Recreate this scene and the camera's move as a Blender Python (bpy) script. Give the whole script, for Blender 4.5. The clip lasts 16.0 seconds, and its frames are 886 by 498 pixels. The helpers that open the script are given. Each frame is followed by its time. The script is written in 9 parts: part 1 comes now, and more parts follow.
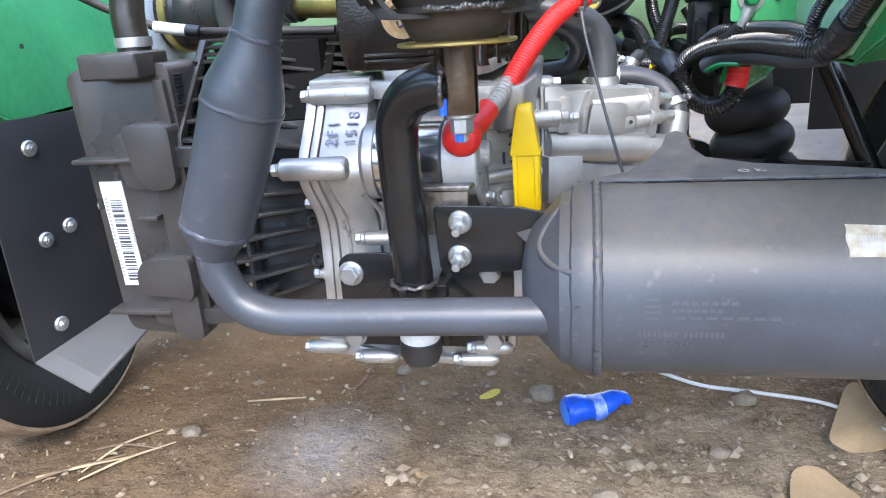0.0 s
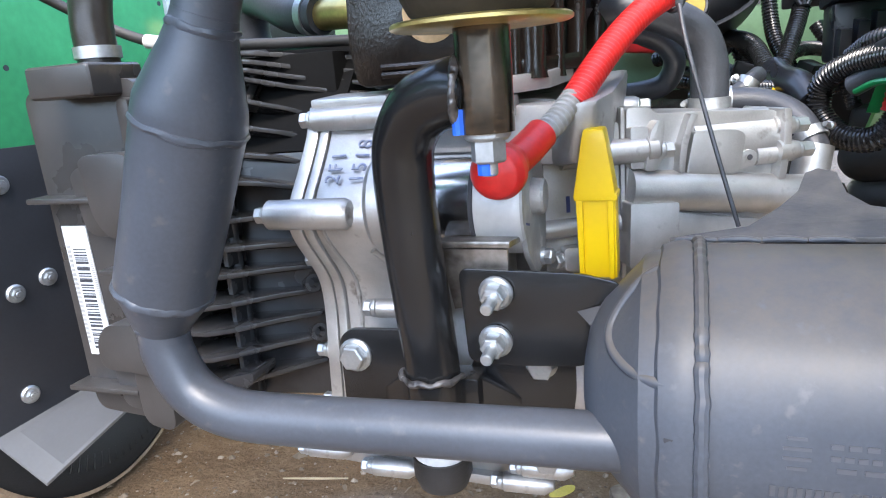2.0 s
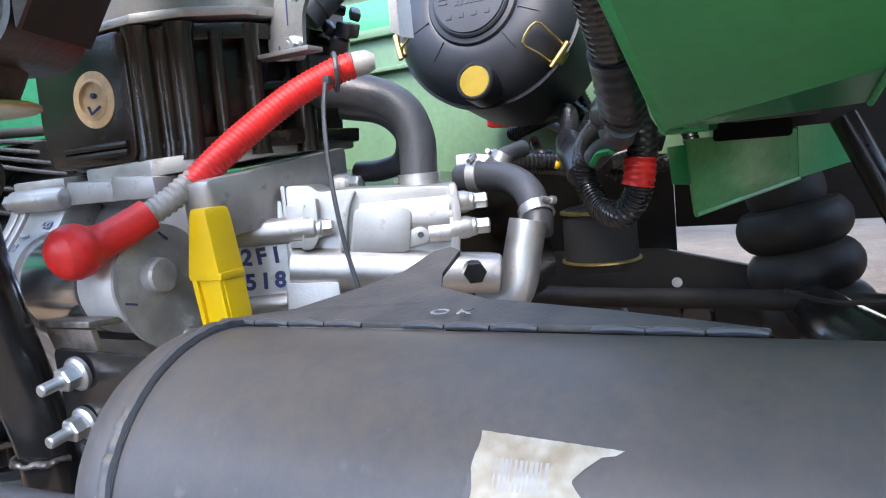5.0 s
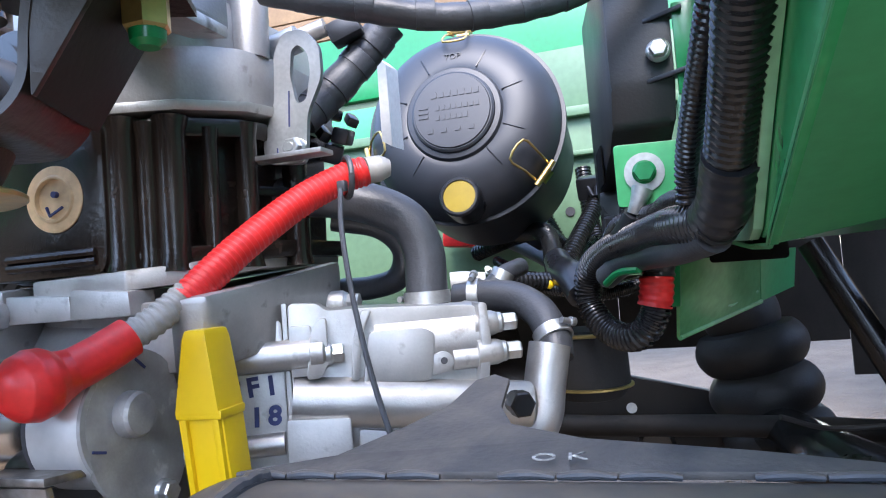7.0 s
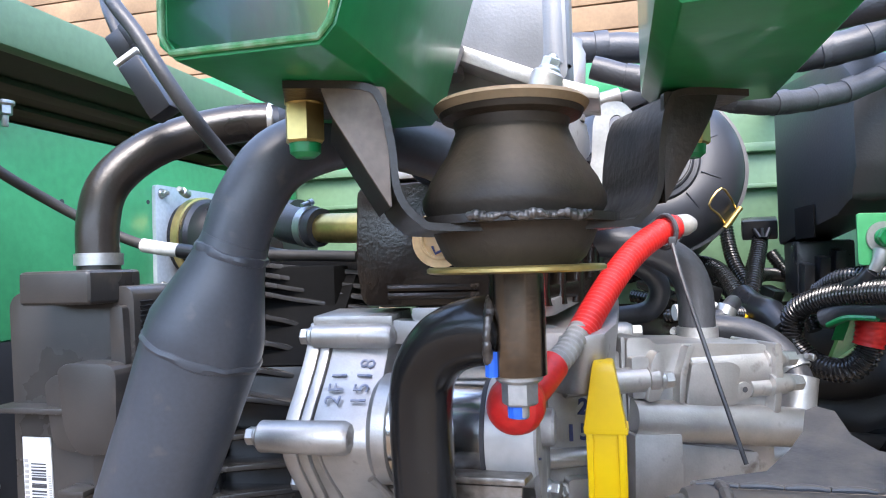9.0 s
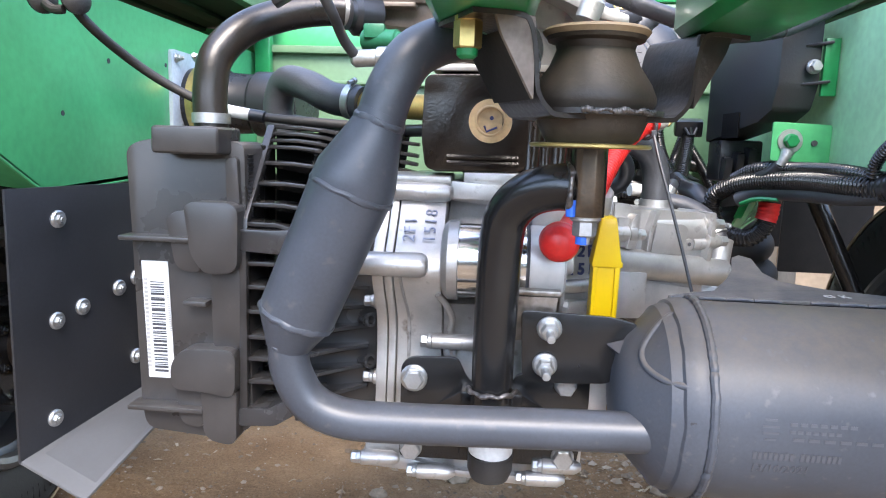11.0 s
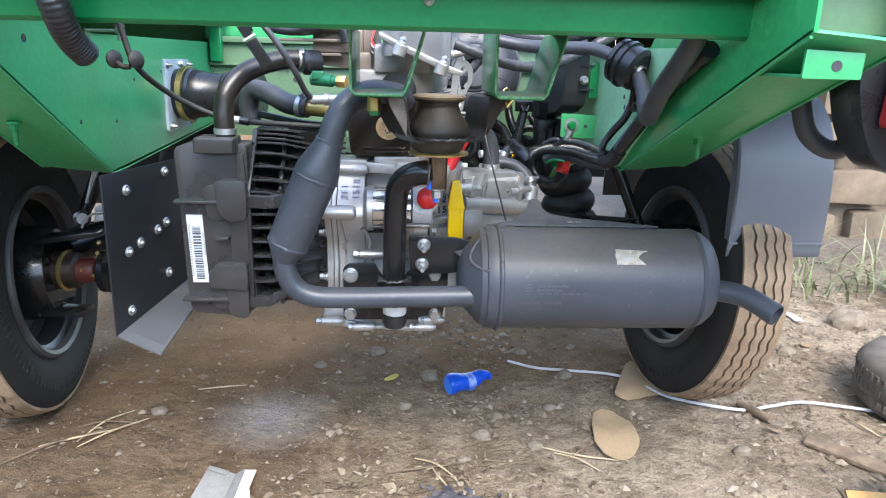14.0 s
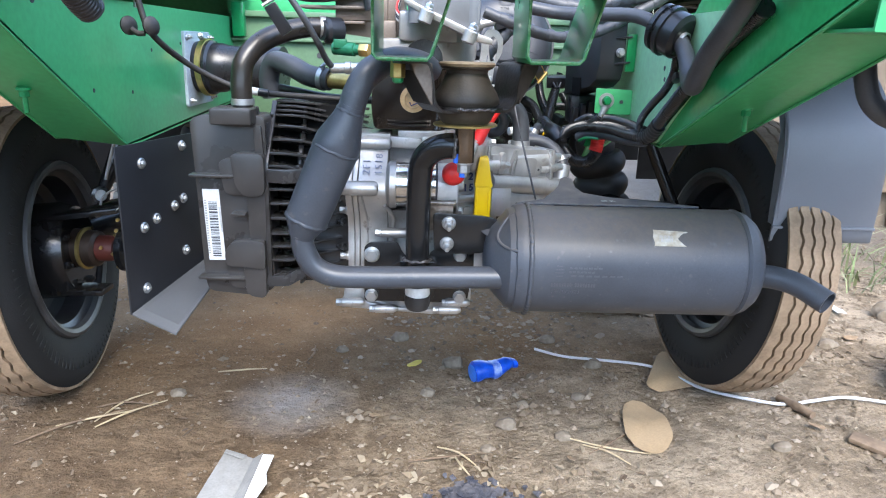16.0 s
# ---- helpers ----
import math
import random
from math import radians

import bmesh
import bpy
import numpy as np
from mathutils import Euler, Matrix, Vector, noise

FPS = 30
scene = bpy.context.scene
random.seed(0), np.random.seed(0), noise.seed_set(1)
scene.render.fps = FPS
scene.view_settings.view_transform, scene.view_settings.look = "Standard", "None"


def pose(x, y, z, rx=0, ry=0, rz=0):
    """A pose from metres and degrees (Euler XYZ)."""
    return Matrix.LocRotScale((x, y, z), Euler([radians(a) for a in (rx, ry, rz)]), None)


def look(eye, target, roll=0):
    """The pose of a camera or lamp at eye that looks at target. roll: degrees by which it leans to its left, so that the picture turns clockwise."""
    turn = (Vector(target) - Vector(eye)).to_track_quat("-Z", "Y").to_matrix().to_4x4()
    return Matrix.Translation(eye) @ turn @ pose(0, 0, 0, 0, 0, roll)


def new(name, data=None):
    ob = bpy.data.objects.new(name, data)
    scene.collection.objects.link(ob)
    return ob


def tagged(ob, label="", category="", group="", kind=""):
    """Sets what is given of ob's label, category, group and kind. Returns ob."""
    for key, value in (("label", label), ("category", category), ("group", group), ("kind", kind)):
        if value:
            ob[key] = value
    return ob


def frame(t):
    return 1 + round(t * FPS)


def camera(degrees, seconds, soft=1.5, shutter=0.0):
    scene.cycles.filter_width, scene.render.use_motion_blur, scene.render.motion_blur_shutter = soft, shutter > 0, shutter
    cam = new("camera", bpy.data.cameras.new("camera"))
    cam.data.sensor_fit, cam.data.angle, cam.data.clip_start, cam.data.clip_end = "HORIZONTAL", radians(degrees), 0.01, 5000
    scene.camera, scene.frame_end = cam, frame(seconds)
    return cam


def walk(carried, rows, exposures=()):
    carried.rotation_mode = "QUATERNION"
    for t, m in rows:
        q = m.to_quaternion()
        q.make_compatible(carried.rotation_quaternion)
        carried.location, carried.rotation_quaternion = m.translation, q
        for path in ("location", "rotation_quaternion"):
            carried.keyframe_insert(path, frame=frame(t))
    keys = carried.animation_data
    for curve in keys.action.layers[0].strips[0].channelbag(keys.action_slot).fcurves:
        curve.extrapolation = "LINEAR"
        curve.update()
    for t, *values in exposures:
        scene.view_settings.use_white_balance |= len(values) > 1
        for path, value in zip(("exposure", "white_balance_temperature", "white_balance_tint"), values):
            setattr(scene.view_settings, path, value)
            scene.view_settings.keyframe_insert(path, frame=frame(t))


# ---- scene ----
cam = camera(65.2, 16.0, soft=1.1)
PATH = [
    (0, (0.1686, 0.1326, 0.611), (-0.2237, 1.9887, -0.023), -4.0),
    (0.5, (0.1615, 0.173, 0.595), (-0.2979, 2.0355, 0.029), -4.1),
    (1, (0.1598, 0.2113, 0.582), (-0.3478, 2.0704, 0.049), -4.4),
    (1.5, (0.1572, 0.2545, 0.579), (-0.4079, 2.1065, 0.079), -4.4),
    (2, (0.1708, 0.2985, 0.573), (-0.479, 2.1295, 0.097), -4.5),
    (2.5, (0.2081, 0.3406, 0.575), (-0.5274, 2.1392, 0.102), -4.8),
    (3, (0.2615, 0.3774, 0.575), (-0.5135, 2.1579, 0.099), -5.3),
    (3.5, (0.3229, 0.4035, 0.558), (-0.5552, 2.1587, 0.173), -6.7),
    (4, (0.3743, 0.4116, 0.552), (-0.6081, 2.1128, 0.179), -6.6),
    (4.5, (0.4144, 0.4146, 0.557), (-0.4975, 2.1597, 0.202), -4.9),
    (4.7, (0.4287, 0.414, 0.551), (-0.4974, 2.1587, 0.238), -5.6),
    (6.8, (0.3522, 0.433, 0.553), (-0.2451, 2.3403, 0.623), -5.6),
    (7, (0.3343, 0.4309, 0.554), (-0.2562, 2.3404, 0.631), -4.9),
    (7.5, (0.2864, 0.4143, 0.563), (-0.2554, 2.3354, 0.692), -3.9),
    (8, (0.2299, 0.378, 0.576), (-0.2937, 2.3053, 0.69), -1.8),
    (8.5, (0.1839, 0.3394, 0.588), (-0.3009, 2.2767, 0.693), -1.6),
    (9, (0.133, 0.2939, 0.598), (-0.3552, 2.2336, 0.642), -1.7),
    (9.5, (0.0899, 0.2507, 0.593), (-0.3242, 2.2015, 0.447), -1.8),
    (9.7, (0.0815, 0.2289, 0.589), (-0.3254, 2.1799, 0.427), -2.2),
    (11.8, (0.0114, 0.0277, 0.603), (0.0216, 1.9913, 0.223), 3.0),
    (12, (0.0103, -0.0121, 0.613), (0.0088, 1.9484, 0.217), 1.5),
    (12.5, (0.0216, -0.0994, 0.64), (0.0378, 1.853, 0.208), 0.8),
    (13, (0.0322, -0.1707, 0.665), (0.0315, 1.7737, 0.198), 0.7),
    (13.5, (0.0467, -0.2301, 0.7), (0.1354, 1.72, 0.266), 0.6),
    (14, (0.0474, -0.3031, 0.714), (0.1567, 1.6222, 0.183), 1.5),
    (14.5, (0.0717, -0.3485, 0.71), (0.2117, 1.5699, 0.161), 0.6),
    (15, (0.0839, -0.3545, 0.706), (0.2228, 1.5699, 0.179), -0.4),
    (15.5, (0.0764, -0.3233, 0.704), (0.1635, 1.601, 0.167), 0.0),
    (16, (0.0508, -0.2588, 0.686), (0.085, 1.6603, 0.125), 1.6),
]
walk(cam, [(t, look(eye, target, roll)) for t, eye, target, roll in PATH],
     [(0, 3.36, 6730, 11), (4.7, 3.2, 6750, 13), (6.8, 3.05, 6300, 15), (8.0, 3.15, 6280, 14), (9.0, 3.15, 6750, 14), (9.7, 3.2, 6900, 14), (11.8, 3.36, 7000, 13), (12.5, 3.39, 6770, 11), (13.0, 3.28, 6790, 11), (13.5, 3.05, 6720, 10), (14, 2.87, 6650, 9), (15, 2.8, 6600, 9), (16, 2.93, 6500, 9)])

# ---- world and light ----
world = bpy.data.worlds.new("world")
scene.world = world
world.use_nodes = True
_n = world.node_tree.nodes
_bg = _n["Background"]
_sky = _n.new("ShaderNodeTexSky")
_sky.sky_type = 'NISHITA'
_sky.sun_disc = False
_sky.sun_elevation = radians(55)
_sky.sun_rotation = radians(168)
_sky.air_density, _sky.dust_density, _sky.ozone_density = 1.0, 1.0, 1.0
world.node_tree.links.new(_sky.outputs[0], _bg.inputs[0])
_bg.inputs[1].default_value = 0.145
sun = bpy.data.lights.new("sun", 'SUN')
sun.energy, sun.angle, sun.color = 0.7, radians(28), (1.0, 0.97, 0.93)
sun_ob = new("sun", sun)
sun_ob.matrix_world = look((0.9, -3.8, 5.2), (0.1, 0.7, 0.4))


# ---- materials ----
def mat(name, col, rough=0.5, metal=0.0, var=0.12, scale=18.0, bump=0.0, bscale=250.0, col2=None, spec=0.5, coat=0.0, dust=0.0, dcol=(0.19, 0.162, 0.135), grain=0.35, spots=None, sscale=55):
    m = bpy.data.materials.new(name)
    m.use_nodes = True
    nt = m.node_tree
    b = nt.nodes["Principled BSDF"]
    b.inputs["Metallic"].default_value = metal
    b.inputs["Specular IOR Level"].default_value = spec
    b.inputs["Coat Weight"].default_value = coat
    tc = nt.nodes.new("ShaderNodeTexCoord")
    n1 = nt.nodes.new("ShaderNodeTexNoise")
    n1.inputs["Scale"].default_value = scale
    n1.inputs["Detail"].default_value = 6
    nt.links.new(tc.outputs["Object"], n1.inputs["Vector"])
    ramp = nt.nodes.new("ShaderNodeValToRGB")
    c2 = col2 if col2 else tuple(c * (1 - var) for c in col)
    c1 = col if col2 else tuple(min(1, c * (1 + var)) for c in col)
    ramp.color_ramp.elements[0].position, ramp.color_ramp.elements[1].position = 0.35, 0.65
    ramp.color_ramp.elements[0].color = (*c2, 1)
    ramp.color_ramp.elements[1].color = (*c1, 1)
    nt.links.new(n1.outputs["Fac"], ramp.inputs[0])
    n2 = nt.nodes.new("ShaderNodeTexNoise")
    n2.inputs["Scale"].default_value = bscale
    n2.inputs["Detail"].default_value = 4
    nt.links.new(tc.outputs["Object"], n2.inputs["Vector"])
    out = ramp.outputs[0]
    mix = nt.nodes.new("ShaderNodeMix")
    mix.data_type, mix.blend_type = 'RGBA', 'MULTIPLY'
    mix.inputs[0].default_value = grain
    nt.links.new(out, mix.inputs[6])
    nt.links.new(n2.outputs["Fac"], mix.inputs[7])
    gain = nt.nodes.new("ShaderNodeMix")
    gain.data_type, gain.blend_type = 'RGBA', 'MULTIPLY'
    gain.inputs[0].default_value = 1.0
    gain.inputs[7].default_value = (*[1 + 0.57 * grain] * 3, 1)
    nt.links.new(mix.outputs[2], gain.inputs[6])
    out = gain.outputs[2]
    if dust > 0:
        geo = nt.nodes.new("ShaderNodeNewGeometry")
        sep = nt.nodes.new("ShaderNodeSeparateXYZ")
        nt.links.new(geo.outputs["Normal"], sep.inputs[0])
        n3 = nt.nodes.new("ShaderNodeTexNoise")
        n3.inputs["Scale"].default_value = 85
        n3.inputs["Detail"].default_value = 10
        n3.inputs["Roughness"].default_value = 0.72
        nt.links.new(tc.outputs["Object"], n3.inputs["Vector"])
        mr = nt.nodes.new("ShaderNodeMapRange")
        mr.inputs[1].default_value, mr.inputs[2].default_value = 0.2, 1.0
        mr.inputs[3].default_value, mr.inputs[4].default_value = 0.0, dust
        nt.links.new(sep.outputs[2], mr.inputs[0])
        mu = nt.nodes.new("ShaderNodeMath")
        mu.operation = 'MULTIPLY'
        nt.links.new(mr.outputs[0], mu.inputs[0])
        nt.links.new(n3.outputs["Fac"], mu.inputs[1])
        dm = nt.nodes.new("ShaderNodeMix")
        dm.data_type = 'RGBA'
        dm.inputs[7].default_value = (*dcol, 1)
        nt.links.new(mu.outputs[0], dm.inputs[0])
        nt.links.new(out, dm.inputs[6])
        out = dm.outputs[2]
    if spots:
        n4 = nt.nodes.new("ShaderNodeTexNoise")
        n4.inputs["Scale"].default_value = sscale
        n4.inputs["Detail"].default_value = 5
        nt.links.new(tc.outputs["Object"], n4.inputs["Vector"])
        sr = nt.nodes.new("ShaderNodeValToRGB")
        sr.color_ramp.elements[0].position, sr.color_ramp.elements[1].position = 0.63, 0.74
        nt.links.new(n4.outputs["Fac"], sr.inputs[0])
        sm4 = nt.nodes.new("ShaderNodeMix")
        sm4.data_type = 'RGBA'
        sm4.inputs[7].default_value = (*spots, 1)
        nt.links.new(sr.outputs[0], sm4.inputs[0])
        nt.links.new(out, sm4.inputs[6])
        out = sm4.outputs[2]
    nt.links.new(out, b.inputs["Base Color"])
    mr = nt.nodes.new("ShaderNodeMapRange")
    mr.inputs[3].default_value, mr.inputs[4].default_value = max(0.04, rough - 0.1), min(1, rough + 0.1)
    nt.links.new(n1.outputs["Fac"], mr.inputs[0])
    nt.links.new(mr.outputs[0], b.inputs["Roughness"])
    if bump > 0:
        bp = nt.nodes.new("ShaderNodeBump")
        bp.inputs["Strength"].default_value = bump
        bp.inputs["Distance"].default_value = 0.001
        nt.links.new(n2.outputs["Fac"], bp.inputs["Height"])
        nt.links.new(bp.outputs[0], b.inputs["Normal"])
    return m


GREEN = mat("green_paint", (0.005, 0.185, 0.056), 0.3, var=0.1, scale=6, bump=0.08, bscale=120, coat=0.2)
GREEN_PALE = mat("pale_green_paint", (0.105, 0.185, 0.103), 0.45, var=0.1, scale=7, bump=0.1, bscale=120)
# one green paint; paler copies carry the light that falls on their panels
GREEN_WEB = mat("green_paint_half_lit", (0.036, 0.34, 0.112), 0.26, var=0.1, scale=6, bump=0.08, bscale=120, coat=0.2)
GREEN_MID = mat("green_paint_lit_copy", (0.055, 0.35, 0.135), 0.32, var=0.1, scale=7, bump=0.1, bscale=120)
EXHAUST = mat("grey_heat_paint", (0.047, 0.053, 0.064), 0.42, var=0.16, scale=9, bump=0.035, bscale=420, dust=1.7, spec=0.3, dcol=(0.105, 0.087, 0.069), spots=(0.086, 0.085, 0.087), sscale=110)
PIPE = mat("grey_pipe_paint", (0.043, 0.049, 0.060), 0.38, var=0.16, scale=12, bump=0.04, bscale=420, dust=0.25, spec=0.45, dcol=(0.135, 0.108, 0.082), spots=(0.075, 0.075, 0.078), sscale=90)
BLACKSTEEL = mat("black_painted_steel", (0.011, 0.011, 0.0115), 0.22, var=0.2, scale=30, bump=0.1, bscale=300, dust=0.1)
BLACKPLATE = mat("satin_black_sheet_steel", (0.015, 0.016, 0.019), 0.5, var=0.2, scale=14, bump=0.1, bscale=300)
UNDERSEAL = mat("brown_black_underseal", (0.014, 0.0115, 0.0095), 0.62, var=0.3, scale=20, bump=0.2, bscale=300, spec=0.3, dust=0.25)
PLASTIC = mat("dark_grey_plastic", (0.034, 0.0315, 0.030), 0.29, var=0.25, scale=18, bump=0.06, bscale=900, dust=0.3, grain=0.15, spots=(0.06, 0.053, 0.047))
PLASTIC_BLK = mat("black_plastic", (0.015, 0.016, 0.019), 0.29, var=0.15, scale=25, bump=0.06, bscale=700)
RUBBER = mat("black_rubber", (0.013, 0.012, 0.0115), 0.6, var=0.25, scale=30, bump=0.3, bscale=400, dust=0.3)
HOSE = mat("grey_black_rubber_hose", (0.042, 0.045, 0.052), 0.42, var=0.2, scale=30, bump=0.25, bscale=500, dust=0.15)
TYRE = mat("tyre_rubber", (0.0095, 0.0092, 0.009), 0.8, var=0.25, scale=20, bump=0.3, bscale=300, dust=0.1)
TREAD = mat("dusty_tread_rubber", (0.36, 0.25, 0.155), 0.9, scale=25, bump=0.4, bscale=200, col2=(0.22, 0.15, 0.09))
ALU = mat("cast_aluminium", (0.43, 0.42, 0.403), 0.44, 0.8, var=0.2, scale=28, bump=0.14, bscale=700, grain=0.12, spots=(0.22, 0.20, 0.18))
ALU_DULL = mat("sandcast_aluminium", (0.35, 0.335, 0.32), 0.5, 0.5, var=0.18, scale=24, bump=0.2, bscale=500, grain=0.15, spots=(0.2, 0.18, 0.16))
IRON = mat("black_painted_cast_iron", (0.0125, 0.0092, 0.0072), 0.2, 0.1, var=0.35, scale=25, bump=0.2, bscale=420, spots=(0.035, 0.026, 0.02))
ZINC = mat("zinc_plated_steel", (0.45, 0.46, 0.46), 0.4, 0.85, var=0.08, scale=40, bump=0.1, bscale=400)
YZINC = mat("yellow_zinc_plate", (0.55, 0.42, 0.16), 0.35, 0.85, var=0.15, scale=40)
BRASS = mat("brass", (0.62, 0.44, 0.16), 0.3, 0.9, var=0.1, scale=40)
RED = mat("red_rubber_sleeve", (0.62, 0.02, 0.018), 0.4, var=0.12, scale=40, bump=0.1)
YELLOW = mat("yellow_plastic", (0.74, 0.47, 0.004), 0.38, var=0.03, scale=9, bump=0.04, grain=0.08)
BLUE = mat("blue_plastic", (0.005, 0.08, 0.55), 0.3, var=0.2, scale=30)
BLUEMARK = mat("blue_marker_ink", (0.03, 0.04, 0.13), 0.6)
WHITE = mat("white_label", (0.62, 0.62, 0.60), 0.5, var=0.06, scale=20)
INK = mat("black_print", (0.04, 0.04, 0.045), 0.6)
GREYTAPE = mat("grey_tape", (0.3, 0.29, 0.27), 0.5, var=0.12, scale=60, bump=0.3)
CHALK = mat("white_chalk", (0.40, 0.40, 0.38), 0.9, scale=300, col2=(0.13, 0.125, 0.12))
REDPAINT = mat("red_oxide_paint", (0.10, 0.022, 0.014), 0.5, var=0.2)
GASKET = mat("tan_plug_paint", (0.55, 0.38, 0.2), 0.5, var=0.2, scale=50)
# near-black that puts the shade of gaps and hollows into the colour
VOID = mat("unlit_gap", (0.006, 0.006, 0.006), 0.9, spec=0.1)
CHROME = mat("bright_zinc_steel", (0.62, 0.62, 0.62), 0.17, 1.0, var=0.06, scale=60, grain=0.05)


# ---- mesh helpers ----
def spline(pts, sub):
    pts = [Vector(p) for p in pts]
    if len(pts) == 2 or sub <= 1:
        return pts, [float(i) for i in range(len(pts))]
    out, ks = [], []
    ext = [pts[0] * 2 - pts[1]] + pts + [pts[-1] * 2 - pts[-2]]
    for i in range(len(pts) - 1):
        p0, p1, p2, p3 = ext[i:i + 4]
        for j in range(sub):
            t = j / sub
            out.append(0.5 * ((2 * p1) + (p2 - p0) * t + (2 * p0 - 5 * p1 + 4 * p2 - p3) * t * t + (3 * p1 - p0 - 3 * p2 + p3) * t ** 3))
            ks.append(i + t)
    out.append(pts[-1])
    ks.append(float(len(pts) - 1))
    return out, ks


def rings(bm, centres, radii, seg, cap=True):
    n = len(centres)
    tang = [(centres[min(i + 1, n - 1)] - centres[max(i - 1, 0)]).normalized() for i in range(n)]
    up = Vector((0, 0, 1)) if abs(tang[0].z) < 0.9 else Vector((0, 1, 0))
    side = tang[0].cross(up).normalized()
    prev = None
    first = None
    for i in range(n):
        side = (side - tang[i] * side.dot(tang[i])).normalized()
        nrm = tang[i].cross(side)
        ring = []
        for k in range(seg):
            a = 2 * math.pi * k / seg
            ring.append(bm.verts.new(centres[i] + (side * math.cos(a) + nrm * math.sin(a)) * radii[i]))
        if prev:
            for k in range(seg):
                bm.faces.new((prev[k], prev[(k + 1) % seg], ring[(k + 1) % seg], ring[k]))
        else:
            first = ring
        prev = ring
    if cap:
        bm.faces.new(first[::-1])
        bm.faces.new(prev)


def tube(bm, pts, r, seg=16, sub=8, cap=True):
    """A smooth pipe through points; r one radius or one for each point."""
    c, ks = spline(pts, sub)
    if isinstance(r, (int, float)):
        rad = [r] * len(c)
    else:
        rad = [r[int(k)] + (r[min(int(k) + 1, len(r) - 1)] - r[int(k)]) * (k - int(k)) for k in ks]
    rings(bm, c, rad, seg, cap)
    return bm


def ribbed(bm, pts, r, pitch=0.004, deep=0.12, seg=14):
    """A corrugated conduit through points."""
    c, _ = spline(pts, 12)
    dist = [0.0]
    for a, b in zip(c, c[1:]):
        dist.append(dist[-1] + (b - a).length)
    step, out, rad = pitch / 4, [], []
    k, i, s = 0, 0, 0.0
    while s < dist[-1]:
        while i < len(c) - 2 and dist[i + 1] < s:
            i += 1
        f = (s - dist[i]) / max(1e-9, dist[i + 1] - dist[i])
        out.append(c[i].lerp(c[i + 1], f))
        rad.append(r if k % 4 < 2 else r * (1 - deep))
        s += step
        k += 1
    rings(bm, out, rad, seg)
    return bm


def cyl(bm, p0, p1, r0, r1=None, seg=24):
    rings(bm, [Vector(p0), Vector(p1)], [r0, r0 if r1 is None else r1], seg)
    return bm


def lathe(bm, p, d, prof, seg=40, cap=True):
    """A turned shape: prof is (distance along d, radius) from p."""
    p, d = Vector(p), Vector(d).normalized()
    up = Vector((0, 0, 1)) if abs(d.z) < 0.9 else Vector((0, 1, 0))
    side = d.cross(up).normalized()
    nrm = d.cross(side)
    prev = first = None
    for s, r in prof:
        r = max(r, 1e-4)
        ring = [bm.verts.new(p + d * s + (side * math.cos(2 * math.pi * k / seg) + nrm * math.sin(2 * math.pi * k / seg)) * r) for k in range(seg)]
        if prev:
            for k in range(seg):
                bm.faces.new((prev[k], prev[(k + 1) % seg], ring[(k + 1) % seg], ring[k]))
        else:
            first = ring
        prev = ring
    if cap:
        bm.faces.new(first[::-1])
        bm.faces.new(prev)
    return bm


def box(bm, c, s, rot=(0, 0, 0), bev=0.0, seg=2):
    m = pose(*c, *rot) @ Matrix.Diagonal((*s, 1))
    res = bmesh.ops.create_cube(bm, size=1, matrix=m)
    if bev > 0:
        es = list({e for v in res["verts"] for e in v.link_edges})
        bmesh.ops.bevel(bm, geom=es, offset=bev, segments=seg, affect='EDGES', profile=0.6)
    return bm


def slab(bm, pts, thick, bev=0.0):
    """A flat plate: a polygon of points pushed along the vector thick."""
    vs = [bm.verts.new(Vector(p)) for p in pts]
    ws = [bm.verts.new(Vector(p) + Vector(thick)) for p in pts]
    n = len(vs)
    fs = [bm.faces.new(vs), bm.faces.new(ws[::-1])]
    for i in range(n):
        fs.append(bm.faces.new((vs[i], ws[i], ws[(i + 1) % n], vs[(i + 1) % n])))
    bmesh.ops.recalc_face_normals(bm, faces=fs)
    if bev > 0:
        es = list({e for f in fs for e in f.edges})
        bmesh.ops.bevel(bm, geom=es, offset=bev, segments=2, affect='EDGES', profile=0.6, clamp_overlap=True)
    return bm


def rounded(pts, r, n=4):
    """The polygon with its corners rounded by r (points in 2D)."""
    out = []
    m = len(pts)
    for i in range(m):
        p, a, b = Vector(pts[i]), Vector(pts[i - 1]), Vector(pts[(i + 1) % m])
        u, w = (a - p), (b - p)
        rr = min(r, u.length * 0.45, w.length * 0.45)
        s, e = p + u.normalized() * rr, p + w.normalized() * rr
        for k in range(n + 1):
            t = k / n
            out.append((1 - t) ** 2 * s + 2 * t * (1 - t) * p + t * t * e)
    return out


def xz(pts, y):
    return [(p[0], y, p[1]) for p in pts]


def yz(pts, x):
    return [(x, p[0], p[1]) for p in pts]


def B():
    return bmesh.new()


def mesh_of(bm, name, material, smooth=35):
    me = bpy.data.meshes.new(name)
    bmesh.ops.recalc_face_normals(bm, faces=bm.faces)
    bm.to_mesh(me)
    bm.free()
    me.materials.append(material)
    if smooth:
        me.shade_smooth()
        me.set_sharp_from_angle(angle=radians(smooth))
    return me


def thing(name, base, label, category, group="", kind=""):
    e = new(name)
    e.empty_display_size = 0.02
    e.location = base
    return tagged(e, label, category, group, kind)


def base_of(ob):
    p = Vector((0, 0, 0))
    while ob:
        p += ob.location
        ob = ob.parent
    return p


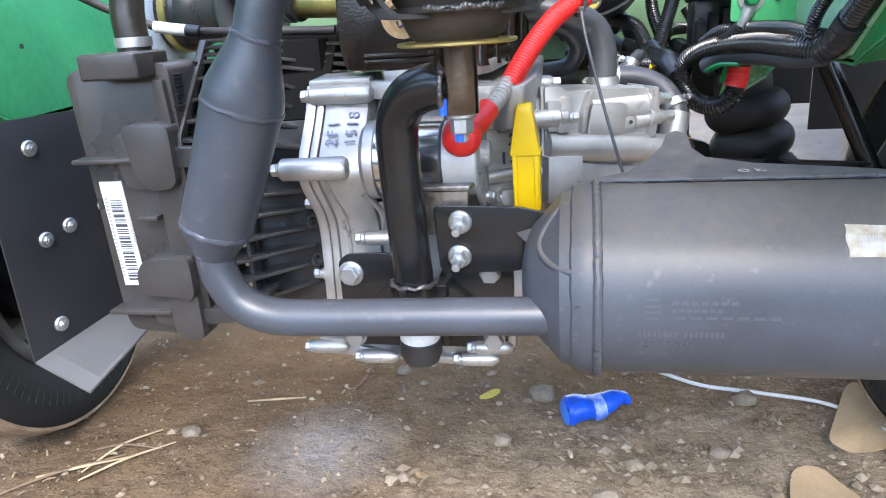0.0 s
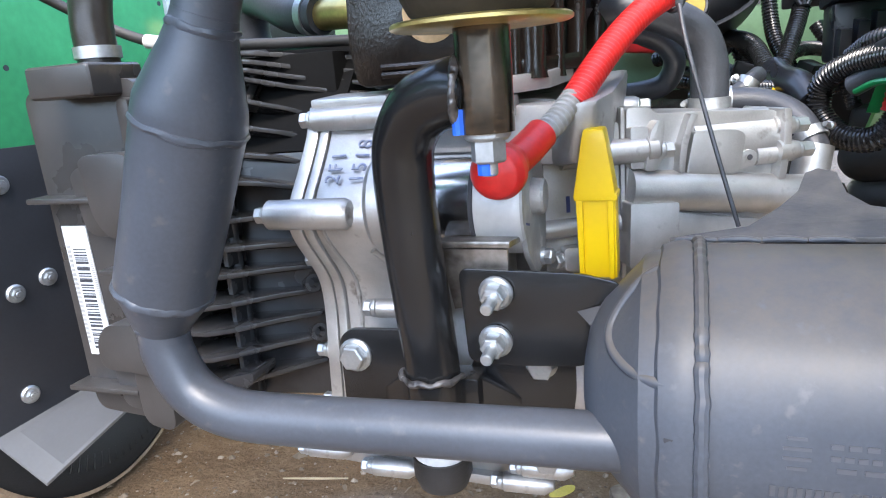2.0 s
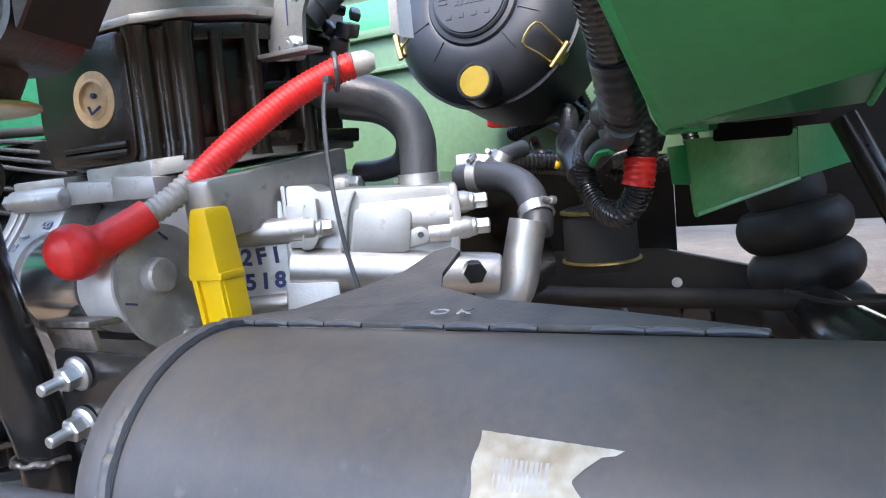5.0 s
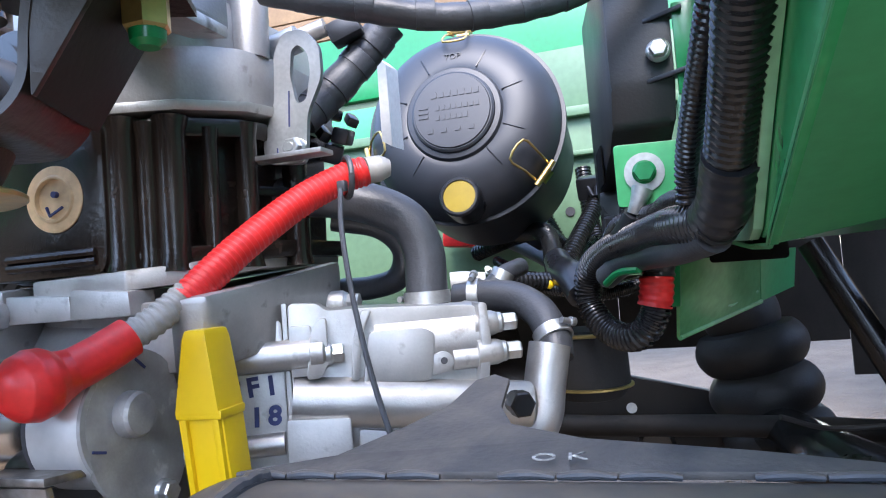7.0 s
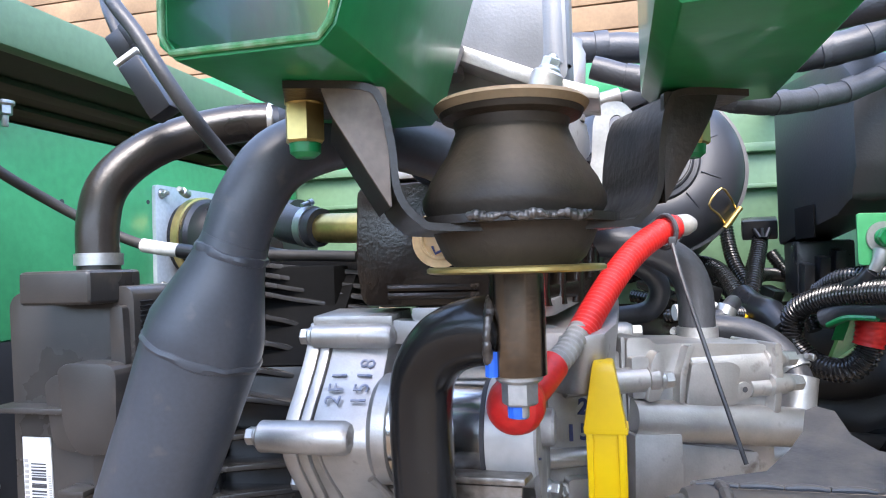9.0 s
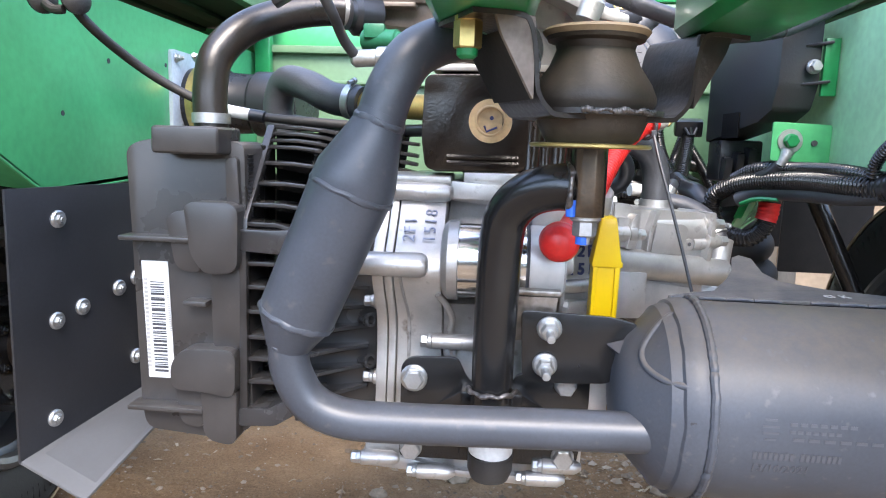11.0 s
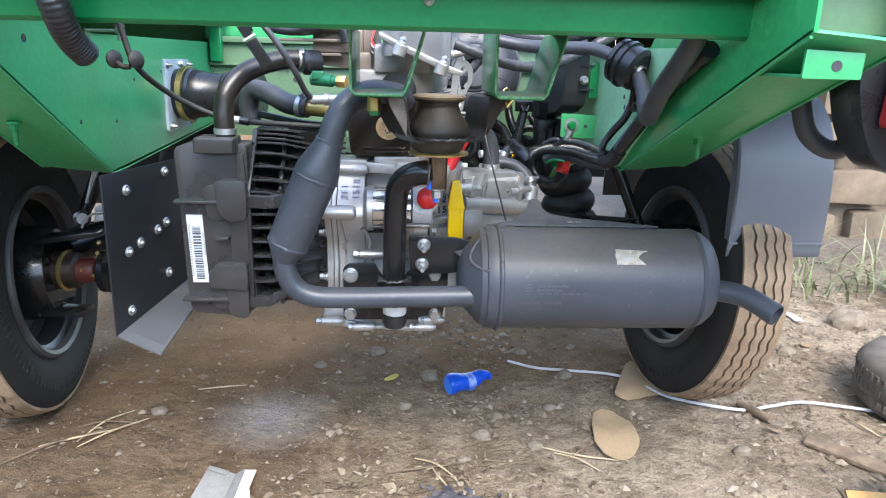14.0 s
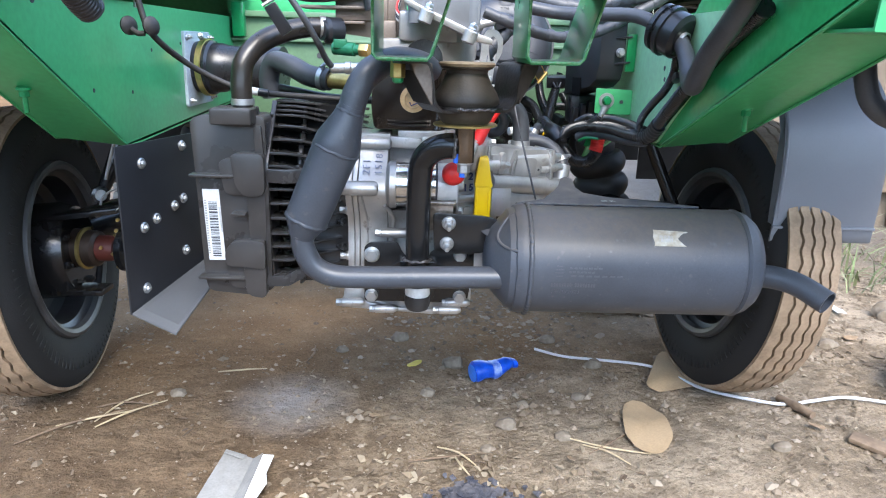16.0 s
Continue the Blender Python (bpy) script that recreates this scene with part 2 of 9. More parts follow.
def part(name, bm, material, parent, label="", smooth=35):
    """Links a bmesh, given in world places, as one mesh under a thing or a part."""
    org = sum((v.co for v in bm.verts), Vector()) / max(1, len(bm.verts))
    bmesh.ops.translate(bm, verts=bm.verts, vec=-org)
    ob = new(name, mesh_of(bm, name, material, smooth))
    ob.parent = parent
    ob.location = org - base_of(parent)
    if label:
        ob["label"] = label
    return ob


def single(name, bm, material, label, category, group="", kind="", smooth=35):
    org = sum((v.co for v in bm.verts), Vector()) / max(1, len(bm.verts))
    bmesh.ops.translate(bm, verts=bm.verts, vec=-org)
    ob = new(name, mesh_of(bm, name, material, smooth))
    ob.location = org
    return tagged(ob, label, category, group, kind)


_bolts = {}


def bolt(parent, p, d, af=0.013, flange=0.02, head=0.008, stud=0.0, material=None, name="bolt"):
    """A hex bolt or nut with a flange; d points out of the surface."""
    material = material or ZINC
    key = (af, flange, head, stud, material.name)
    if key not in _bolts:
        bm = B()
        lathe(bm, (0, 0, -0.001), (0, 0, 1), [(0, flange / 2), (0.0025, flange / 2), (0.004, flange * 0.42)], 20)
        lathe(bm, (0, 0, 0.002), (0, 0, 1), [(0, af * 0.577), (head - 0.001, af * 0.577), (head, af * 0.5)], 6)
        if stud:
            lathe(bm, (0, 0, head), (0, 0, 1), [(0, af * 0.29), (stud - 0.001, af * 0.29), (stud, af * 0.24)], 12)
        _bolts[key] = mesh_of(bm, name, material, 30)
    ob = new(name, _bolts[key])
    ob.parent = parent
    q = Vector(d).to_track_quat('Z', 'Y')
    ob.matrix_basis = Matrix.LocRotScale(Vector(p) - base_of(parent), q, None)
    return ob


def text_part(name, body, size, m, material, parent, depth=0.0004, bold=0.0):
    cu = bpy.data.curves.new(name, 'FONT')
    cu.body, cu.size, cu.extrude, cu.align_x, cu.align_y = body, size, depth, 'CENTER', 'CENTER'
    cu.offset = bold
    tmp = bpy.data.objects.new(name, cu)
    me = bpy.data.meshes.new_from_object(tmp)
    me.materials.clear()
    me.materials.append(material)
    bpy.data.objects.remove(tmp)
    ob = new(name, me)
    ob.parent = parent
    ob.matrix_basis = Matrix.Translation(-base_of(parent)) @ m
    return ob


# ---- ground ----
def smooth01(x):
    x = max(0.0, min(1.0, x))
    return x * x * (3 - 2 * x)


def gz(x, y):
    """Height of the ground."""
    near = math.exp(-((x - 0.2) ** 2 + (y - 0.9) ** 2) / 6)
    return (0.04 * smooth01((x - 0.3) / 0.35) * smooth01((y - 0.4) / 0.5)
            + near * (0.012 * noise.noise(Vector((x * 2.3, y * 2.3, 1.0))) + 0.006 * noise.noise(Vector((x * 9, y * 9, 4.0))) + 0.003 * noise.noise(Vector((x * 28, y * 28, 2.0)))))


def soil_material():
    m = bpy.data.materials.new("dusty_soil")
    m.use_nodes = True
    nt = m.node_tree
    b = nt.nodes["Principled BSDF"]
    b.inputs["Roughness"].default_value = 0.95
    b.inputs["Specular IOR Level"].default_value = 0.05
    tc = nt.nodes.new("ShaderNodeTexCoord")

    def nz(scale, detail=8, rough=0.6):
        n = nt.nodes.new("ShaderNodeTexNoise")
        n.inputs["Scale"].default_value, n.inputs["Detail"].default_value, n.inputs["Roughness"].default_value = scale, detail, rough
        nt.links.new(tc.outputs["Object"], n.inputs["Vector"])
        return n.outputs["Fac"]

    def ramp(src, a, b2, ca, cb):
        r = nt.nodes.new("ShaderNodeValToRGB")
        r.color_ramp.elements[0].position, r.color_ramp.elements[1].position = a, b2
        r.color_ramp.elements[0].color, r.color_ramp.elements[1].color = (*ca, 1), (*cb, 1)
        nt.links.new(src, r.inputs[0])
        return r.outputs[0]

    def mixc(f, a, b2, mode='MIX'):
        x = nt.nodes.new("ShaderNodeMix")
        x.data_type, x.blend_type = 'RGBA', mode
        if isinstance(f, float):
            x.inputs[0].default_value = f
        else:
            nt.links.new(f, x.inputs[0])
        nt.links.new(a, x.inputs[6])
        nt.links.new(b2, x.inputs[7])
        return x.outputs[2]

    base = ramp(nz(3.0), 0.3, 0.7, (0.225, 0.174, 0.119), (0.375, 0.307, 0.226))
    patch = ramp(nz(17, 10, 0.7), 0.42, 0.58, (0.62, 0.60, 0.58), (1.2, 1.19, 1.17))
    base = mixc(0.85, base, patch, 'MULTIPLY')
    red = ramp(nz(6.0), 0.3, 0.7, (0.175, 0.112, 0.062), (0.255, 0.172, 0.100))
    sep = nt.nodes.new("ShaderNodeSeparateXYZ")
    nt.links.new(tc.outputs["Object"], sep.inputs[0])
    # browner, darker soil on one side of the yard
    ad2 = nt.nodes.new("ShaderNodeMath")
    ad2.operation = 'ADD'
    nt.links.new(sep.outputs[0], ad2.inputs[0])
    nt.links.new(nz(2.6), ad2.inputs[1])
    mr4 = nt.nodes.new("ShaderNodeMapRange")
    mr4.inputs[1].default_value, mr4.inputs[2].default_value, mr4.inputs[3].default_value, mr4.inputs[4].default_value = 0.2, 0.75, 1.0, 0.0
    nt.links.new(ad2.outputs[0], mr4.inputs[0])
    # this difference holds near the vehicle; further off the soil is patchy all over
    dn = nt.nodes.new("ShaderNodeVectorMath")
    dn.operation = 'DISTANCE'
    dn.inputs[1].default_value = (0.1, 0.9, 0.0)
    nt.links.new(tc.outputs["Object"], dn.inputs[0])
    wob = nt.nodes.new("ShaderNodeMath")
    wob.operation = 'ADD'
    nt.links.new(dn.outputs["Value"], wob.inputs[0])
    nt.links.new(nz(1.1), wob.inputs[1])
    near = nt.nodes.new("ShaderNodeMapRange")
    near.inputs[1].default_value, near.inputs[2].default_value, near.inputs[3].default_value, near.inputs[4].default_value = 1.9, 3.2, 1.0, 0.0
    nt.links.new(wob.outputs[0], near.inputs[0])
    brown = mixc(near.outputs[0], ramp(nz(0.7, 6, 0.6), 0.35, 0.65, (0.3, 0.3, 0.3), (0.85, 0.85, 0.85)), mr4.outputs[0])
    base = mixc(brown, base, mixc(0.7, ramp(nz(4.0), 0.3, 0.7, (0.118, 0.080, 0.049), (0.205, 0.146, 0.092)), patch, 'MULTIPLY'))
    # redder, finer soil further in under the vehicle, broken up by noise
    ad = nt.nodes.new("ShaderNodeMath")
    ad.operation = 'ADD'
    nt.links.new(sep.outputs[1], ad.inputs[0])
    nt.links.new(nz(2.2), ad.inputs[1])
    mr = nt.nodes.new("ShaderNodeMapRange")
    mr.inputs[1].default_value, mr.inputs[2].default_value = 1.4, 1.85
    nt.links.new(ad.outputs[0], mr.inputs[0])
    side = nt.nodes.new("ShaderNodeMapRange")
    side.inputs[1].default_value, side.inputs[2].default_value, side.inputs[3].default_value, side.inputs[4].default_value = 0.35, 0.75, 1.0, 0.0
    nt.links.new(sep.outputs[0], side.inputs[0])
    both = nt.nodes.new("ShaderNodeMath")
    both.operation = 'MULTIPLY'
    nt.links.new(mr.outputs[0], both.inputs[0])
    nt.links.new(side.outputs[0], both.inputs[1])
    local = nt.nodes.new("ShaderNodeMath")
    local.operation = 'MULTIPLY'
    nt.links.new(both.outputs[0], local.inputs[0])
    nt.links.new(near.outputs[0], local.inputs[1])
    col = mixc(local.outputs[0], base, red)
    mr3 = nt.nodes.new("ShaderNodeMapRange")
    mr3.inputs[1].default_value, mr3.inputs[2].default_value = 2.2, 2.7
    nt.links.new(ad.outputs[0], mr3.inputs[0])
    col = mixc(mr3.outputs[0], col, ramp(nz(5.0), 0.3, 0.7, (0.140, 0.116, 0.095), (0.195, 0.165, 0.135)))
    grit = ramp(nz(230, 9, 0.8), 0.36, 0.66, (0.62, 0.61, 0.6), (1.28, 1.26, 1.24))
    col = mixc(0.75, col, grit, 'MULTIPLY')
    # pale spilled powder
    dist = nt.nodes.new("ShaderNodeVectorMath")
    dist.operation = 'DISTANCE'
    dist.inputs[1].default_value = (-0.22, 0.98, 0.0)
    nt.links.new(tc.outputs["Object"], dist.inputs[0])
    mr2 = nt.nodes.new("ShaderNodeMapRange")
    mr2.inputs[1].default_value, mr2.inputs[2].default_value = 0.14, 0.0
    nt.links.new(dist.outputs["Value"], mr2.inputs[0])
    pw = nt.nodes.new("ShaderNodeMath")
    pw.operation = 'MULTIPLY'
    nt.links.new(mr2.outputs[0], pw.inputs[0])
    nt.links.new(nz(22, 8, 0.75), pw.inputs[1])
    white = nt.nodes.new("ShaderNodeRGB")
    white.outputs[0].default_value = (0.38, 0.37, 0.36, 1)
    col = mixc(pw.outputs[0], col, white.outputs[0])
    nt.links.new(col, b.inputs["Base Color"])
    bp = nt.nodes.new("ShaderNodeBump")
    bp.inputs["Strength"].default_value, bp.inputs["Distance"].default_value = 0.9, 0.010
    nt.links.new(nz(55, 14, 0.72), bp.inputs["Height"])
    bp2 = nt.nodes.new("ShaderNodeBump")
    bp2.inputs["Strength"].default_value, bp2.inputs["Distance"].default_value = 0.8, 0.03
    nt.links.new(nz(19, 5, 0.6), bp2.inputs["Height"])
    nt.links.new(bp2.outputs[0], bp.inputs["Normal"])
    nt.links.new(bp.outputs[0], b.inputs["Normal"])
    return m


SOIL = soil_material()
N = 260
gv, gf = [], []
for j in range(N + 1):
    for i in range(N + 1):
        u, w = 2 * i / N - 1, 2 * j / N - 1
        x = 0.3 + 1.6 * u + 300 * u ** 9
        y = 0.9 + 1.5 * w + 300 * w ** 9
        gv.append((x, y, gz(x, y)))
for j in range(N):
    for i in range(N):
        a = j * (N + 1) + i
        gf.append((a, a + 1, a + N + 2, a + N + 1))
gme = bpy.data.meshes.new("ground")
gme.from_pydata(gv, [], gf)
gme.materials.append(SOIL)
gme.shade_smooth()
tagged(new("ground", gme), "dry brown dirt yard with grit and pale powder", "ground", kind="structure")

# ---- chassis ----
chassis = thing("vehicle_chassis", (-0.0, 0.9, 0.5), "green painted sheet steel rear chassis of a small truck", "vehicle chassis")
# rear crossmember: channel with folded lip and a brighter cap rail above
bm = B()
slab(bm, yz([(0.385, 0.738), (0.395, 0.738), (0.395, 0.742), (0.390, 0.742), (0.384, 0.775), (0.384, 0.83), (0.378, 0.83), (0.378, 0.775), (0.380, 0.742)], -0.42), (0.84, 0, 0), 0.0008)
part("rear_crossmember", bm, GREEN, chassis)
bm = B()
box(bm, (0.0, 0.368, 0.792), (0.9, 0.03, 0.036), bev=0.004)
part("cap_rail", bm, GREEN, chassis)


def side_beam(s, end, x, yt, zt):
    """One tapered box beam; s is -1 or 1, end its rear end, (yt, zt) its lowest point on the inner web at x."""
    xo = x + 0.085 * s
    web = [(end, 0.742), (yt, zt), (yt + 0.06, zt + 0.001), (1.45, zt + 0.03), (1.45, 0.735), (0.66, 0.735), (0.58, 0.80), (end, 0.80)]
    bm = B()
    slab(bm, yz(web, x), (0.004 * s, 0, 0), 0.0006)
    # each side's web has the tone of the light it gets
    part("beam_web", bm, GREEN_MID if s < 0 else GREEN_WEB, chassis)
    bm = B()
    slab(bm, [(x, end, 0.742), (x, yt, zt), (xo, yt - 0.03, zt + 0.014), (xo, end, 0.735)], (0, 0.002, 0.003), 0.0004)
    # floor kept paler for light bounced off the ground
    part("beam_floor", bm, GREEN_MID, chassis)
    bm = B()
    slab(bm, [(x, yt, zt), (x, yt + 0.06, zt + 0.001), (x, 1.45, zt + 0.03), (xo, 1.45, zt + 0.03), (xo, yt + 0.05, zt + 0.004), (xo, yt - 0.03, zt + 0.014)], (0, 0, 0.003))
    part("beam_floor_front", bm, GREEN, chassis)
    # bright folded edges along the web and the outer side of the floor
    for pts in ([(x + 0.001 * s, end + 0.004, 0.7385), (x + 0.001 * s, yt - 0.012, zt + 0.008), (x + 0.001 * s, yt + 0.004, zt), (x + 0.001 * s, yt + 0.06, zt + 0.0005), (x + 0.001 * s, 1.45, zt + 0.0295)], [(xo - 0.001 * s, end + 0.004, 0.732), (xo - 0.001 * s, yt - 0.03, zt + 0.0135), (xo - 0.001 * s, yt + 0.05, zt + 0.0035)]):
        bm = B()
        tube(bm, pts, 0.0016, 8, 1)
        part("folded_edge", bm, GREEN_MID, chassis)
    bm = B()
    box(bm, ((x + xo) / 2, yt + 0.16, zt + 0.006), (0.05, 0.05, 0.006), bev=0.002)
    part("floor_slot", bm, INK, chassis)
    bm = B()
    slab(bm, yz([(end, 0.735), (yt - 0.03, zt + 0.016), (1.45, zt + 0.03), (1.45, 0.73), (0.66, 0.73), (0.58, 0.80), (end, 0.80)], xo), (-0.003 * s, 0, 0))
    part("outer_web", bm, GREEN, chassis)
    bm = B()
    box(bm, ((x + xo) / 2, (end + 0.58) / 2, 0.80), (0.09, 0.58 - end, 0.004), bev=0.001)
    part("beam_top", bm, GREEN_PALE, chassis)
    bm = B()
    box(bm, ((x + xo) / 2, 1.05, 0.733), (0.079, 0.8, 0.003), bev=0.001)
    part("beam_top", bm, GREEN_PALE, chassis)


side_beam(-1, 0.40, -0.385, 0.735, 0.538)
side_beam(1, 0.27, 0.3765, 0.735, 0.555)
# pale sheet added for the lit inside of the open beam end
bm = B()
slab(bm, xz([(0.384, 0.744), (0.459, 0.742), (0.459, 0.797), (0.384, 0.797)], 0.30), (0, 0.003, 0), 0.0006)
part("lit_interior_sheet", bm, GREEN_PALE, chassis)
# bracket with a hole at the end of the beam
bm = B()
slab(bm, xz([tuple(p) for p in rounded([(0.382, 0.729), (0.434, 0.727), (0.433, 0.705), (0.381, 0.705)], 0.002)], 0.285), (0, 0.003, 0), 0.0005)
slab(bm, [(0.382, 0.2885, 0.7055), (0.433, 0.2885, 0.7055), (0.433, 0.40, 0.7055), (0.382, 0.40, 0.7055)], (0, 0, 0.003), 0.0005)
part("end_bracket", bm, GREEN_MID, chassis)
bm = B()
cyl(bm, (0.410, 0.2843, 0.716), (0.410, 0.287, 0.716), 0.0045)
part("bracket_hole", bm, INK, chassis)
# small slots in the left web
for y, z, r in ((0.536, 0.724, 0.005), (0.851, 0.669, 0.0028), (0.978, 0.679, 0.0026), (0.653, 0.620, 0.0028), (0.769, 0.611, 0.0026)):
    bm = B()
    cyl(bm, (-0.3853, y, z), (-0.3845, y, z), r, seg=14)
    part("web_slot", bm, INK, chassis)
# tab and rod on the left web, with the bolt that ends the rod
bm = B()
slab(bm, yz([tuple(p) for p in rounded([(0.676, 0.737), (0.701, 0.737), (0.699, 0.718), (0.680, 0.713)], 0.004)], -0.3848), (0.004, 0, 0), 0.001)
part("web_tab", bm, GREEN_PALE, chassis)
bm = B()
tube(bm, [(-0.381, 0.682, 0.738), (-0.377, 0.775, 0.741)], 0.0022, 8, 1)
part("tab_rod", bm, GREEN_PALE, chassis)
bolt(chassis, (-0.372, 0.776, 0.748), (0, 0, -1), 0.011, 0.016, 0.009, 0.012, ZINC)
# unseen overhang added to shade the crossmember, and the upper web of the open side
bm = B()
box(bm, (0.0, 0.335, 0.850), (1.8, 0.13, 0.05), bev=0.004)
part("shade_overhang", bm, GREEN, chassis)
bm = B()
slab(bm, yz([(0.60, 0.66), (1.45, 0.66), (1.45, 0.797), (0.60, 0.797)], -0.86), (-0.003, 0, 0))
part("outer_skirt", bm, GREEN, chassis)
bm = B()
slab(bm, xz([(-0.86, 0.60), (-0.39, 0.60), (-0.39, 0.797), (-0.86, 0.797)], 1.452), (0, 0.003, 0))
part("front_web", bm, GREEN_MID, chassis)
# black underbody sheets; the left one is added to keep the void dark
for x0, x1, z0, z1, y in ((-0.90, -0.39, 0.33, 0.598, 1.50), (0.574, 0.74, 0.372, 0.79, 1.50), (0.2705, 0.5735, 0.42, 0.79, 1.502), (0.0, 0.27, 0.34, 0.79, 1.50)):
    bm = B()
    slab(bm, xz([(x0, z0), (x1, z0), (x1, z1), (x0, z1)], y), (0, 0.004, 0), 0.0008)
    part("underbody_panel", bm, UNDERSEAL, chassis)
# hanging bolts under the beams and one on the crossmember
bolt(chassis, (0.067, 0.3795, 0.766), (0, -1, -0.3), 0.008, 0.011, 0.005, 0.008, ZINC)
bolt(chassis, (0.42, 0.57, 0.626), (0, 0, -1), 0.011, 0.017, 0.008, 0.02, GREEN)
bolt(chassis, (-0.435, 0.585, 0.625), (0, 0, -1), 0.011, 0.017, 0.008, 0.02, GREEN)

WORN = mat("chipped_green_edge", (0.24, 0.42, 0.24), 0.5, scale=160, col2=(0.06, 0.28, 0.09), bump=0.5)
# two folded hanger channels that carry the engine mount, joined to the deck above
for x0, x1, x2 in ((-0.014, 0.044, 0.066), (0.150, 0.206, 0.226)):
    bm = B()
    t = 0.0035
    prof = [(x0 - t, 0.745), (x0 - t, 0.676), (x0 + 0.003, 0.670), (x1 - 0.002, 0.670), (x1 + 0.004, 0.676), (x2 + t, 0.745), (x2, 0.745), (x1, 0.677), (x1 - 0.003, 0.674), (x0 + 0.003, 0.674), (x0, 0.678), (x0, 0.745)]
    slab(bm, xz(prof, 0.50), (0, 0.14, 0), 0.0006)
    hanger = part("mount_hanger", bm, GREEN, chassis)
    bm = B()
    tube(bm, [(x0 - 0.0018, 0.499, 0.744), (x0 - 0.0018, 0.499, 0.679), (x0 + 0.002, 0.499, 0.6725), (x1 - 0.002, 0.499, 0.6725), (x1 + 0.002, 0.499, 0.677), (x2 + 0.0018, 0.499, 0.744)], 0.0013, 8, 1)
    part("worn_edge", bm, WORN, hanger, "pale chipped edge")
bm = B()
for x0, x1 in ((-0.0175, 0.0695), (0.1465, 0.2295)):
    slab(bm, xz([(x0, 0.7455), (x1, 0.7455), (x1, 0.765), (x0, 0.765)], 0.388), (0, 0.20, 0))
part("mount_crossbar", bm, GREEN_MID, chassis)

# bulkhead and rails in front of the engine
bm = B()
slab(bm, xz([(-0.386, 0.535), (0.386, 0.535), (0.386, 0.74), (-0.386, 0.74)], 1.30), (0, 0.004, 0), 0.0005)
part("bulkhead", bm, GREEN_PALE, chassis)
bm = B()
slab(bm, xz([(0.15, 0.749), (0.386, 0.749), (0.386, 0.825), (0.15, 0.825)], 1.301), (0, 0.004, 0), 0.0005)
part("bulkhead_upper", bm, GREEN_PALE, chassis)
for z, h in ((0.742, 0.012), (0.69, 0.006)):
    bm = B()
    box(bm, (0, 1.293, z), (0.77, 0.012, h), bev=0.002)
    part("bulkhead_bead", bm, GREEN_PALE, chassis)
for x, z in ((0.18, 0.60), (0.235, 0.62), (0.262, 0.64), (-0.2, 0.66)):
    bm = B()
    cyl(bm, (x, 1.2985, z), (x, 1.301, z), 0.006, seg=16)
    part("bulkhead_hole", bm, INK, chassis)
bm = B()
box(bm, (0.0, 1.40, 0.77), (0.8, 0.16, 0.055), bev=0.006)
part("front_crossmember", bm, GREEN_MID, chassis)
bm = B()
box(bm, (-0.366, 1.285, 0.73), (0.026, 0.02, 0.07), bev=0.004)
part("bulkhead_stiffener", bm, GREEN, chassis)
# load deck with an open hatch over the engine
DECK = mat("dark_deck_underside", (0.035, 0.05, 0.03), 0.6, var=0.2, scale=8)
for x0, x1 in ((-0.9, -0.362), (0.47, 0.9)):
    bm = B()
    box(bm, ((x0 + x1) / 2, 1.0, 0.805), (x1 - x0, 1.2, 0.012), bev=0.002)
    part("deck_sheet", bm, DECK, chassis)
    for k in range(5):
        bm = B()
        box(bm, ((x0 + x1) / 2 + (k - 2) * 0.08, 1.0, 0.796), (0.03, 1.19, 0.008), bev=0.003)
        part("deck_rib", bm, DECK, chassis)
for x in (-0.353, 0.343):
    bm = B()
    box(bm, (x, 0.93, 0.808), (0.018, 1.0, 0.042), bev=0.003)
    part("hatch_rail", bm, GREEN_PALE, chassis)
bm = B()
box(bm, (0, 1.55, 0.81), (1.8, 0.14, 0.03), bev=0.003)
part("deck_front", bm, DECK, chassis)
bm = B()
slab(bm, xz([(-0.9, 0.825), (0.9, 0.825), (0.9, 0.89), (-0.9, 0.89)], 1.62), (0, 0.03, 0), 0.004)
part("bed_front_wall", bm, mat("olive_bed_paint", (0.08, 0.12, 0.06), 0.5, var=0.12, scale=5), chassis)
bm = B()
slab(bm, xz([(-0.9, 0.8905), (0.9, 0.8905), (0.9, 1.015), (-0.9, 1.015)], 1.61), (0, 0.04, 0), 0.006)
part("bed_front_rail", bm, GREEN, chassis)
bm = B()
slab(bm, [(0.345, 0.95, 0.5545), (0.3765, 0.95, 0.5545), (0.3765, 1.30, 0.562), (0.345, 1.30, 0.562)], (0, 0, 0.005), 0.0006)
part("seat_ledge", bm, GREEN, chassis)
bm = B()
cyl(bm, (0.314, 1.664, 0.826), (0.314, 1.664, 1.45), 0.0145)
part("bed_post", bm, YELLOW, chassis, "round yellow post")
# upper inner web beside the fuse box, its light put into a paler green
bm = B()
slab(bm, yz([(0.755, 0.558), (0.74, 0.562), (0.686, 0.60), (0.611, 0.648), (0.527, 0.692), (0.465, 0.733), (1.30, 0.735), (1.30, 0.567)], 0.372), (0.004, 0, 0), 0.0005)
part("lit_web_area", bm, mat("green_paint_lit_panel", (0.34, 0.63, 0.37), 0.38, var=0.1, scale=6, bump=0.08, bscale=120), chassis)
for y, z in ((0.74, 0.665), (0.735, 0.65), (0.655, 0.648)):
    bm = B()
    cyl(bm, (0.3715, y, z), (0.373, y, z), 0.0035, seg=14)
    part("panel_hole", bm, INK, chassis)
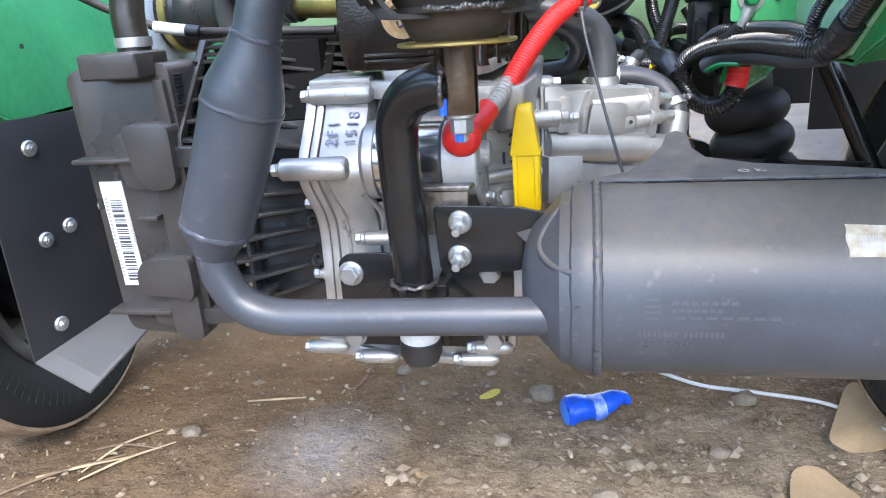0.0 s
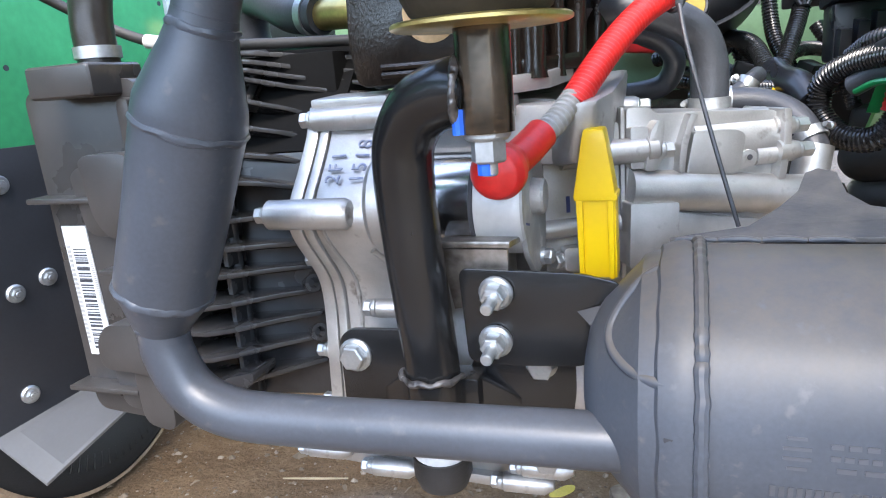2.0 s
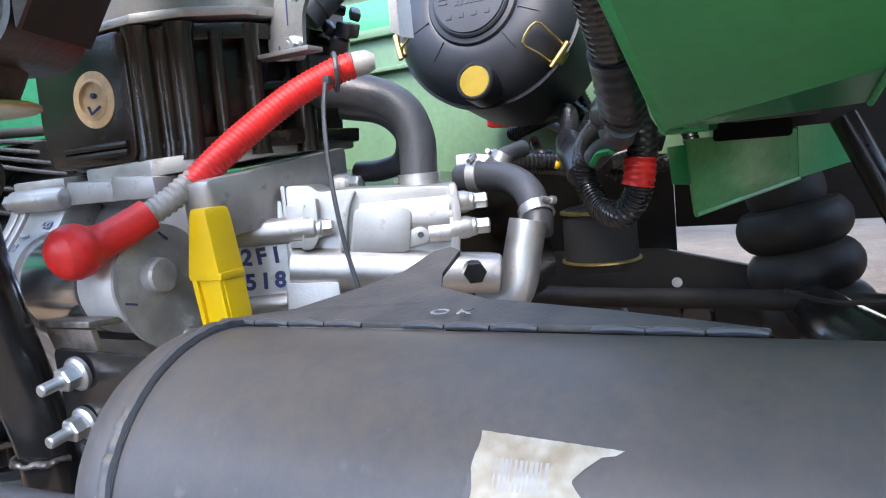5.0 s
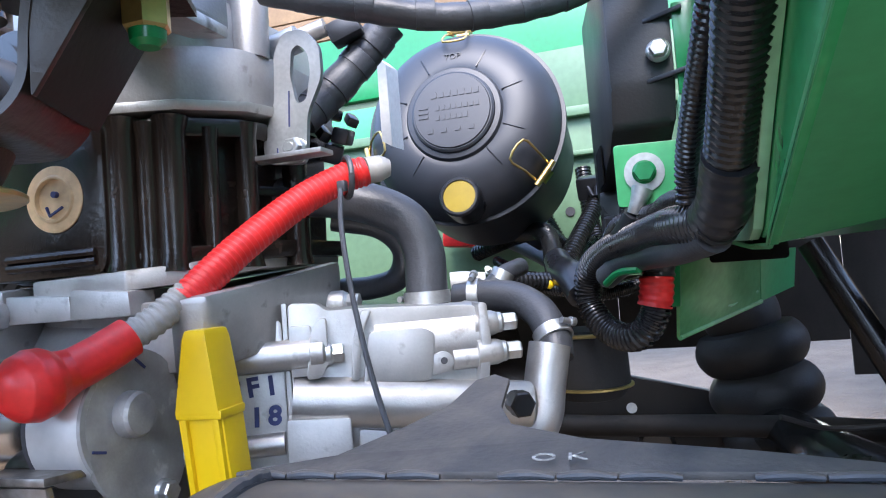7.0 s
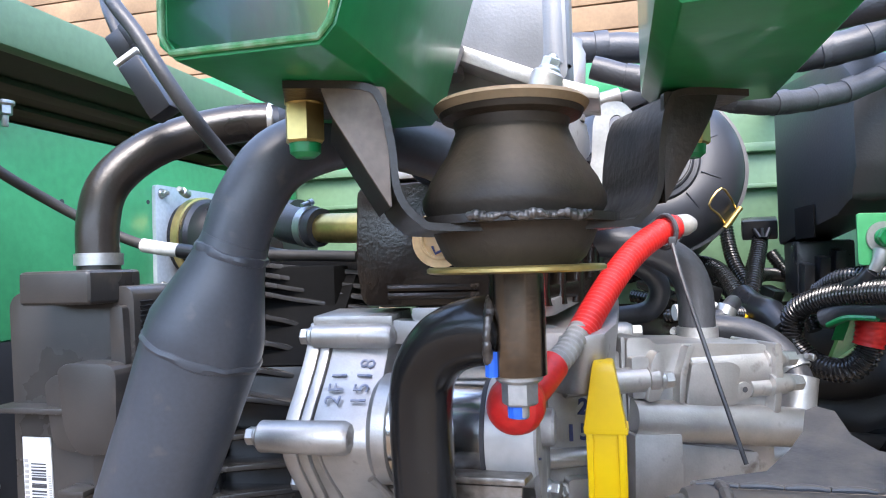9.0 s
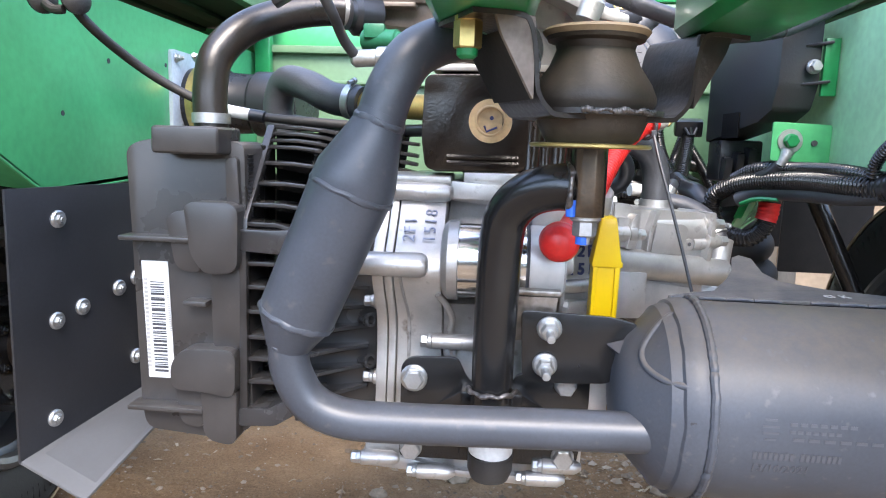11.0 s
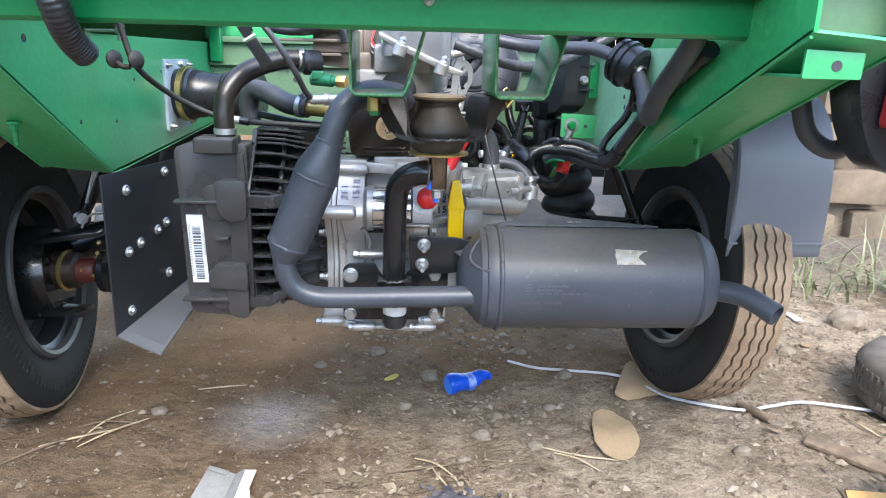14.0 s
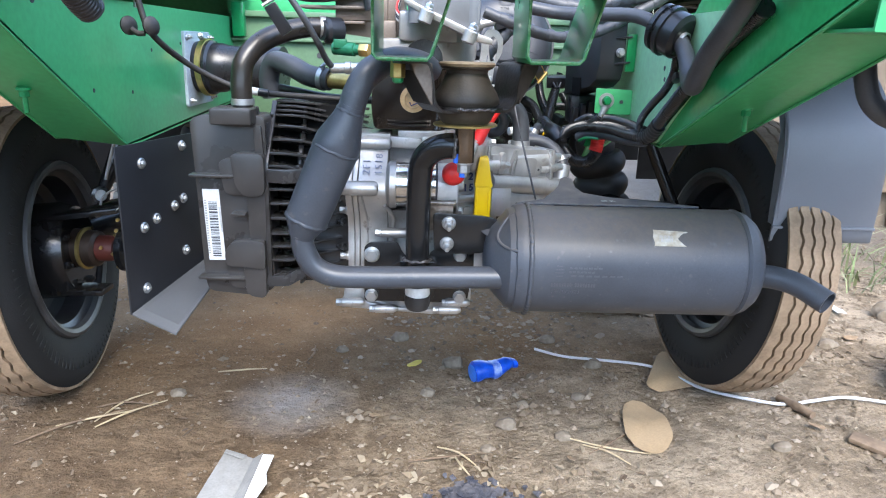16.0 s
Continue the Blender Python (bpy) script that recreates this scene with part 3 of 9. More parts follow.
# spring seat under the beam: a leaning plate with a wing, a turned-in lip and an open slot above it
bm = B()
slab(bm, [(0.350, 1.03, 0.550), (0.346, 1.11, 0.478), (0.435, 1.25, 0.497), (0.435, 1.218, 0.550)], (-0.003, 0.003, 0), 0.0008)
tube(bm, [(0.346, 1.11, 0.478), (0.435, 1.25, 0.497)], 0.0026, 8, 1)
# seat face gets a paler green than its wing, for the light on it
seat = part("spring_seat", bm, mat("green_paint_lit_seat", (0.12, 0.37, 0.15), 0.24, var=0.12, scale=9, bump=0.08, bscale=120), chassis)
bm = B()
slab(bm, [(0.4355, 1.218, 0.552), (0.4355, 1.25, 0.497), (0.494, 1.40, 0.503), (0.492, 1.35, 0.552)], (-0.003, 0.003, 0), 0.0008)
part("seat_wing", bm, GREEN_MID, seat)
bm = B()
slab(bm, [(0.350, 1.028, 0.546), (0.348, 1.060, 0.510), (0.334, 1.050, 0.512), (0.336, 1.020, 0.545)], (0.001, 0.003, 0), 0.0008)
part("seat_lip", bm, GREEN, seat)
bm = B()
tube(bm, [(0.394 + 0.0072 * i, 1.175 + 0.012 * i, 0.500 + 0.002 * i + 0.0012 * (-1) ** i) for i in range(6)], 0.0022, 8, 3)
part("seat_weld", bm, GREEN_MID, seat)
# slot drawn as a black sheet, its shade in the colour
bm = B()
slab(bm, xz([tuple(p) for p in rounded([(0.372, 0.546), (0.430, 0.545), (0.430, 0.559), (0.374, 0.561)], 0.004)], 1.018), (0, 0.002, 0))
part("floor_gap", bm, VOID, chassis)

# ---- wheels ----
def wheel(name, side, foot, camber, toe, size, label):
    """A wheel that stands at foot; side is the outward way along x, camber and toe lean and turn it."""
    R, W = 0.285, 0.112
    x_in, yc, zc = foot[0] - side * W / 2, foot[1], foot[2] + R
    base = thing(name, foot, label, "wheel", "rear wheels")
    d = (side, 0, 0)
    p = (x_in, yc, zc)
    bm = B()
    lathe(bm, p, d, [(0.022, 0.17), (0.004, 0.175), (-0.006, 0.20), (-0.008, 0.225), (-0.004, 0.25), (0.004, 0.262), (0.012, 0.274), (0.02, 0.2745), (W - 0.02, 0.2745), (W - 0.012, 0.274), (W - 0.004, 0.262), (W + 0.006, 0.225), (W + 0.004, 0.19), (W - 0.01, 0.172), (W - 0.02, 0.168)], 72, False)
    part("tyre", bm, TYRE, base)
    # tread ribs, each wavy on its edges
    n, k = 5, 240
    for i in range(n):
        a0 = 0.008 + (W - 0.016) * i / n + (0.0023 if i else 0)
        a1 = 0.008 + (W - 0.016) * (i + 1) / n - (0.0023 if i < n - 1 else 0)
        bm = B()
        prev = first = None
        for j in range(k):
            th = 2 * math.pi * j / k
            zg = 0.0024 * math.sin(2 * math.pi * j / 5 + 0.3)
            crown = lambda a: R - 0.010 * ((a - W / 2) / (W / 2)) ** 2
            ring = []
            for a, r in ((a0 + (zg if i else 0), 0.272), (a0 + (zg if i else 0), crown(a0)), (a1 + (zg if i < n - 1 else 0), crown(a1)), (a1 + (zg if i < n - 1 else 0), 0.272)):
                ring.append(bm.verts.new((x_in + side * a, yc + r * math.cos(th), zc + r * math.sin(th))))
            if prev:
                for q in range(3):
                    bm.faces.new((prev[q], prev[q + 1], ring[q + 1], ring[q]))
            else:
                first = ring
            prev = ring
        for q in range(3):
            bm.faces.new((prev[q], prev[q + 1], first[q + 1], first[q]))
        part("tread_rib", bm, TREAD, base)
    # shoulder blocks on the inner edge
    bm = B()
    for j in range(96):
        th = 2 * math.pi * j / 96
        m = pose(x_in - side * 0.0064, yc + 0.228 * math.cos(th), zc + 0.228 * math.sin(th), math.degrees(th), 0, 0) @ Matrix.Diagonal((0.0035, 0.022, 0.0022, 1))
        bmesh.ops.create_cube(bm, size=1, matrix=m)
    part("shoulder_ribs", bm, TYRE, base)
    bm = B()
    lathe(bm, p, d, [(0.004, 0.176), (-0.001, 0.172), (0.0, 0.166), (0.012, 0.16), (0.02, 0.148), (0.06, 0.144), (0.075, 0.13), (0.08, 0.09), (0.074, 0.05), (0.074, 0.0)], 56, False)
    rim = part("rim", bm, RIMBLACK, base)
    bm = B()
    lathe(bm, p, d, [(0.004, 0.178), (-0.004, 0.175), (-0.006, 0.168), (-0.002, 0.160), (0.008, 0.156)], 56, False)
    part("rim_lip", bm, RIM, rim, "pale grey rim lip")
    bm = B()
    lathe(bm, (x_in - side * 0.02, yc, zc), d, [(0, 0.03), (0.0, 0.085), (0.03, 0.095), (0.09, 0.095), (0.09, 0.0)], 40)
    part("brake_drum", bm, BLACKSTEEL, base)
    for j in range(8):
        th = 2 * math.pi * j / 8 + 0.2
        bolt(base, (x_in - side * 0.018, yc + 0.07 * math.cos(th), zc + 0.07 * math.sin(th)), (-side, 0, 0), 0.012, 0.016, 0.008, 0.006, BLACKSTEEL)
    base.rotation_euler = (0, camber * side, toe)
    base.scale = (size, size, size)
    return base


RIM = mat("grey_rim_paint", (0.055, 0.054, 0.053), 0.5, var=0.4, scale=12)
RIMBLACK = mat("black_rim_paint", (0.02, 0.021, 0.023), 0.4, var=0.2, scale=12, dust=0.2)
wheel("wheel", -1, (-0.689, 1.0425, 0.006), 0.071, 0.101, 0.975, "dusty black tyre on a grey steel wheel, standing on dirt")
wheel("wheel", 1, (0.6236, 1.059, 0.033), 0.076, 0.096, 0.95, "black tyre with brown dusty tread on a grey steel wheel")

# ---- axle shafts and trailing arms ----
SLEEVE = mat("brown_greasy_steel", (0.055, 0.038, 0.028), 0.4, 0.4, var=0.3, scale=30)


# pale colour for strips that stand for highlights on the arm's edges
EDGE_HIGHLIGHT = mat("pale_edge_highlight", (0.16, 0.15, 0.135), 0.75, var=0.2, scale=60)


def drive_shaft(s, x_hub, yc, zc):
    e = thing("drive_shaft", (s * 0.45, 1.0, 0.3), "black drive shaft with red oxide and yellow zinc flange", "drive shaft", "drive shafts")
    bm = B()
    tube(bm, [(s * 0.12, 0.98, 0.38), (x_hub - s * 0.15, 1.025, 0.297)], 0.013)
    part("shaft", bm, BLACKSTEEL, e)
    bm = B()
    lathe(bm, (x_hub - s * 0.125, 1.028, 0.296), (s, 0.1, -0.02), [(0, 0.016), (0, 0.022), (0.012, 0.025), (0.036, 0.025), (0.036, 0.02)], 36)
    part("red_flange", bm, REDPAINT, e, "red oxide painted flange")
    bm = B()
    lathe(bm, (x_hub - s * 0.092, 1.031, 0.294), (s, 0.1, -0.02), [(0, 0.028), (0.005, 0.034), (0.02, 0.036), (0.05, 0.038), (0.085, 0.038), (0.085, 0.02)], 36)
    part("hub_sleeve", bm, SLEEVE, e, "brown greasy hub sleeve")
    bm = B()
    lathe(bm, (x_hub - s * 0.070, 1.033, 0.294), (s, 0.1, -0.02), [(0, 0.036), (0.0015, 0.041), (0.006, 0.041), (0.0075, 0.036)], 36)
    part("zinc_ring", bm, YZINC, e, "yellow zinc ring")
    bm = B()
    lathe(bm, (x_hub - s * 0.155, 1.024, 0.297), (s, 0.1, -0.02), [(0, 0.025), (0.002, 0.043), (0.014, 0.043), (0.016, 0.025)], 36)
    part("joint_flange", bm, BLACKSTEEL, e)
    for j in range(6):
        th = j * 1.047
        bolt(e, (x_hub - s * 0.139, 1.027 + 0.036 * math.cos(th), 0.296 + 0.036 * math.sin(th)), (s, 0, 0), 0.007, 0.009, 0.006, 0.004, YZINC)
    return e


drive_shaft(-1, -0.678, 1.06, 0.285)
drive_shaft(1, 0.592, 1.085, 0.318)


def trailing_arm(s, x_hub):
    e = thing("trailing_arm", (s * 0.5, 1.2, 0.25), "black painted steel suspension trailing arm", "suspension arm", "suspension arms")
    bm = B()
    tube(bm, [(x_hub - s * 0.05, 1.06, 0.33), (x_hub - s * 0.12, 1.16, 0.345), (x_hub - s * 0.14, 1.24, 0.35), (x_hub - s * 0.16, 1.32, 0.35)], [0.035, 0.035, 0.030, 0.026])
    part("arm_tube", bm, BLACKSTEEL, e)
    for c, sz in () if s > 0 else (((-0.656, 1.0, 0.29), (0.012, 0.05, 0.15)), ((-0.604, 1.0, 0.222), (0.075, 0.05, 0.010))):
        bm = B()
        box(bm, c, sz, bev=0.002)
        part("hub_bracket", bm, BLACKSTEEL, e)
    if s < 0:
        bm = B()
        slab(bm, xz([(-0.648, 0.345), (-0.636, 0.345), (-0.627, 0.222), (-0.639, 0.222)], 0.975), (0, 0.03, 0), 0.002)
        part("hub_bracket", bm, BLACKSTEEL, e)
        bm = B()
        box(bm, (-0.586, 0.985, 0.374), (0.13, 0.03, 0.010), (0, -8, 0), 0.002)
        part("hub_bracket", bm, BLACKSTEEL, e)
    if s < 0:
        bm = B()
        slab(bm, xz([(-0.536, 0.427), (-0.505, 0.444), (-0.506, 0.428), (-0.534, 0.417)], 1.0), (0, 0.03, 0), 0.001)
        part("stay_plate", bm, ALU_DULL, e, "dull grey stay plate")
        bm = B()
        slab(bm, xz([(-0.536, 0.413), (-0.507, 0.418), (-0.508, 0.405), (-0.540, 0.399)], 1.0), (0, 0.03, 0), 0.001)
        part("stay_plate", bm, ALU_DULL, e, "dull grey stay plate")
        bm = B()
        box(bm, (-0.612, 0.992, 0.371), (0.068, 0.012, 0.004), (0, -7, 0), 0.001)
        part("arm_edge_highlight", bm, EDGE_HIGHLIGHT, e, "pale strip painted as the highlight on the arm edge")
        bm = B()
        slab(bm, xz([(-0.570, 0.371), (-0.536, 0.386), (-0.538, 0.379), (-0.566, 0.366)], 0.985), (0, 0.02, 0), 0.001)
        part("arm_edge_highlight", bm, EDGE_HIGHLIGHT, e, "pale strip painted as the highlight on the arm edge")
        for px, pz in ((-0.536, 0.359), (-0.541, 0.338), (-0.546, 0.292), (-0.573, 0.304)):
            bolt(e, (px, 1.005, pz), (0.25, -1, 0), 0.0055, 0.007, 0.005, 0.003, YZINC)
        bm = B()
        tube(bm, [(-0.562, 1.03, 0.430), (-0.540, 1.03, 0.498), (-0.534, 1.03, 0.517)], 0.0032, 10)
        part("drop_rod", bm, ALU_DULL, e, "thin grey rod")
        bm = B()
        lathe(bm, (-0.577, 1.032, 0.401), (0.5, -0.85, 0.1), [(0, 0.016), (0.022, 0.016), (0.024, 0.010), (0.024, 0.006)], 28)
        eye_b = part("strut_eye", bm, BLACKSTEEL, e)
        bm = B()
        lathe(bm, (-0.565, 1.0115, 0.4035), (0.5, -0.85, 0.1), [(0, 0.0065), (0, 0.0098), (0.002, 0.0105), (0.0036, 0.0098), (0.0036, 0.0065)], 28)
        part("strut_nut", bm, ZINC, eye_b)
        bm = B()
        tube(bm, [(-0.580, 1.05, 0.402), (-0.560, 1.06, 0.45), (-0.530, 1.08, 0.54)], [0.011, 0.014, 0.014])
        part("strut", bm, BLACKSTEEL, e)
        bm = B()
        tube(bm, [(-0.560, 0.995, 0.389), (-0.555, 0.995, 0.402), (-0.541, 0.995, 0.414), (-0.525, 0.995, 0.419), (-0.505, 0.995, 0.420)], 0.0022, 10)
        part("brake_pipe", bm, ALU_DULL, e, "thin grey brake pipe")
        return e
    # strut up to the beam
    bm = B()
    tube(bm, [(x_hub + s * -0.036, 1.132, 0.365), (s * 0.473, 1.166, 0.556)], 0.0125)
    part("strut", bm, BLACKSTEEL, e)
    bm = B()
    lathe(bm, (x_hub + s * 0.02, 1.175, 0.362), (-s, -0.6, 0), [(0, 0.018), (0.03, 0.018), (0.031, 0.008)], 24)
    eye_b = part("strut_eye", bm, BLACKSTEEL, e)
    bm = B()
    lathe(bm, (x_hub - s * 0.008, 1.160, 0.362), (-s, -0.6, 0), [(0, 0.005), (0.0, 0.012), (0.004, 0.012), (0.004, 0.005)], 20)
    part("strut_nut", bm, ZINC, eye_b)
    bm = B()
    tube(bm, [(x_hub - s * 0.01, 1.15, 0.375), (x_hub - s * 0.06, 1.12, 0.392), (x_hub - s * 0.13, 1.10, 0.395), (s * 0.42, 1.08, 0.41)], 0.0024, 10)
    part("brake_pipe", bm, RUBBER, e, "thin black brake pipe")
    return e


trailing_arm(-1, -0.678)
trailing_arm(1, 0.592)

# rubber bump springs
def rubber_spring(x, y, z0, lean):
    e = thing("rubber_spring", (x, y, z0 - 0.015), "dusty black ribbed rubber suspension spring under its seat", "spring", "rubber springs")
    bm = B()
    prof = [(0, 0.05)]
    for i in range(61):
        a = i / 60
        prof.append((0.195 * a if a > 0.75 else 0.208 * a, (0.047 if a < 0.75 else 0.036) + (0.017 if a < 0.75 else 0.008) * abs(math.sin(a * math.pi * 4)) ** 0.6))
    lathe(bm, (x, y, z0), (lean, 0, 1), prof, 40)
    part("rubber_body", bm, RUBBER, e)
    bm = B()
    cyl(bm, (x, y, z0 - 0.015), (x, y, z0), 0.055)
    part("spring_cup", bm, BLACKSTEEL, e)


rubber_spring(0.455, 1.324, 0.3115, -0.21)
rubber_spring(-0.47, 1.26, 0.3115, 0.1)

# suspension cross tube with round holes, seen under the bay
sub = thing("subframe", (0.25, 1.45, 0.3), "black steel subframe beam with lightening holes", "subframe")
bm = B()
slab(bm, xz([(-0.4, 0.37), (0.62, 0.33), (0.62, 0.27), (-0.4, 0.28)], 1.36), (0, 0.05, 0), 0.003)
part("subframe_beam", bm, UNDERSEAL, sub)
for i in range(4):
    bm = B()
    lathe(bm, (0.20 + i * 0.11, 1.361, 0.315), (0, -1, 0), [(0, 0.024), (0.004, 0.024), (0.006, 0.019), (0.001, 0.018), (0.001, 0.0)], 28)
    part("pressed_hole", bm, BLACKSTEEL, sub)

# mudguards behind the wheels
def mudguard(s, x0, x1, yb):
    e = thing("mudguard", ((x0 + x1) / 2, yb, 0.40), "grey-black plastic mudguard with a hanging flap behind the wheel", "mudguard", "mudguards")
    bm = B()
    prof = [(p.y, p.z) for p in spline([(0, yb, 0.393), (0, yb - 0.004, 0.46), (0, yb - 0.002, 0.53), (0, yb + 0.012, 0.59), (0, yb + 0.045, 0.638), (0, yb + 0.10, 0.667), (0, yb + 0.25, 0.675), (0, yb + 0.40, 0.66)], 5)[0]]
    inner = [(y + 0.004, z - 0.003) for y, z in prof]
    slab(bm, yz(prof + inner[::-1], x0), (x1 - x0, 0, 0))
    part("guard_sheet", bm, GUARD, e, smooth=70)
    bm = B()
    box(bm, ((x0 + x1) / 2, yb - 0.002, 0.416), (abs(x1 - x0) + 0.002, 0.008, 0.005), bev=0.002)
    part("flap_edge", bm, GUARD, e)
    bm = B()
    slab(bm, yz([(yb + 0.003, 0.42), (yb, 0.50), (yb + 0.008, 0.575), (yb + 0.037, 0.63), (yb + 0.09, 0.665), (yb + 0.40, 0.66), (yb + 0.40, 0.645), (yb + 0.09, 0.645), (yb + 0.05, 0.62), (yb + 0.022, 0.57), (yb + 0.016, 0.42)], x0), (0.003 * s, 0, 0))
    part("guard_side", bm, GUARD, e)
    bm = B()
    xr = x0 + 0.004 * s
    tube(bm, [(xr, yb - 0.001, 0.43), (xr, yb - 0.004, 0.50), (xr, yb + 0.006, 0.575), (xr, yb + 0.042, 0.634), (xr, yb + 0.10, 0.666)], 0.0028, 10)
    part("rolled_edge", bm, GUARD, e)


GUARD = mat("grey_moulded_plastic", (0.15, 0.155, 0.168), 0.42, var=0.08, scale=5, bump=0.03, bscale=300, grain=0.08)
mudguard(1, 0.610, 0.778, 0.84)
mudguard(-1, -0.70, -0.91, 0.84)

# ---- exhaust ----
STAMP0 = mat("dark_gap_paint", (0.02, 0.021, 0.024), 0.6)
exhaust = thing("exhaust", (0.3, 0.66, 0.335), "matt grey painted exhaust with catalyst bulb and barrel silencer", "exhaust")
MY, MZ, MR = 0.654, 0.409, 0.073
bm = B()
lathe(bm, (0.180, MY, MZ), (1, 0.0, 0.0), [(0, MR - 0.004), (0.002, MR), (0.278, MR), (0.280, MR - 0.002), (0.284, MR + 0.001), (0.288, MR - 0.001), (0.296, MR - 0.004), (0.306, MR - 0.012), (0.312, MR - 0.026), (0.313, 0.0)], 72)
barrel = part("barrel", bm, EXHAUST, exhaust)
# end cap with its pinched seam and neck
bm = B()
lathe(bm, (0.183, MY, MZ), (-1, 0, 0), [(0, MR + 0.001), (0.012, MR), (0.026, MR - 0.004), (0.030, MR - 0.0055), (0.033, MR - 0.010), (0.050, MR - 0.028), (0.057, MR - 0.040), (0.060, MR - 0.055), (0.061, 0.0)], 72)
part("end_cap", bm, EXHAUST, exhaust)
# weld bead round the seam
bm = B()
c = []
for k in range(241):
    a = k * math.pi / 120
    n1, n2 = noise.noise(Vector((k * 0.21, 3, 0))), noise.noise(Vector((k * 0.5, 8, 0)))
    r = MR + 0.0012 + 0.0006 * n2
    c.append(Vector((0.1795 + 0.0010 * n1, MY + r * math.cos(a), MZ + r * math.sin(a))))
c[-1] = c[0].copy()
rings(bm, c, [0.0033 + 0.0006 * noise.noise(Vector((k * 0.33, 1, 0))) + 0.0002 * math.sin(k * 1.7) for k in range(241)], 10)
part("seam_weld", bm, EXHAUST, exhaust)
bm = B()
lathe(bm, (0.160, MY, MZ), (1, 0, 0), [(0, MR - 0.004), (0.002, MR - 0.0005), (0.007, MR + 0.0012), (0.013, MR + 0.0022), (0.018, MR + 0.001)], 72, False)
for v in bm.verts:
    v.co += Vector((0.0012, 0, 0)) * noise.noise(v.co * 60)
part("cap_lip", bm, EXHAUST, exhaust)
# second skin folded over the cap
def on_cap_skin(x, a, out=0.0015):
    prof = [(0.183, MR), (0.171, MR), (0.157, MR - 0.004), (0.150, MR - 0.010), (0.133, MR - 0.028), (0.126, MR - 0.040)]
    r = MR
    for (xa, ra), (xb, rb) in zip(prof, prof[1:]):
        if xb <= x <= xa:
            r = ra + (rb - ra) * (xa - x) / (xa - xb)
    return Vector((x, MY - (r + out) * math.cos(a), MZ + (r + out) * math.sin(a)))


bm = B()
tube(bm, [on_cap_skin(x, a, -0.0008) for x, a in ((0.166, 1.35), (0.152, 1.25), (0.140, 1.02), (0.139, 0.75), (0.147, 0.52), (0.160, 0.42), (0.172, 0.40))], 0.0026, 12)
part("fold_seam", bm, EXHAUST, exhaust)
bm = B()
slab(bm, [on_cap_skin(x, a, 0.0) for x, a in ((0.164, 0.10), (0.168, 0.10), (0.168, -0.28), (0.164, -0.28))], (0, -0.0025, 0), 0.0005)
part("seam_slot", bm, STAMP0, exhaust)
bm = B()
lathe(bm, on_cap_skin(0.166, -0.33, -0.001), (0, -1, -0.3), [(0, 0.004), (0.002, 0.0035), (0.003, 0.001)], 12)
part("weld_dot", bm, EXHAUST, exhaust)
# outlet pipe
bm = B()
rings(bm, spline([(0.485, 0.632, 0.398), (0.510, 0.618, 0.4005), (0.533, 0.596, 0.398), (0.556, 0.562, 0.386)], 8)[0], [0.0155] * 25, 28, False)
rings(bm, spline([(0.556, 0.562, 0.386), (0.533, 0.596, 0.398), (0.510, 0.618, 0.4005)], 8)[0], [0.0135] * 17, 28, False)
lathe(bm, (0.556, 0.562, 0.386), (0.023, -0.034, -0.012), [(0, 0.0155), (0.0001, 0.0135)], 28, False)
part("tail_pipe", bm, PIPE, exhaust)
# inlet pipe, elbow, catalyst bulb and upper pipe
bm = B()
tube(bm, [(0.15, 0.615, 0.393), (0.06, 0.612, 0.392), (-0.03, 0.609, 0.391), (-0.075, 0.607, 0.393), (-0.101, 0.606, 0.405), (-0.114, 0.606, 0.428), (-0.1165, 0.607, 0.447)], 0.0148, 28)
part("inlet_pipe", bm, PIPE, exhaust)
bm = B()
ax = [(-0.117, 0.607, 0.444), (-0.114, 0.607, 0.455), (-0.110, 0.607, 0.467), (-0.109, 0.607, 0.471), (-0.088, 0.605, 0.52), (-0.069, 0.602, 0.564), (-0.066, 0.601, 0.572), (-0.055, 0.600, 0.598), (-0.0515, 0.600, 0.607), (-0.049, 0.600, 0.613)]
rings(bm, [Vector(p) for p in ax], [0.0155, 0.021, 0.0275, 0.0278, 0.0285, 0.0295, 0.0285, 0.0195, 0.0172, 0.0165], 36)
part("catalyst_bulb", bm, PIPE, exhaust)
for p, d, r in (((-0.110, 0.607, 0.4685), (0.4, -0.03, 1), 0.0288), ((-0.0705, 0.602, 0.560), (0.42, -0.03, 1), 0.0305), ((-0.0515, 0.600, 0.607), (0.4, -0.03, 1), 0.0185), ((-0.1165, 0.607, 0.4465), (0.2, 0, 1), 0.0165)):
    bm = B()
    lathe(bm, Vector(p) - Vector(d).normalized() * 0.003, d, [(0, r - 0.003), (0.0012, r - 0.0006), (0.003, r), (0.0048, r - 0.0006), (0.006, r - 0.003)], 90, False)
    for v in bm.verts:
        v.co += (v.co - Vector(p)).normalized() * 0.0011 * noise.noise(v.co * 170) + Vector((0, 0, 0.0014)) * noise.noise(v.co * 90)
    part("bulb_seam", bm, PIPE, exhaust)
bm = B()
tube(bm, [(-0.051, 0.600, 0.608), (-0.043, 0.603, 0.632), (-0.028, 0.613, 0.655), (0.0, 0.64, 0.668), (0.03, 0.675, 0.664), (0.045, 0.70, 0.655)], [0.0165, 0.0165, 0.0165, 0.0165, 0.0165, 0.0165], 28)
part("upper_pipe", bm, PIPE, exhaust)
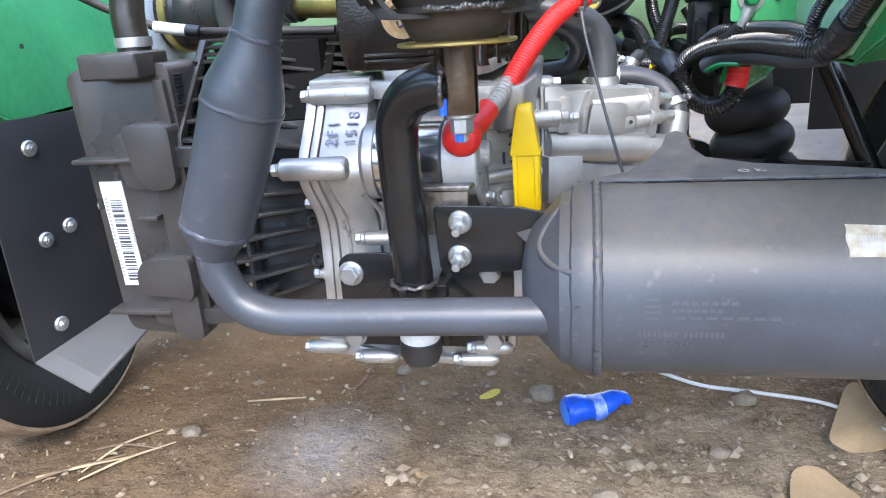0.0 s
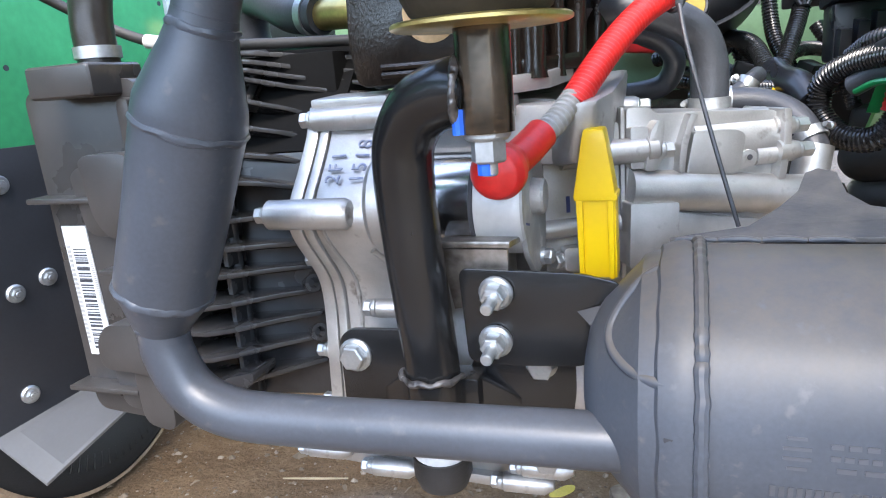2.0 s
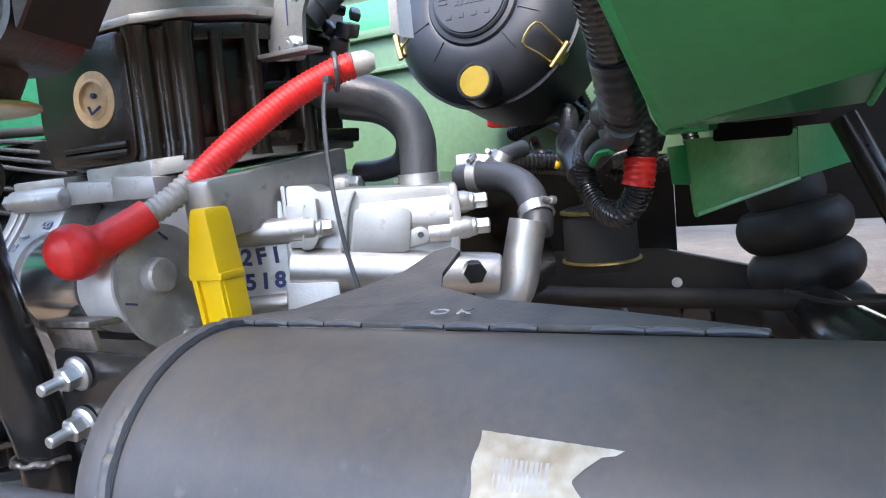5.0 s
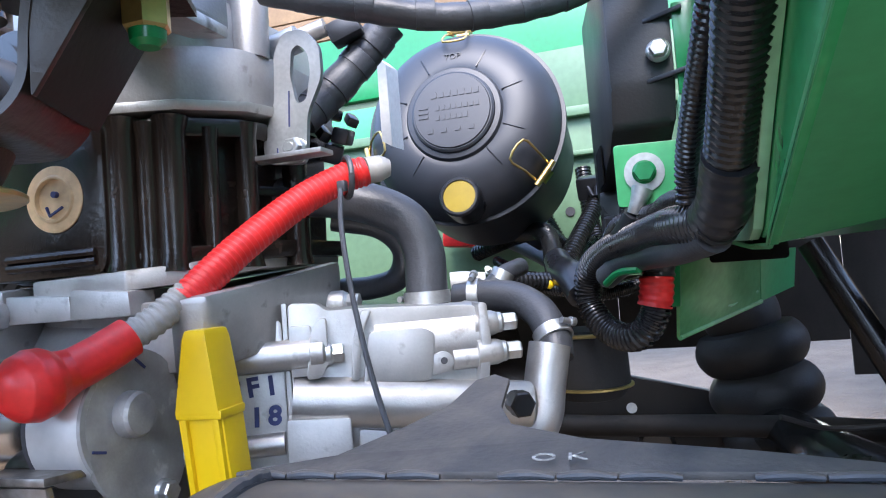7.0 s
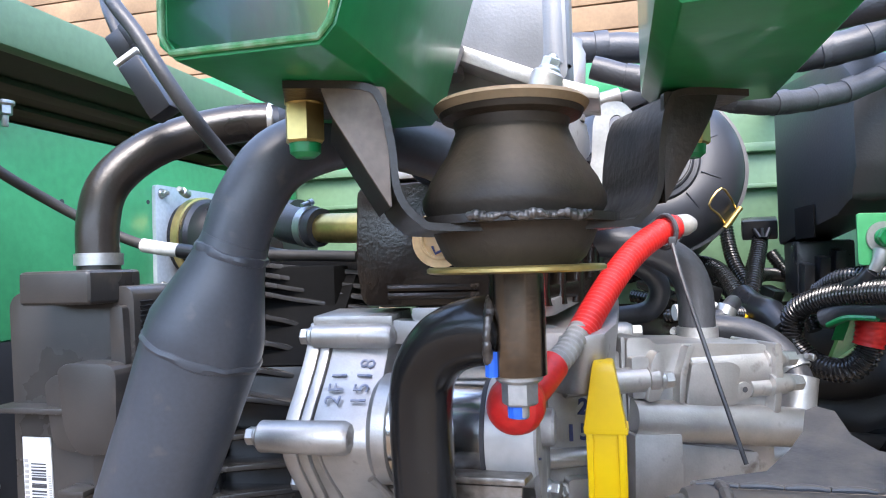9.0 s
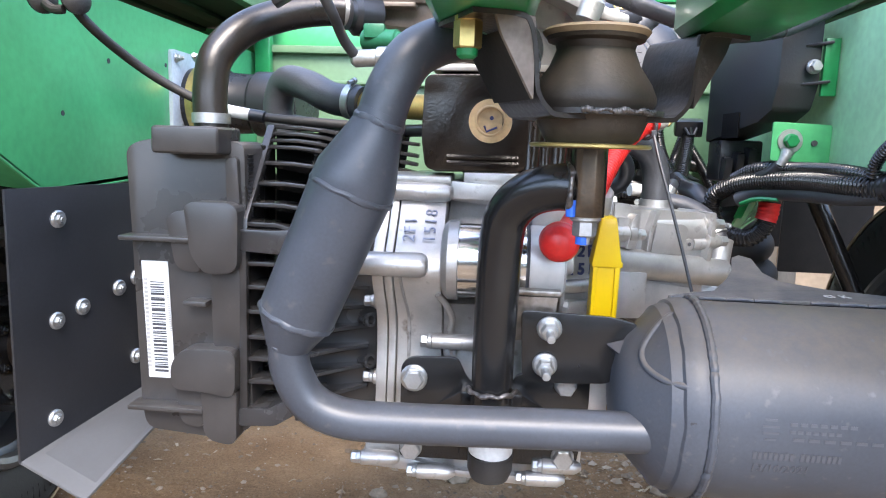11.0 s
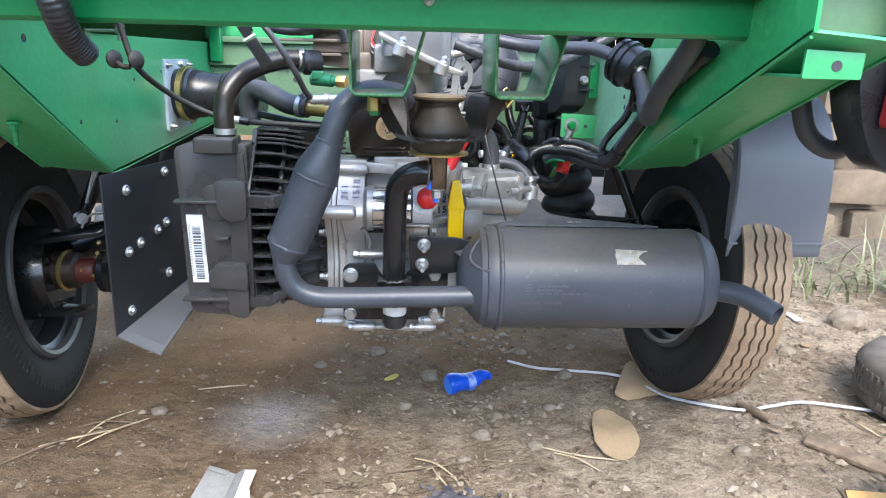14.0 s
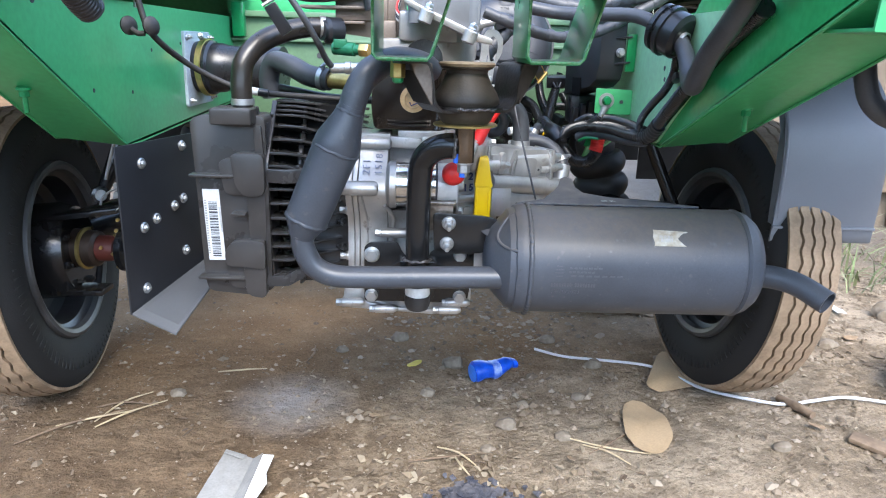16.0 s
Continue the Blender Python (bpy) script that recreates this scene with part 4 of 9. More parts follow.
# hanger plate with two studs
bm = B()
poly = rounded([(0.052, 0.469), (0.120, 0.467), (0.142, 0.462), (0.142, 0.435), (0.122, 0.414), (0.085, 0.412), (0.055, 0.413)], 0.006)
slab(bm, xz([tuple(p) for p in poly], 0.655), (0, 0.003, 0), 0.0006)
part("hanger_plate", bm, BLACKSTEEL, exhaust, "black steel hanger plate")
bm = B()
slab(bm, [(0.118, 0.655, 0.446), (0.135, 0.652, 0.452), (0.15, 0.625, 0.44), (0.155, 0.61, 0.428), (0.148, 0.62, 0.43)], (0.0, 0.004, -0.002))
part("gusset", bm, EXHAUST, exhaust)
bolt(exhaust, (0.074, 0.653, 0.456), (0.0, -1, -0.12), 0.012, 0.0195, 0.009, 0.014, ZINC, "nut")
bolt(exhaust, (0.072, 0.654, 0.427), (0.0, -1, -0.12), 0.012, 0.0195, 0.009, 0.014, ZINC, "nut")
# top bracket of the silencer with its horn
bm = B()
slab(bm, [(0.165, 0.672, 0.480), (0.204, 0.685, 0.483), (0.222, 0.715, 0.487), (0.235, 0.742, 0.491), (0.242, 0.766, 0.498), (0.250, 0.773, 0.4995), (0.259, 0.766, 0.498), (0.260, 0.740, 0.490), (0.268, 0.722, 0.486), (0.30, 0.704, 0.484), (0.36, 0.692, 0.482), (0.42, 0.674, 0.480)], (0, 0, 0.003), 0.0006)
part("top_bracket", bm, mat("dusty_taupe_steel", (0.10, 0.088, 0.076), 0.65, scale=45, col2=(0.05, 0.047, 0.046), bump=0.4, bscale=300), exhaust, "dusty grey top bracket")
for i in range(12):
    x = 0.168 + i * 0.021
    if i in (4, 8):
        continue
    bm = B()
    tube(bm, [(x, 0.672, 0.4815), (x + 0.007, 0.6715, 0.4822), (x + 0.013, 0.6717, 0.4822), (x + 0.020, 0.672, 0.4813)], [0.0012, 0.0019, 0.0017, 0.0012], 10, 4)
    part("bracket_weld", bm, EXHAUST, exhaust)
text_part("chalk_writing", "O K", 0.0115, pose(0.294, 0.6785, 0.4866, 2, 0, 6), CHALK, exhaust, 0.0002)
LABEL = mat("dirty_white_paper", (0.40, 0.38, 0.32), 0.85, scale=70, col2=(0.24, 0.19, 0.125))
# barrel paint made paler for the light on the raised stamps
STAMP = mat("lit_stamp_paint", (0.055, 0.058, 0.066), 0.4)
# torn paper label on the barrel, wrapped to its curve
def on_barrel(x, a, r=MR):
    return Vector((x, MY - r * math.cos(a), MZ + r * math.sin(a)))


bm = B()
NX, NA = 26, 22
grid = []
for j in range(NA + 1):
    w = j / NA
    lo = 0.02 + 0.015 * math.sin(w * 9) + 0.006 * noise.noise(Vector((w * 30, 2, 0)))
    hi = 0.70 + 0.55 * abs(w - 0.48) ** 1.2 + 0.02 * noise.noise(Vector((w * 22, 5, 0))) + (0.06 if w > 0.9 else 0.0)
    row = []
    for i in range(NX + 1):
        u = lo + (hi - lo) * i / NX
        h = 0.97 - 0.10 * u + 0.012 * noise.noise(Vector((u * 25, 9, 0)))
        row.append(bm.verts.new(on_barrel(0.336 + 0.046 * u, 0.556 + 0.33 * w * h, MR + 0.0006)))
    grid.append(row)
for j in range(NA):
    for i in range(NX):
        bm.faces.new((grid[j][i], grid[j][i + 1], grid[j + 1][i + 1], grid[j + 1][i]))
part("paper_label", bm, LABEL, barrel, "torn dirty white paper label")
random.seed(3)
for i in range(11):
    x0 = 0.344 + i * 0.0016
    w = random.choice((0.0005, 0.0008, 0.0011))
    bm = B()
    bm.faces.new([bm.verts.new(on_barrel(x, a, MR + 0.0009)) for x, a in ((x0, 0.63), (x0 + w, 0.63), (x0 + w, 0.76), (x0, 0.76))])
    part("label_bar", bm, GREYTAPE, barrel, smooth=0)
# stamped marks pressed in the barrel: lines, a bar row, the date
def barrel_frame(x, a):
    n = Vector((0, -math.cos(a), math.sin(a)))
    up = Vector((0, math.sin(a), math.cos(a)))
    return Matrix.Translation(on_barrel(x, a, MR - 0.0001)) @ Matrix((Vector((1, 0, 0)), up, n)).transposed().to_4x4()


text_part("stamped_date", "13/10/2021", 0.0085, barrel_frame(0.2255, -0.325), STAMP, barrel, 0.0005)
for k in range(17):
    if k != 8:
        bm = B()
        bmesh.ops.create_cube(bm, size=1, matrix=barrel_frame(0.2075 + k * 0.0034, -0.185) @ Matrix.Diagonal((0.0022, 0.0055, 0.0009, 1)))
        part("stamped_bar", bm, STAMP, barrel)
for k, (x0, x1, a) in enumerate(((0.228, 0.272, 0.13), (0.228, 0.262, 0.06), (0.230, 0.300, -0.01))):
    for q in range(7):
        bm = B()
        w = (x1 - x0) / 7
        bmesh.ops.create_cube(bm, size=1, matrix=barrel_frame(x0 + w * (q + 0.4), a) @ Matrix.Diagonal((w * 0.7, 0.0022, 0.0009, 1)))
        part("stamped_bar", bm, STAMP, barrel)
for k in range(4):
    bm = B()
    bmesh.ops.create_cube(bm, size=1, matrix=barrel_frame(0.216, 0.16 - k * 0.06) @ Matrix.Diagonal((0.012 - abs(k - 1.5) * 0.003, 0.0015, 0.0009, 1)))
    part("stamped_mark", bm, STAMP, barrel)

# ---- radiator shroud ----
rad = thing("radiator_shroud", (-0.22, 0.70, 0.335), "dark grey moulded plastic tank shroud with barcode sticker", "radiator shroud")
bm = B()
poly = rounded([(-0.279, 0.583), (-0.262, 0.590), (-0.178, 0.590), (-0.176, 0.48), (-0.172, 0.345), (-0.20, 0.333), (-0.268, 0.339), (-0.272, 0.36), (-0.276, 0.51)], 0.01)
slab(bm, xz([tuple(p) for p in poly], 0.688), (0, 0.055, 0), 0.006)
part("tank_body", bm, PLASTIC, rad)
bm = B()
box(bm, (-0.2165, 0.686, 0.590), (0.055, 0.05, 0.022), bev=0.004, seg=3)
part("neck_shelf", bm, PLASTIC, rad)
for pts, y, dp in (([(-0.222, 0.537), (-0.215, 0.541), (-0.177, 0.541), (-0.178, 0.484), (-0.206, 0.482), (-0.217, 0.497)], 0.669, 0.03),
                   ([(-0.241, 0.526), (-0.233, 0.532), (-0.212, 0.533), (-0.210, 0.481), (-0.234, 0.483)], 0.678, 0.02),
                   ([(-0.205, 0.488), (-0.178, 0.488), (-0.180, 0.414), (-0.203, 0.414)], 0.679, 0.02),
                   ([(-0.236, 0.405), (-0.226, 0.418), (-0.180, 0.420), (-0.181, 0.377), (-0.205, 0.382), (-0.236, 0.383)], 0.668, 0.03),
                   ([(-0.213, 0.385), (-0.181, 0.386), (-0.182, 0.333), (-0.210, 0.338)], 0.673, 0.03),
                   ([(-0.239, 0.386), (-0.210, 0.386), (-0.212, 0.345), (-0.233, 0.347)], 0.680, 0.02),
                   ([(-0.192, 0.576), (-0.182, 0.578), (-0.180, 0.536), (-0.191, 0.536)], 0.682, 0.02)):
    bm = B()
    slab(bm, xz([tuple(p) for p in rounded(pts, 0.011, 5)], y), (0, dp, 0), 0.0065)
    part("moulded_boss", bm, PLASTIC, rad)
for z, x0, x1 in ((0.509, -0.280, -0.211), (0.363, -0.277, -0.211), (0.456, -0.226, -0.206)):
    bm = B()
    box(bm, ((x0 + x1) / 2, 0.682, z), (x1 - x0, 0.020, 0.0042), bev=0.0014)
    part("rib", bm, PLASTIC, rad)
bm = B()
slab(bm, xz([(-0.268, 0.488), (-0.245, 0.488), (-0.241, 0.386), (-0.264, 0.386)], 0.6868), (0, 0.001, 0))
stk = part("barcode_sticker", bm, WHITE, rad, "white barcode sticker")
random.seed(4)
z = 0.470
while z > 0.392:
    bm = B()
    h = random.choice((0.0008, 0.0012, 0.002))
    xs = (z - 0.386) / 0.102
    box(bm, (-0.2522 - 0.003 * xs, 0.6865, z), (0.012, 0.0004, h))
    z -= h + random.choice((0.0008, 0.0014))
    part("barcode_bar", bm, INK, stk, smooth=0)
bm = B()
for i in range(22):
    box(bm, (-0.2625 - 0.0022 * (1 - i / 22), 0.6865, 0.472 - i * 0.0036), (0.003, 0.0004, 0.0022))
    box(bm, (-0.2435 - 0.0022 * (1 - i / 22), 0.6865, 0.462 - i * 0.0016), (0.002, 0.0004, 0.0009))
part("print_bars", bm, GREYTAPE, stk)
# finned fan case behind: a leaning frame bar, open slots, a solid wall and fins that run back to points
FANBLACK = mat("glossy_black_moulding", (0.028, 0.0275, 0.028), 0.25, var=0.25, scale=25, bump=0.05, bscale=600, dust=0.12, grain=0.15)
# black boxes added behind the fins for the shade inside the case
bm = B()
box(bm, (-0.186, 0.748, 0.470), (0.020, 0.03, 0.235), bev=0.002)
part("shade_backing", bm, VOID, rad)
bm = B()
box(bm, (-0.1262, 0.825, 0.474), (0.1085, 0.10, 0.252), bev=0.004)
part("shade_core", bm, VOID, rad)


def frame_y(z):
    """Front of the frame: upright below, leaning back above."""
    return 0.682 + 0.95 * max(0.0, z - 0.526)


# upper wall is coloured black for the shade between the fins
for name, za, zb, m in (("case_wall", 0.345, 0.530, FANBLACK), ("shaded_hollow", 0.531, 0.604, VOID)):
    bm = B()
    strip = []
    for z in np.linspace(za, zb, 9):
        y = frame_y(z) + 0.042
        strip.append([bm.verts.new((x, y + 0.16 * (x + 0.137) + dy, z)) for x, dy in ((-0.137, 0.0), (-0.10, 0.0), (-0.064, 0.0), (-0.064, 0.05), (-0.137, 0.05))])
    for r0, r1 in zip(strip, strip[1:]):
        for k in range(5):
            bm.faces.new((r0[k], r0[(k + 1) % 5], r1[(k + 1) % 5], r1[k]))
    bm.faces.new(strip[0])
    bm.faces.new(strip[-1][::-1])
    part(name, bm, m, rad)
bm = B()
slab(bm, yz([(0.754, 0.606), (0.683, 0.528), (0.679, 0.500), (0.679, 0.352), (0.688, 0.352), (0.688, 0.520), (0.762, 0.601)], -0.181), (0.007, 0, 0), 0.0012)
part("frame_bar", bm, FANBLACK, rad)
bm = B()
tube(bm, [(-0.137, frame_y(z) + 0.034, z) for z in (0.350, 0.44, 0.52, 0.56, 0.600)], 0.0042, 12)
part("slot_edge", bm, FANBLACK, rad)
# each fin: height at the bar, at its bend and at its point
for zb, zm, zt in ((0.606, 0.604, 0.594), (0.600, 0.598, 0.583), (0.594, 0.592, 0.575), (0.588, 0.586, 0.567), (0.574, 0.572, 0.551), (0.557, 0.555, 0.537), (0.540, 0.537, 0.523), (0.525, 0.519, 0.507), (0.492, 0.491, 0.488), (0.472, 0.471, 0.467), (0.451, 0.452, 0.450), (0.429, 0.431, 0.432), (0.410, 0.412, 0.414), (0.390, 0.393, 0.396), (0.366, 0.371, 0.377)):
    y = frame_y(zb)
    tip = -0.048 if zb > 0.58 else -0.080
    bm = B()
    slab(bm, [(-0.178, y + 0.001, zb), (-0.150, y + 0.001, zb), (-0.132, y + 0.006, zm), (-0.104, y + 0.026, (zm + zt) / 2 + 0.001), (tip, y + 0.045, zt), (tip, y + 0.060, zt), (-0.132, y + 0.050, zm), (-0.178, y + 0.040, zb)], (0, 0, -0.0036), 0.0010)
    part("fin", bm, FANBLACK, rad)
    bm = B()
    slab(bm, [(-0.140, y + 0.020, zb - 0.0185), (-0.140, y + 0.020, zb - 0.003), (-0.137, y + 0.040, zb - 0.003), (-0.137, y + 0.040, zb - 0.0185)], (0.004, 0, 0), 0.001)
    part("fin_web", bm, FANBLACK, rad)
for z in (0.439, 0.402):
    bm = B()
    lathe(bm, (-0.086, 0.722, z - 0.002), (0.75, -0.6, 0.2), [(0, 0.0038), (0.006, 0.0042), (0.010, 0.0062), (0.014, 0.0064), (0.0142, 0.004), (0.008, 0.0025)], 16)
    part("fin_spigot", bm, FANBLACK, rad)
# lug row with an oval eye half way up
bm = B()
slab(bm, xz([tuple(p) for p in rounded([(-0.183, 0.520), (-0.150, 0.519), (-0.120, 0.522), (-0.112, 0.512), (-0.120, 0.503), (-0.150, 0.500), (-0.183, 0.502)], 0.005)], 0.676), (0, 0.020, 0), 0.002)
guard_lug = part("guard_lug", bm, FANBLACK, rad)
bm = B()
lathe(bm, (-0.130, 0.6765, 0.5115), (0, -1, 0), [(0, 0.0095), (0.0022, 0.0092), (0.0024, 0.0072), (0.0004, 0.0068), (0.0004, 0)], 24)
part("lug_eye", bm, FANBLACK, guard_lug)
bm = B()
slab(bm, xz([tuple(p) for p in rounded([(-0.182, 0.366), (-0.158, 0.366), (-0.132, 0.379), (-0.112, 0.384), (-0.112, 0.376), (-0.150, 0.352), (-0.182, 0.350)], 0.004)], 0.678), (0, 0.03, 0), 0.003)
part("guard_foot", bm, FANBLACK, rad)
# edge of the radiator core between tank and guard
bm = B()
for i in range(70):
    box(bm, (-0.1795, 0.700, 0.352 + i * 0.0033), (0.006, 0.012, 0.0014), (0, 18, 0))
part("core_comb", bm, PLASTIC_BLK, rad)

# hose from the tank neck to the thermostat
hose_a = thing("radiator_hose", (-0.208, 0.69, 0.60), "black rubber radiator hose with steel clips", "hose", "coolant hoses")
bm = B()
tube(bm, [(-0.206, 0.690, 0.60), (-0.207, 0.691, 0.632), (-0.203, 0.698, 0.660), (-0.185, 0.715, 0.684), (-0.155, 0.737, 0.700), (-0.120, 0.755, 0.707), (-0.085, 0.765, 0.704)], 0.0138, 22)
part("hose_body", bm, mat("brown_black_rubber_hose", (0.019, 0.0155, 0.013), 0.3, var=0.3, scale=30, bump=0.2, bscale=400, dust=0.15), hose_a)
for p, d in (((-0.206, 0.690, 0.604), (0, 0, 1)), ((-0.112, 0.757, 0.707), (0.95, 0.3, -0.02))):
    bm = B()
    q = Vector(p)
    lathe(bm, q, d, [(0, 0.0138), (0.0002, 0.0154), (0.008, 0.0154), (0.0082, 0.0138)], 28, False)
    part("hose_clip", bm, ZINC, hose_a)

# ---- sheet plate at the side with its bent lip ----
plate_t = thing("guard_plate", (-0.36, 0.76, 0.27), "satin black sheet steel guard plate with a bent lip", "guard plate")
bm = B()
X0, Y0, X1, Y1 = -0.378, 0.672, -0.327, 0.86
d = Vector((X1 - X0, Y1 - Y0, 0))
P = lambda u, z: (X0 + d.x * u, Y0 + d.y * u, z)
slab(bm, [P(0, 0.545), P(1, 0.545), P(1, 0.36), P(1, 0.335), P(0, 0.305)], (0.003, -0.001, 0), 0.0006)
part("plate_sheet", bm, BLACKPLATE, plate_t)
bm = B()
slab(bm, [P(0, 0.305), P(1, 0.335), (-0.285, 0.79, 0.325), (-0.311, 0.661, 0.279)], (0, 0, 0.003), 0.0006)
part("bent_lip", bm, mat("dusty_grey_sheet_steel", (0.085, 0.084, 0.083), 0.55, var=0.1, scale=10, bump=0.08, bscale=250, grain=0.12), plate_t, "dusty grey bent lip")
for u, z in ((0.255, 0.516), (0.75, 0.529), (0.223, 0.424), (0.37, 0.431), (0.60, 0.441), (0.72, 0.448), (0.70, 0.365), (0.188, 0.334)):
    bolt(plate_t, Vector(P(u, z)) + Vector((0.003, -0.001, 0)), (1, -0.27, 0), 0.008, 0.016, 0.004, 0.003, ZINC)

DUSTY = mat("dusty_brown_steel", (0.25, 0.20, 0.165), 0.6, scale=30, col2=(0.12, 0.09, 0.07), bump=0.3)
GRIMY = mat("grimy_black_steel", (0.034, 0.026, 0.021), 0.36, scale=28, col2=(0.012, 0.0095, 0.008), bump=0.4)
DARKWELD = mat("dark_weld_metal", (0.11, 0.10, 0.095), 0.34, 0.6, var=0.6, scale=150, bump=1.0, bscale=260)
# ---- rubber engine mount ----
mount = thing("engine_mount", (0.089, 0.60, 0.53), "black rubber engine mount in a welded steel cradle", "engine mount")
bm = B()
lathe(bm, (0.089, 0.60, 0.668), (0, 0, -1), [(0, 0.020), (0, 0.031), (0.003, 0.0325), (0.0065, 0.031), (0.008, 0.026), (0.012, 0.025), (0.022, 0.029), (0.034, 0.037), (0.042, 0.0405), (0.046, 0.0405), (0.050, 0.038), (0.056, 0.0365), (0.062, 0.034), (0.068, 0.031), (0.0725, 0.026)], 48)
part("rubber_cone", bm, mat("dusty_brown_black_rubber", (0.036, 0.027, 0.019), 0.55, var=0.35, scale=35, bump=0.3, bscale=350, dust=0.9, dcol=(0.15, 0.112, 0.075)), mount)
bm = B()
lathe(bm, (0.089, 0.60, 0.669), (0, 0, -1), [(0, 0.0), (0, 0.0325), (0.002, 0.0345), (0.005, 0.0325)], 48)
part("top_washer", bm, mat("dusty_tan_rubber", (0.28, 0.2, 0.12), 0.7), mount, "dusty tan top pad")
# formed strap from hanger to hanger under the rubber, set askew
def skew(a, w, z):
    """A place in the cradle: a along the strap, w towards its front edge, z up."""
    return (0.089 + 0.91 * a + 0.415 * w, 0.60 + 0.415 * a - 0.91 * w, z)


back = Vector((-0.415, 0.91, 0))
path = [(-0.098, 0.6695), (-0.068, 0.6695), (-0.0595, 0.663), (-0.0555, 0.645), (-0.0535, 0.627), (-0.046, 0.6170), (-0.034, 0.6140), (0.034, 0.6140), (0.046, 0.6170), (0.0535, 0.627), (0.0555, 0.645), (0.0595, 0.663), (0.068, 0.6695), (0.098, 0.6695)]
pp = [(p.x, p.z) for p in spline([(x, 0, z) for x, z in path], 5)[0]]
c = [Vector(p) for p in pp]
under = []
for k in range(len(c)):
    d = (c[min(k + 1, len(c) - 1)] - c[max(k - 1, 0)]).normalized()
    under.append(c[k] + Vector((d.y, -d.x)) * 0.003)
bm = B()
slab(bm, [skew(p.x, 0.029, p.y) for p in c + under[::-1]], back * 0.058)
part("cradle_strap", bm, GRIMY, mount, smooth=50)
# gussets beside the legs, each with a folded floor
for q, m, lab in ((-1, DUSTY, "dusty brown cradle gusset"), (1, GRIMY, "")):
    bm = B()
    slab(bm, [skew(q * p.x, 0.0285, p.y) for p in rounded([(0.0585, 0.668), (0.084, 0.668), (0.080, 0.657), (0.0575, 0.620)], 0.002)], back * 0.003, 0.0004)
    part("gusset", bm, m, mount, lab)
    bm = B()
    slab(bm, [skew(q * 0.079, 0.0255, 0.656), skew(q * 0.0575, 0.0255, 0.621), skew(q * 0.0575, -0.028, 0.621), skew(q * 0.079, -0.028, 0.656)], (0, 0, 0.003))
    part("gusset_floor", bm, UNDERSEAL, mount)
bm = B()
lathe(bm, (0.089, 0.60, 0.6175), (0, 0, -1), [(0, 0.034), (0.0, 0.0455), (0.0035, 0.0455), (0.0035, 0.034)], 48, False)
part("cradle_dish", bm, GRIMY, mount)
bm = B()
n = 130
rings(bm, [Vector((0.089 + 0.0455 * math.cos(a), 0.60 + 0.0455 * math.sin(a), 0.6160 + 0.0006 * math.sin(k * 0.21))) for k, a in enumerate(np.linspace(radians(255), radians(320), n + 1))], [0.0016 + 0.0002 * math.sin(k * 0.9) + 0.0006 * math.sin(k * 0.13) for k in range(n + 1)], 10)
part("weld_bead", bm, DARKWELD, mount)
bm = B()
lathe(bm, (0.089, 0.60, 0.5965), (0, 0, -1), [(0, 0.004), (0, 0.0385), (0.0008, 0.0395), (0.0022, 0.0395), (0.003, 0.038), (0.003, 0.004)], 56)
part("zinc_disc", bm, YZINC, mount, "yellow zinc plated washer disc")
bm = B()
cyl(bm, (0.089, 0.60, 0.594), (0.089, 0.60, 0.5485), 0.0125, seg=32)
part("post", bm, mat("oiled_bare_steel", (0.19, 0.155, 0.125), 0.2, 1.0, var=0.4, scale=30, bump=0.1), mount)
bolt(mount, (0.089, 0.60, 0.548), (0, 0, -1), 0.014, 0.021, 0.011, 0.008, ZINC, "nut")
bm = B()
cyl(bm, (0.088, 0.60, 0.5295), (0.088, 0.60, 0.538), 0.0046, seg=10)
cyl(bm, (0.0786, 0.5925, 0.5485), (0.0786, 0.5925, 0.5595), 0.0034, seg=10)
part("blue_paint_mark", bm, mat("blue_marking_paint", (0.01, 0.10, 0.52), 0.45, var=0.2, scale=60), mount)
for x, y, z in ((0.008, 0.560, 0.668), (0.168, 0.635, 0.668)):
    b = bolt(mount, (x, y, z), (0, 0, -1), 0.015, 0.0165, 0.016, 0.007, YZINC)
    bm = B()
    lathe(bm, (x, y, z - 0.016), (0, 0, -1), [(0, 0.0068), (0.006, 0.0064), (0.008, 0.004), (0.0082, 0)], 14)
    part("green_paint_cap", bm, GREEN, mount, "green painted bolt end")

# ---- engine support arm: bent black tube ----
arm = thing("support_arm", (0.03, 0.64, 0.41), "bent glossy black steel engine support tube", "support arm")
bm = B()
tube(bm, [(0.088, 0.605, 0.566), (0.07, 0.612, 0.5665), (0.051, 0.620, 0.560), (0.038, 0.628, 0.545), (0.034, 0.632, 0.525), (0.033, 0.638, 0.49), (0.032, 0.648, 0.445), (0.032, 0.655, 0.405), (0.032, 0.656, 0.345)], 0.0162, 26)
part("bent_tube", bm, BLACKSTEEL, arm)
bm = B()
rings(bm, [Vector((0.0775 + 0.0005 * math.sin(i * 0.09), 0.604 - 0.0158 * math.sin(a), 0.566 + 0.0165 * math.cos(a))) for i, a in enumerate(np.linspace(0.1, 2.9, 90))], [0.0022 + 0.00012 * math.sin(i * 0.85) + 0.0006 * math.sin(i * 0.11) for i in range(90)], 10)
part("weld_bead", bm, DARKWELD, arm, "bright weld bead")
bm = B()
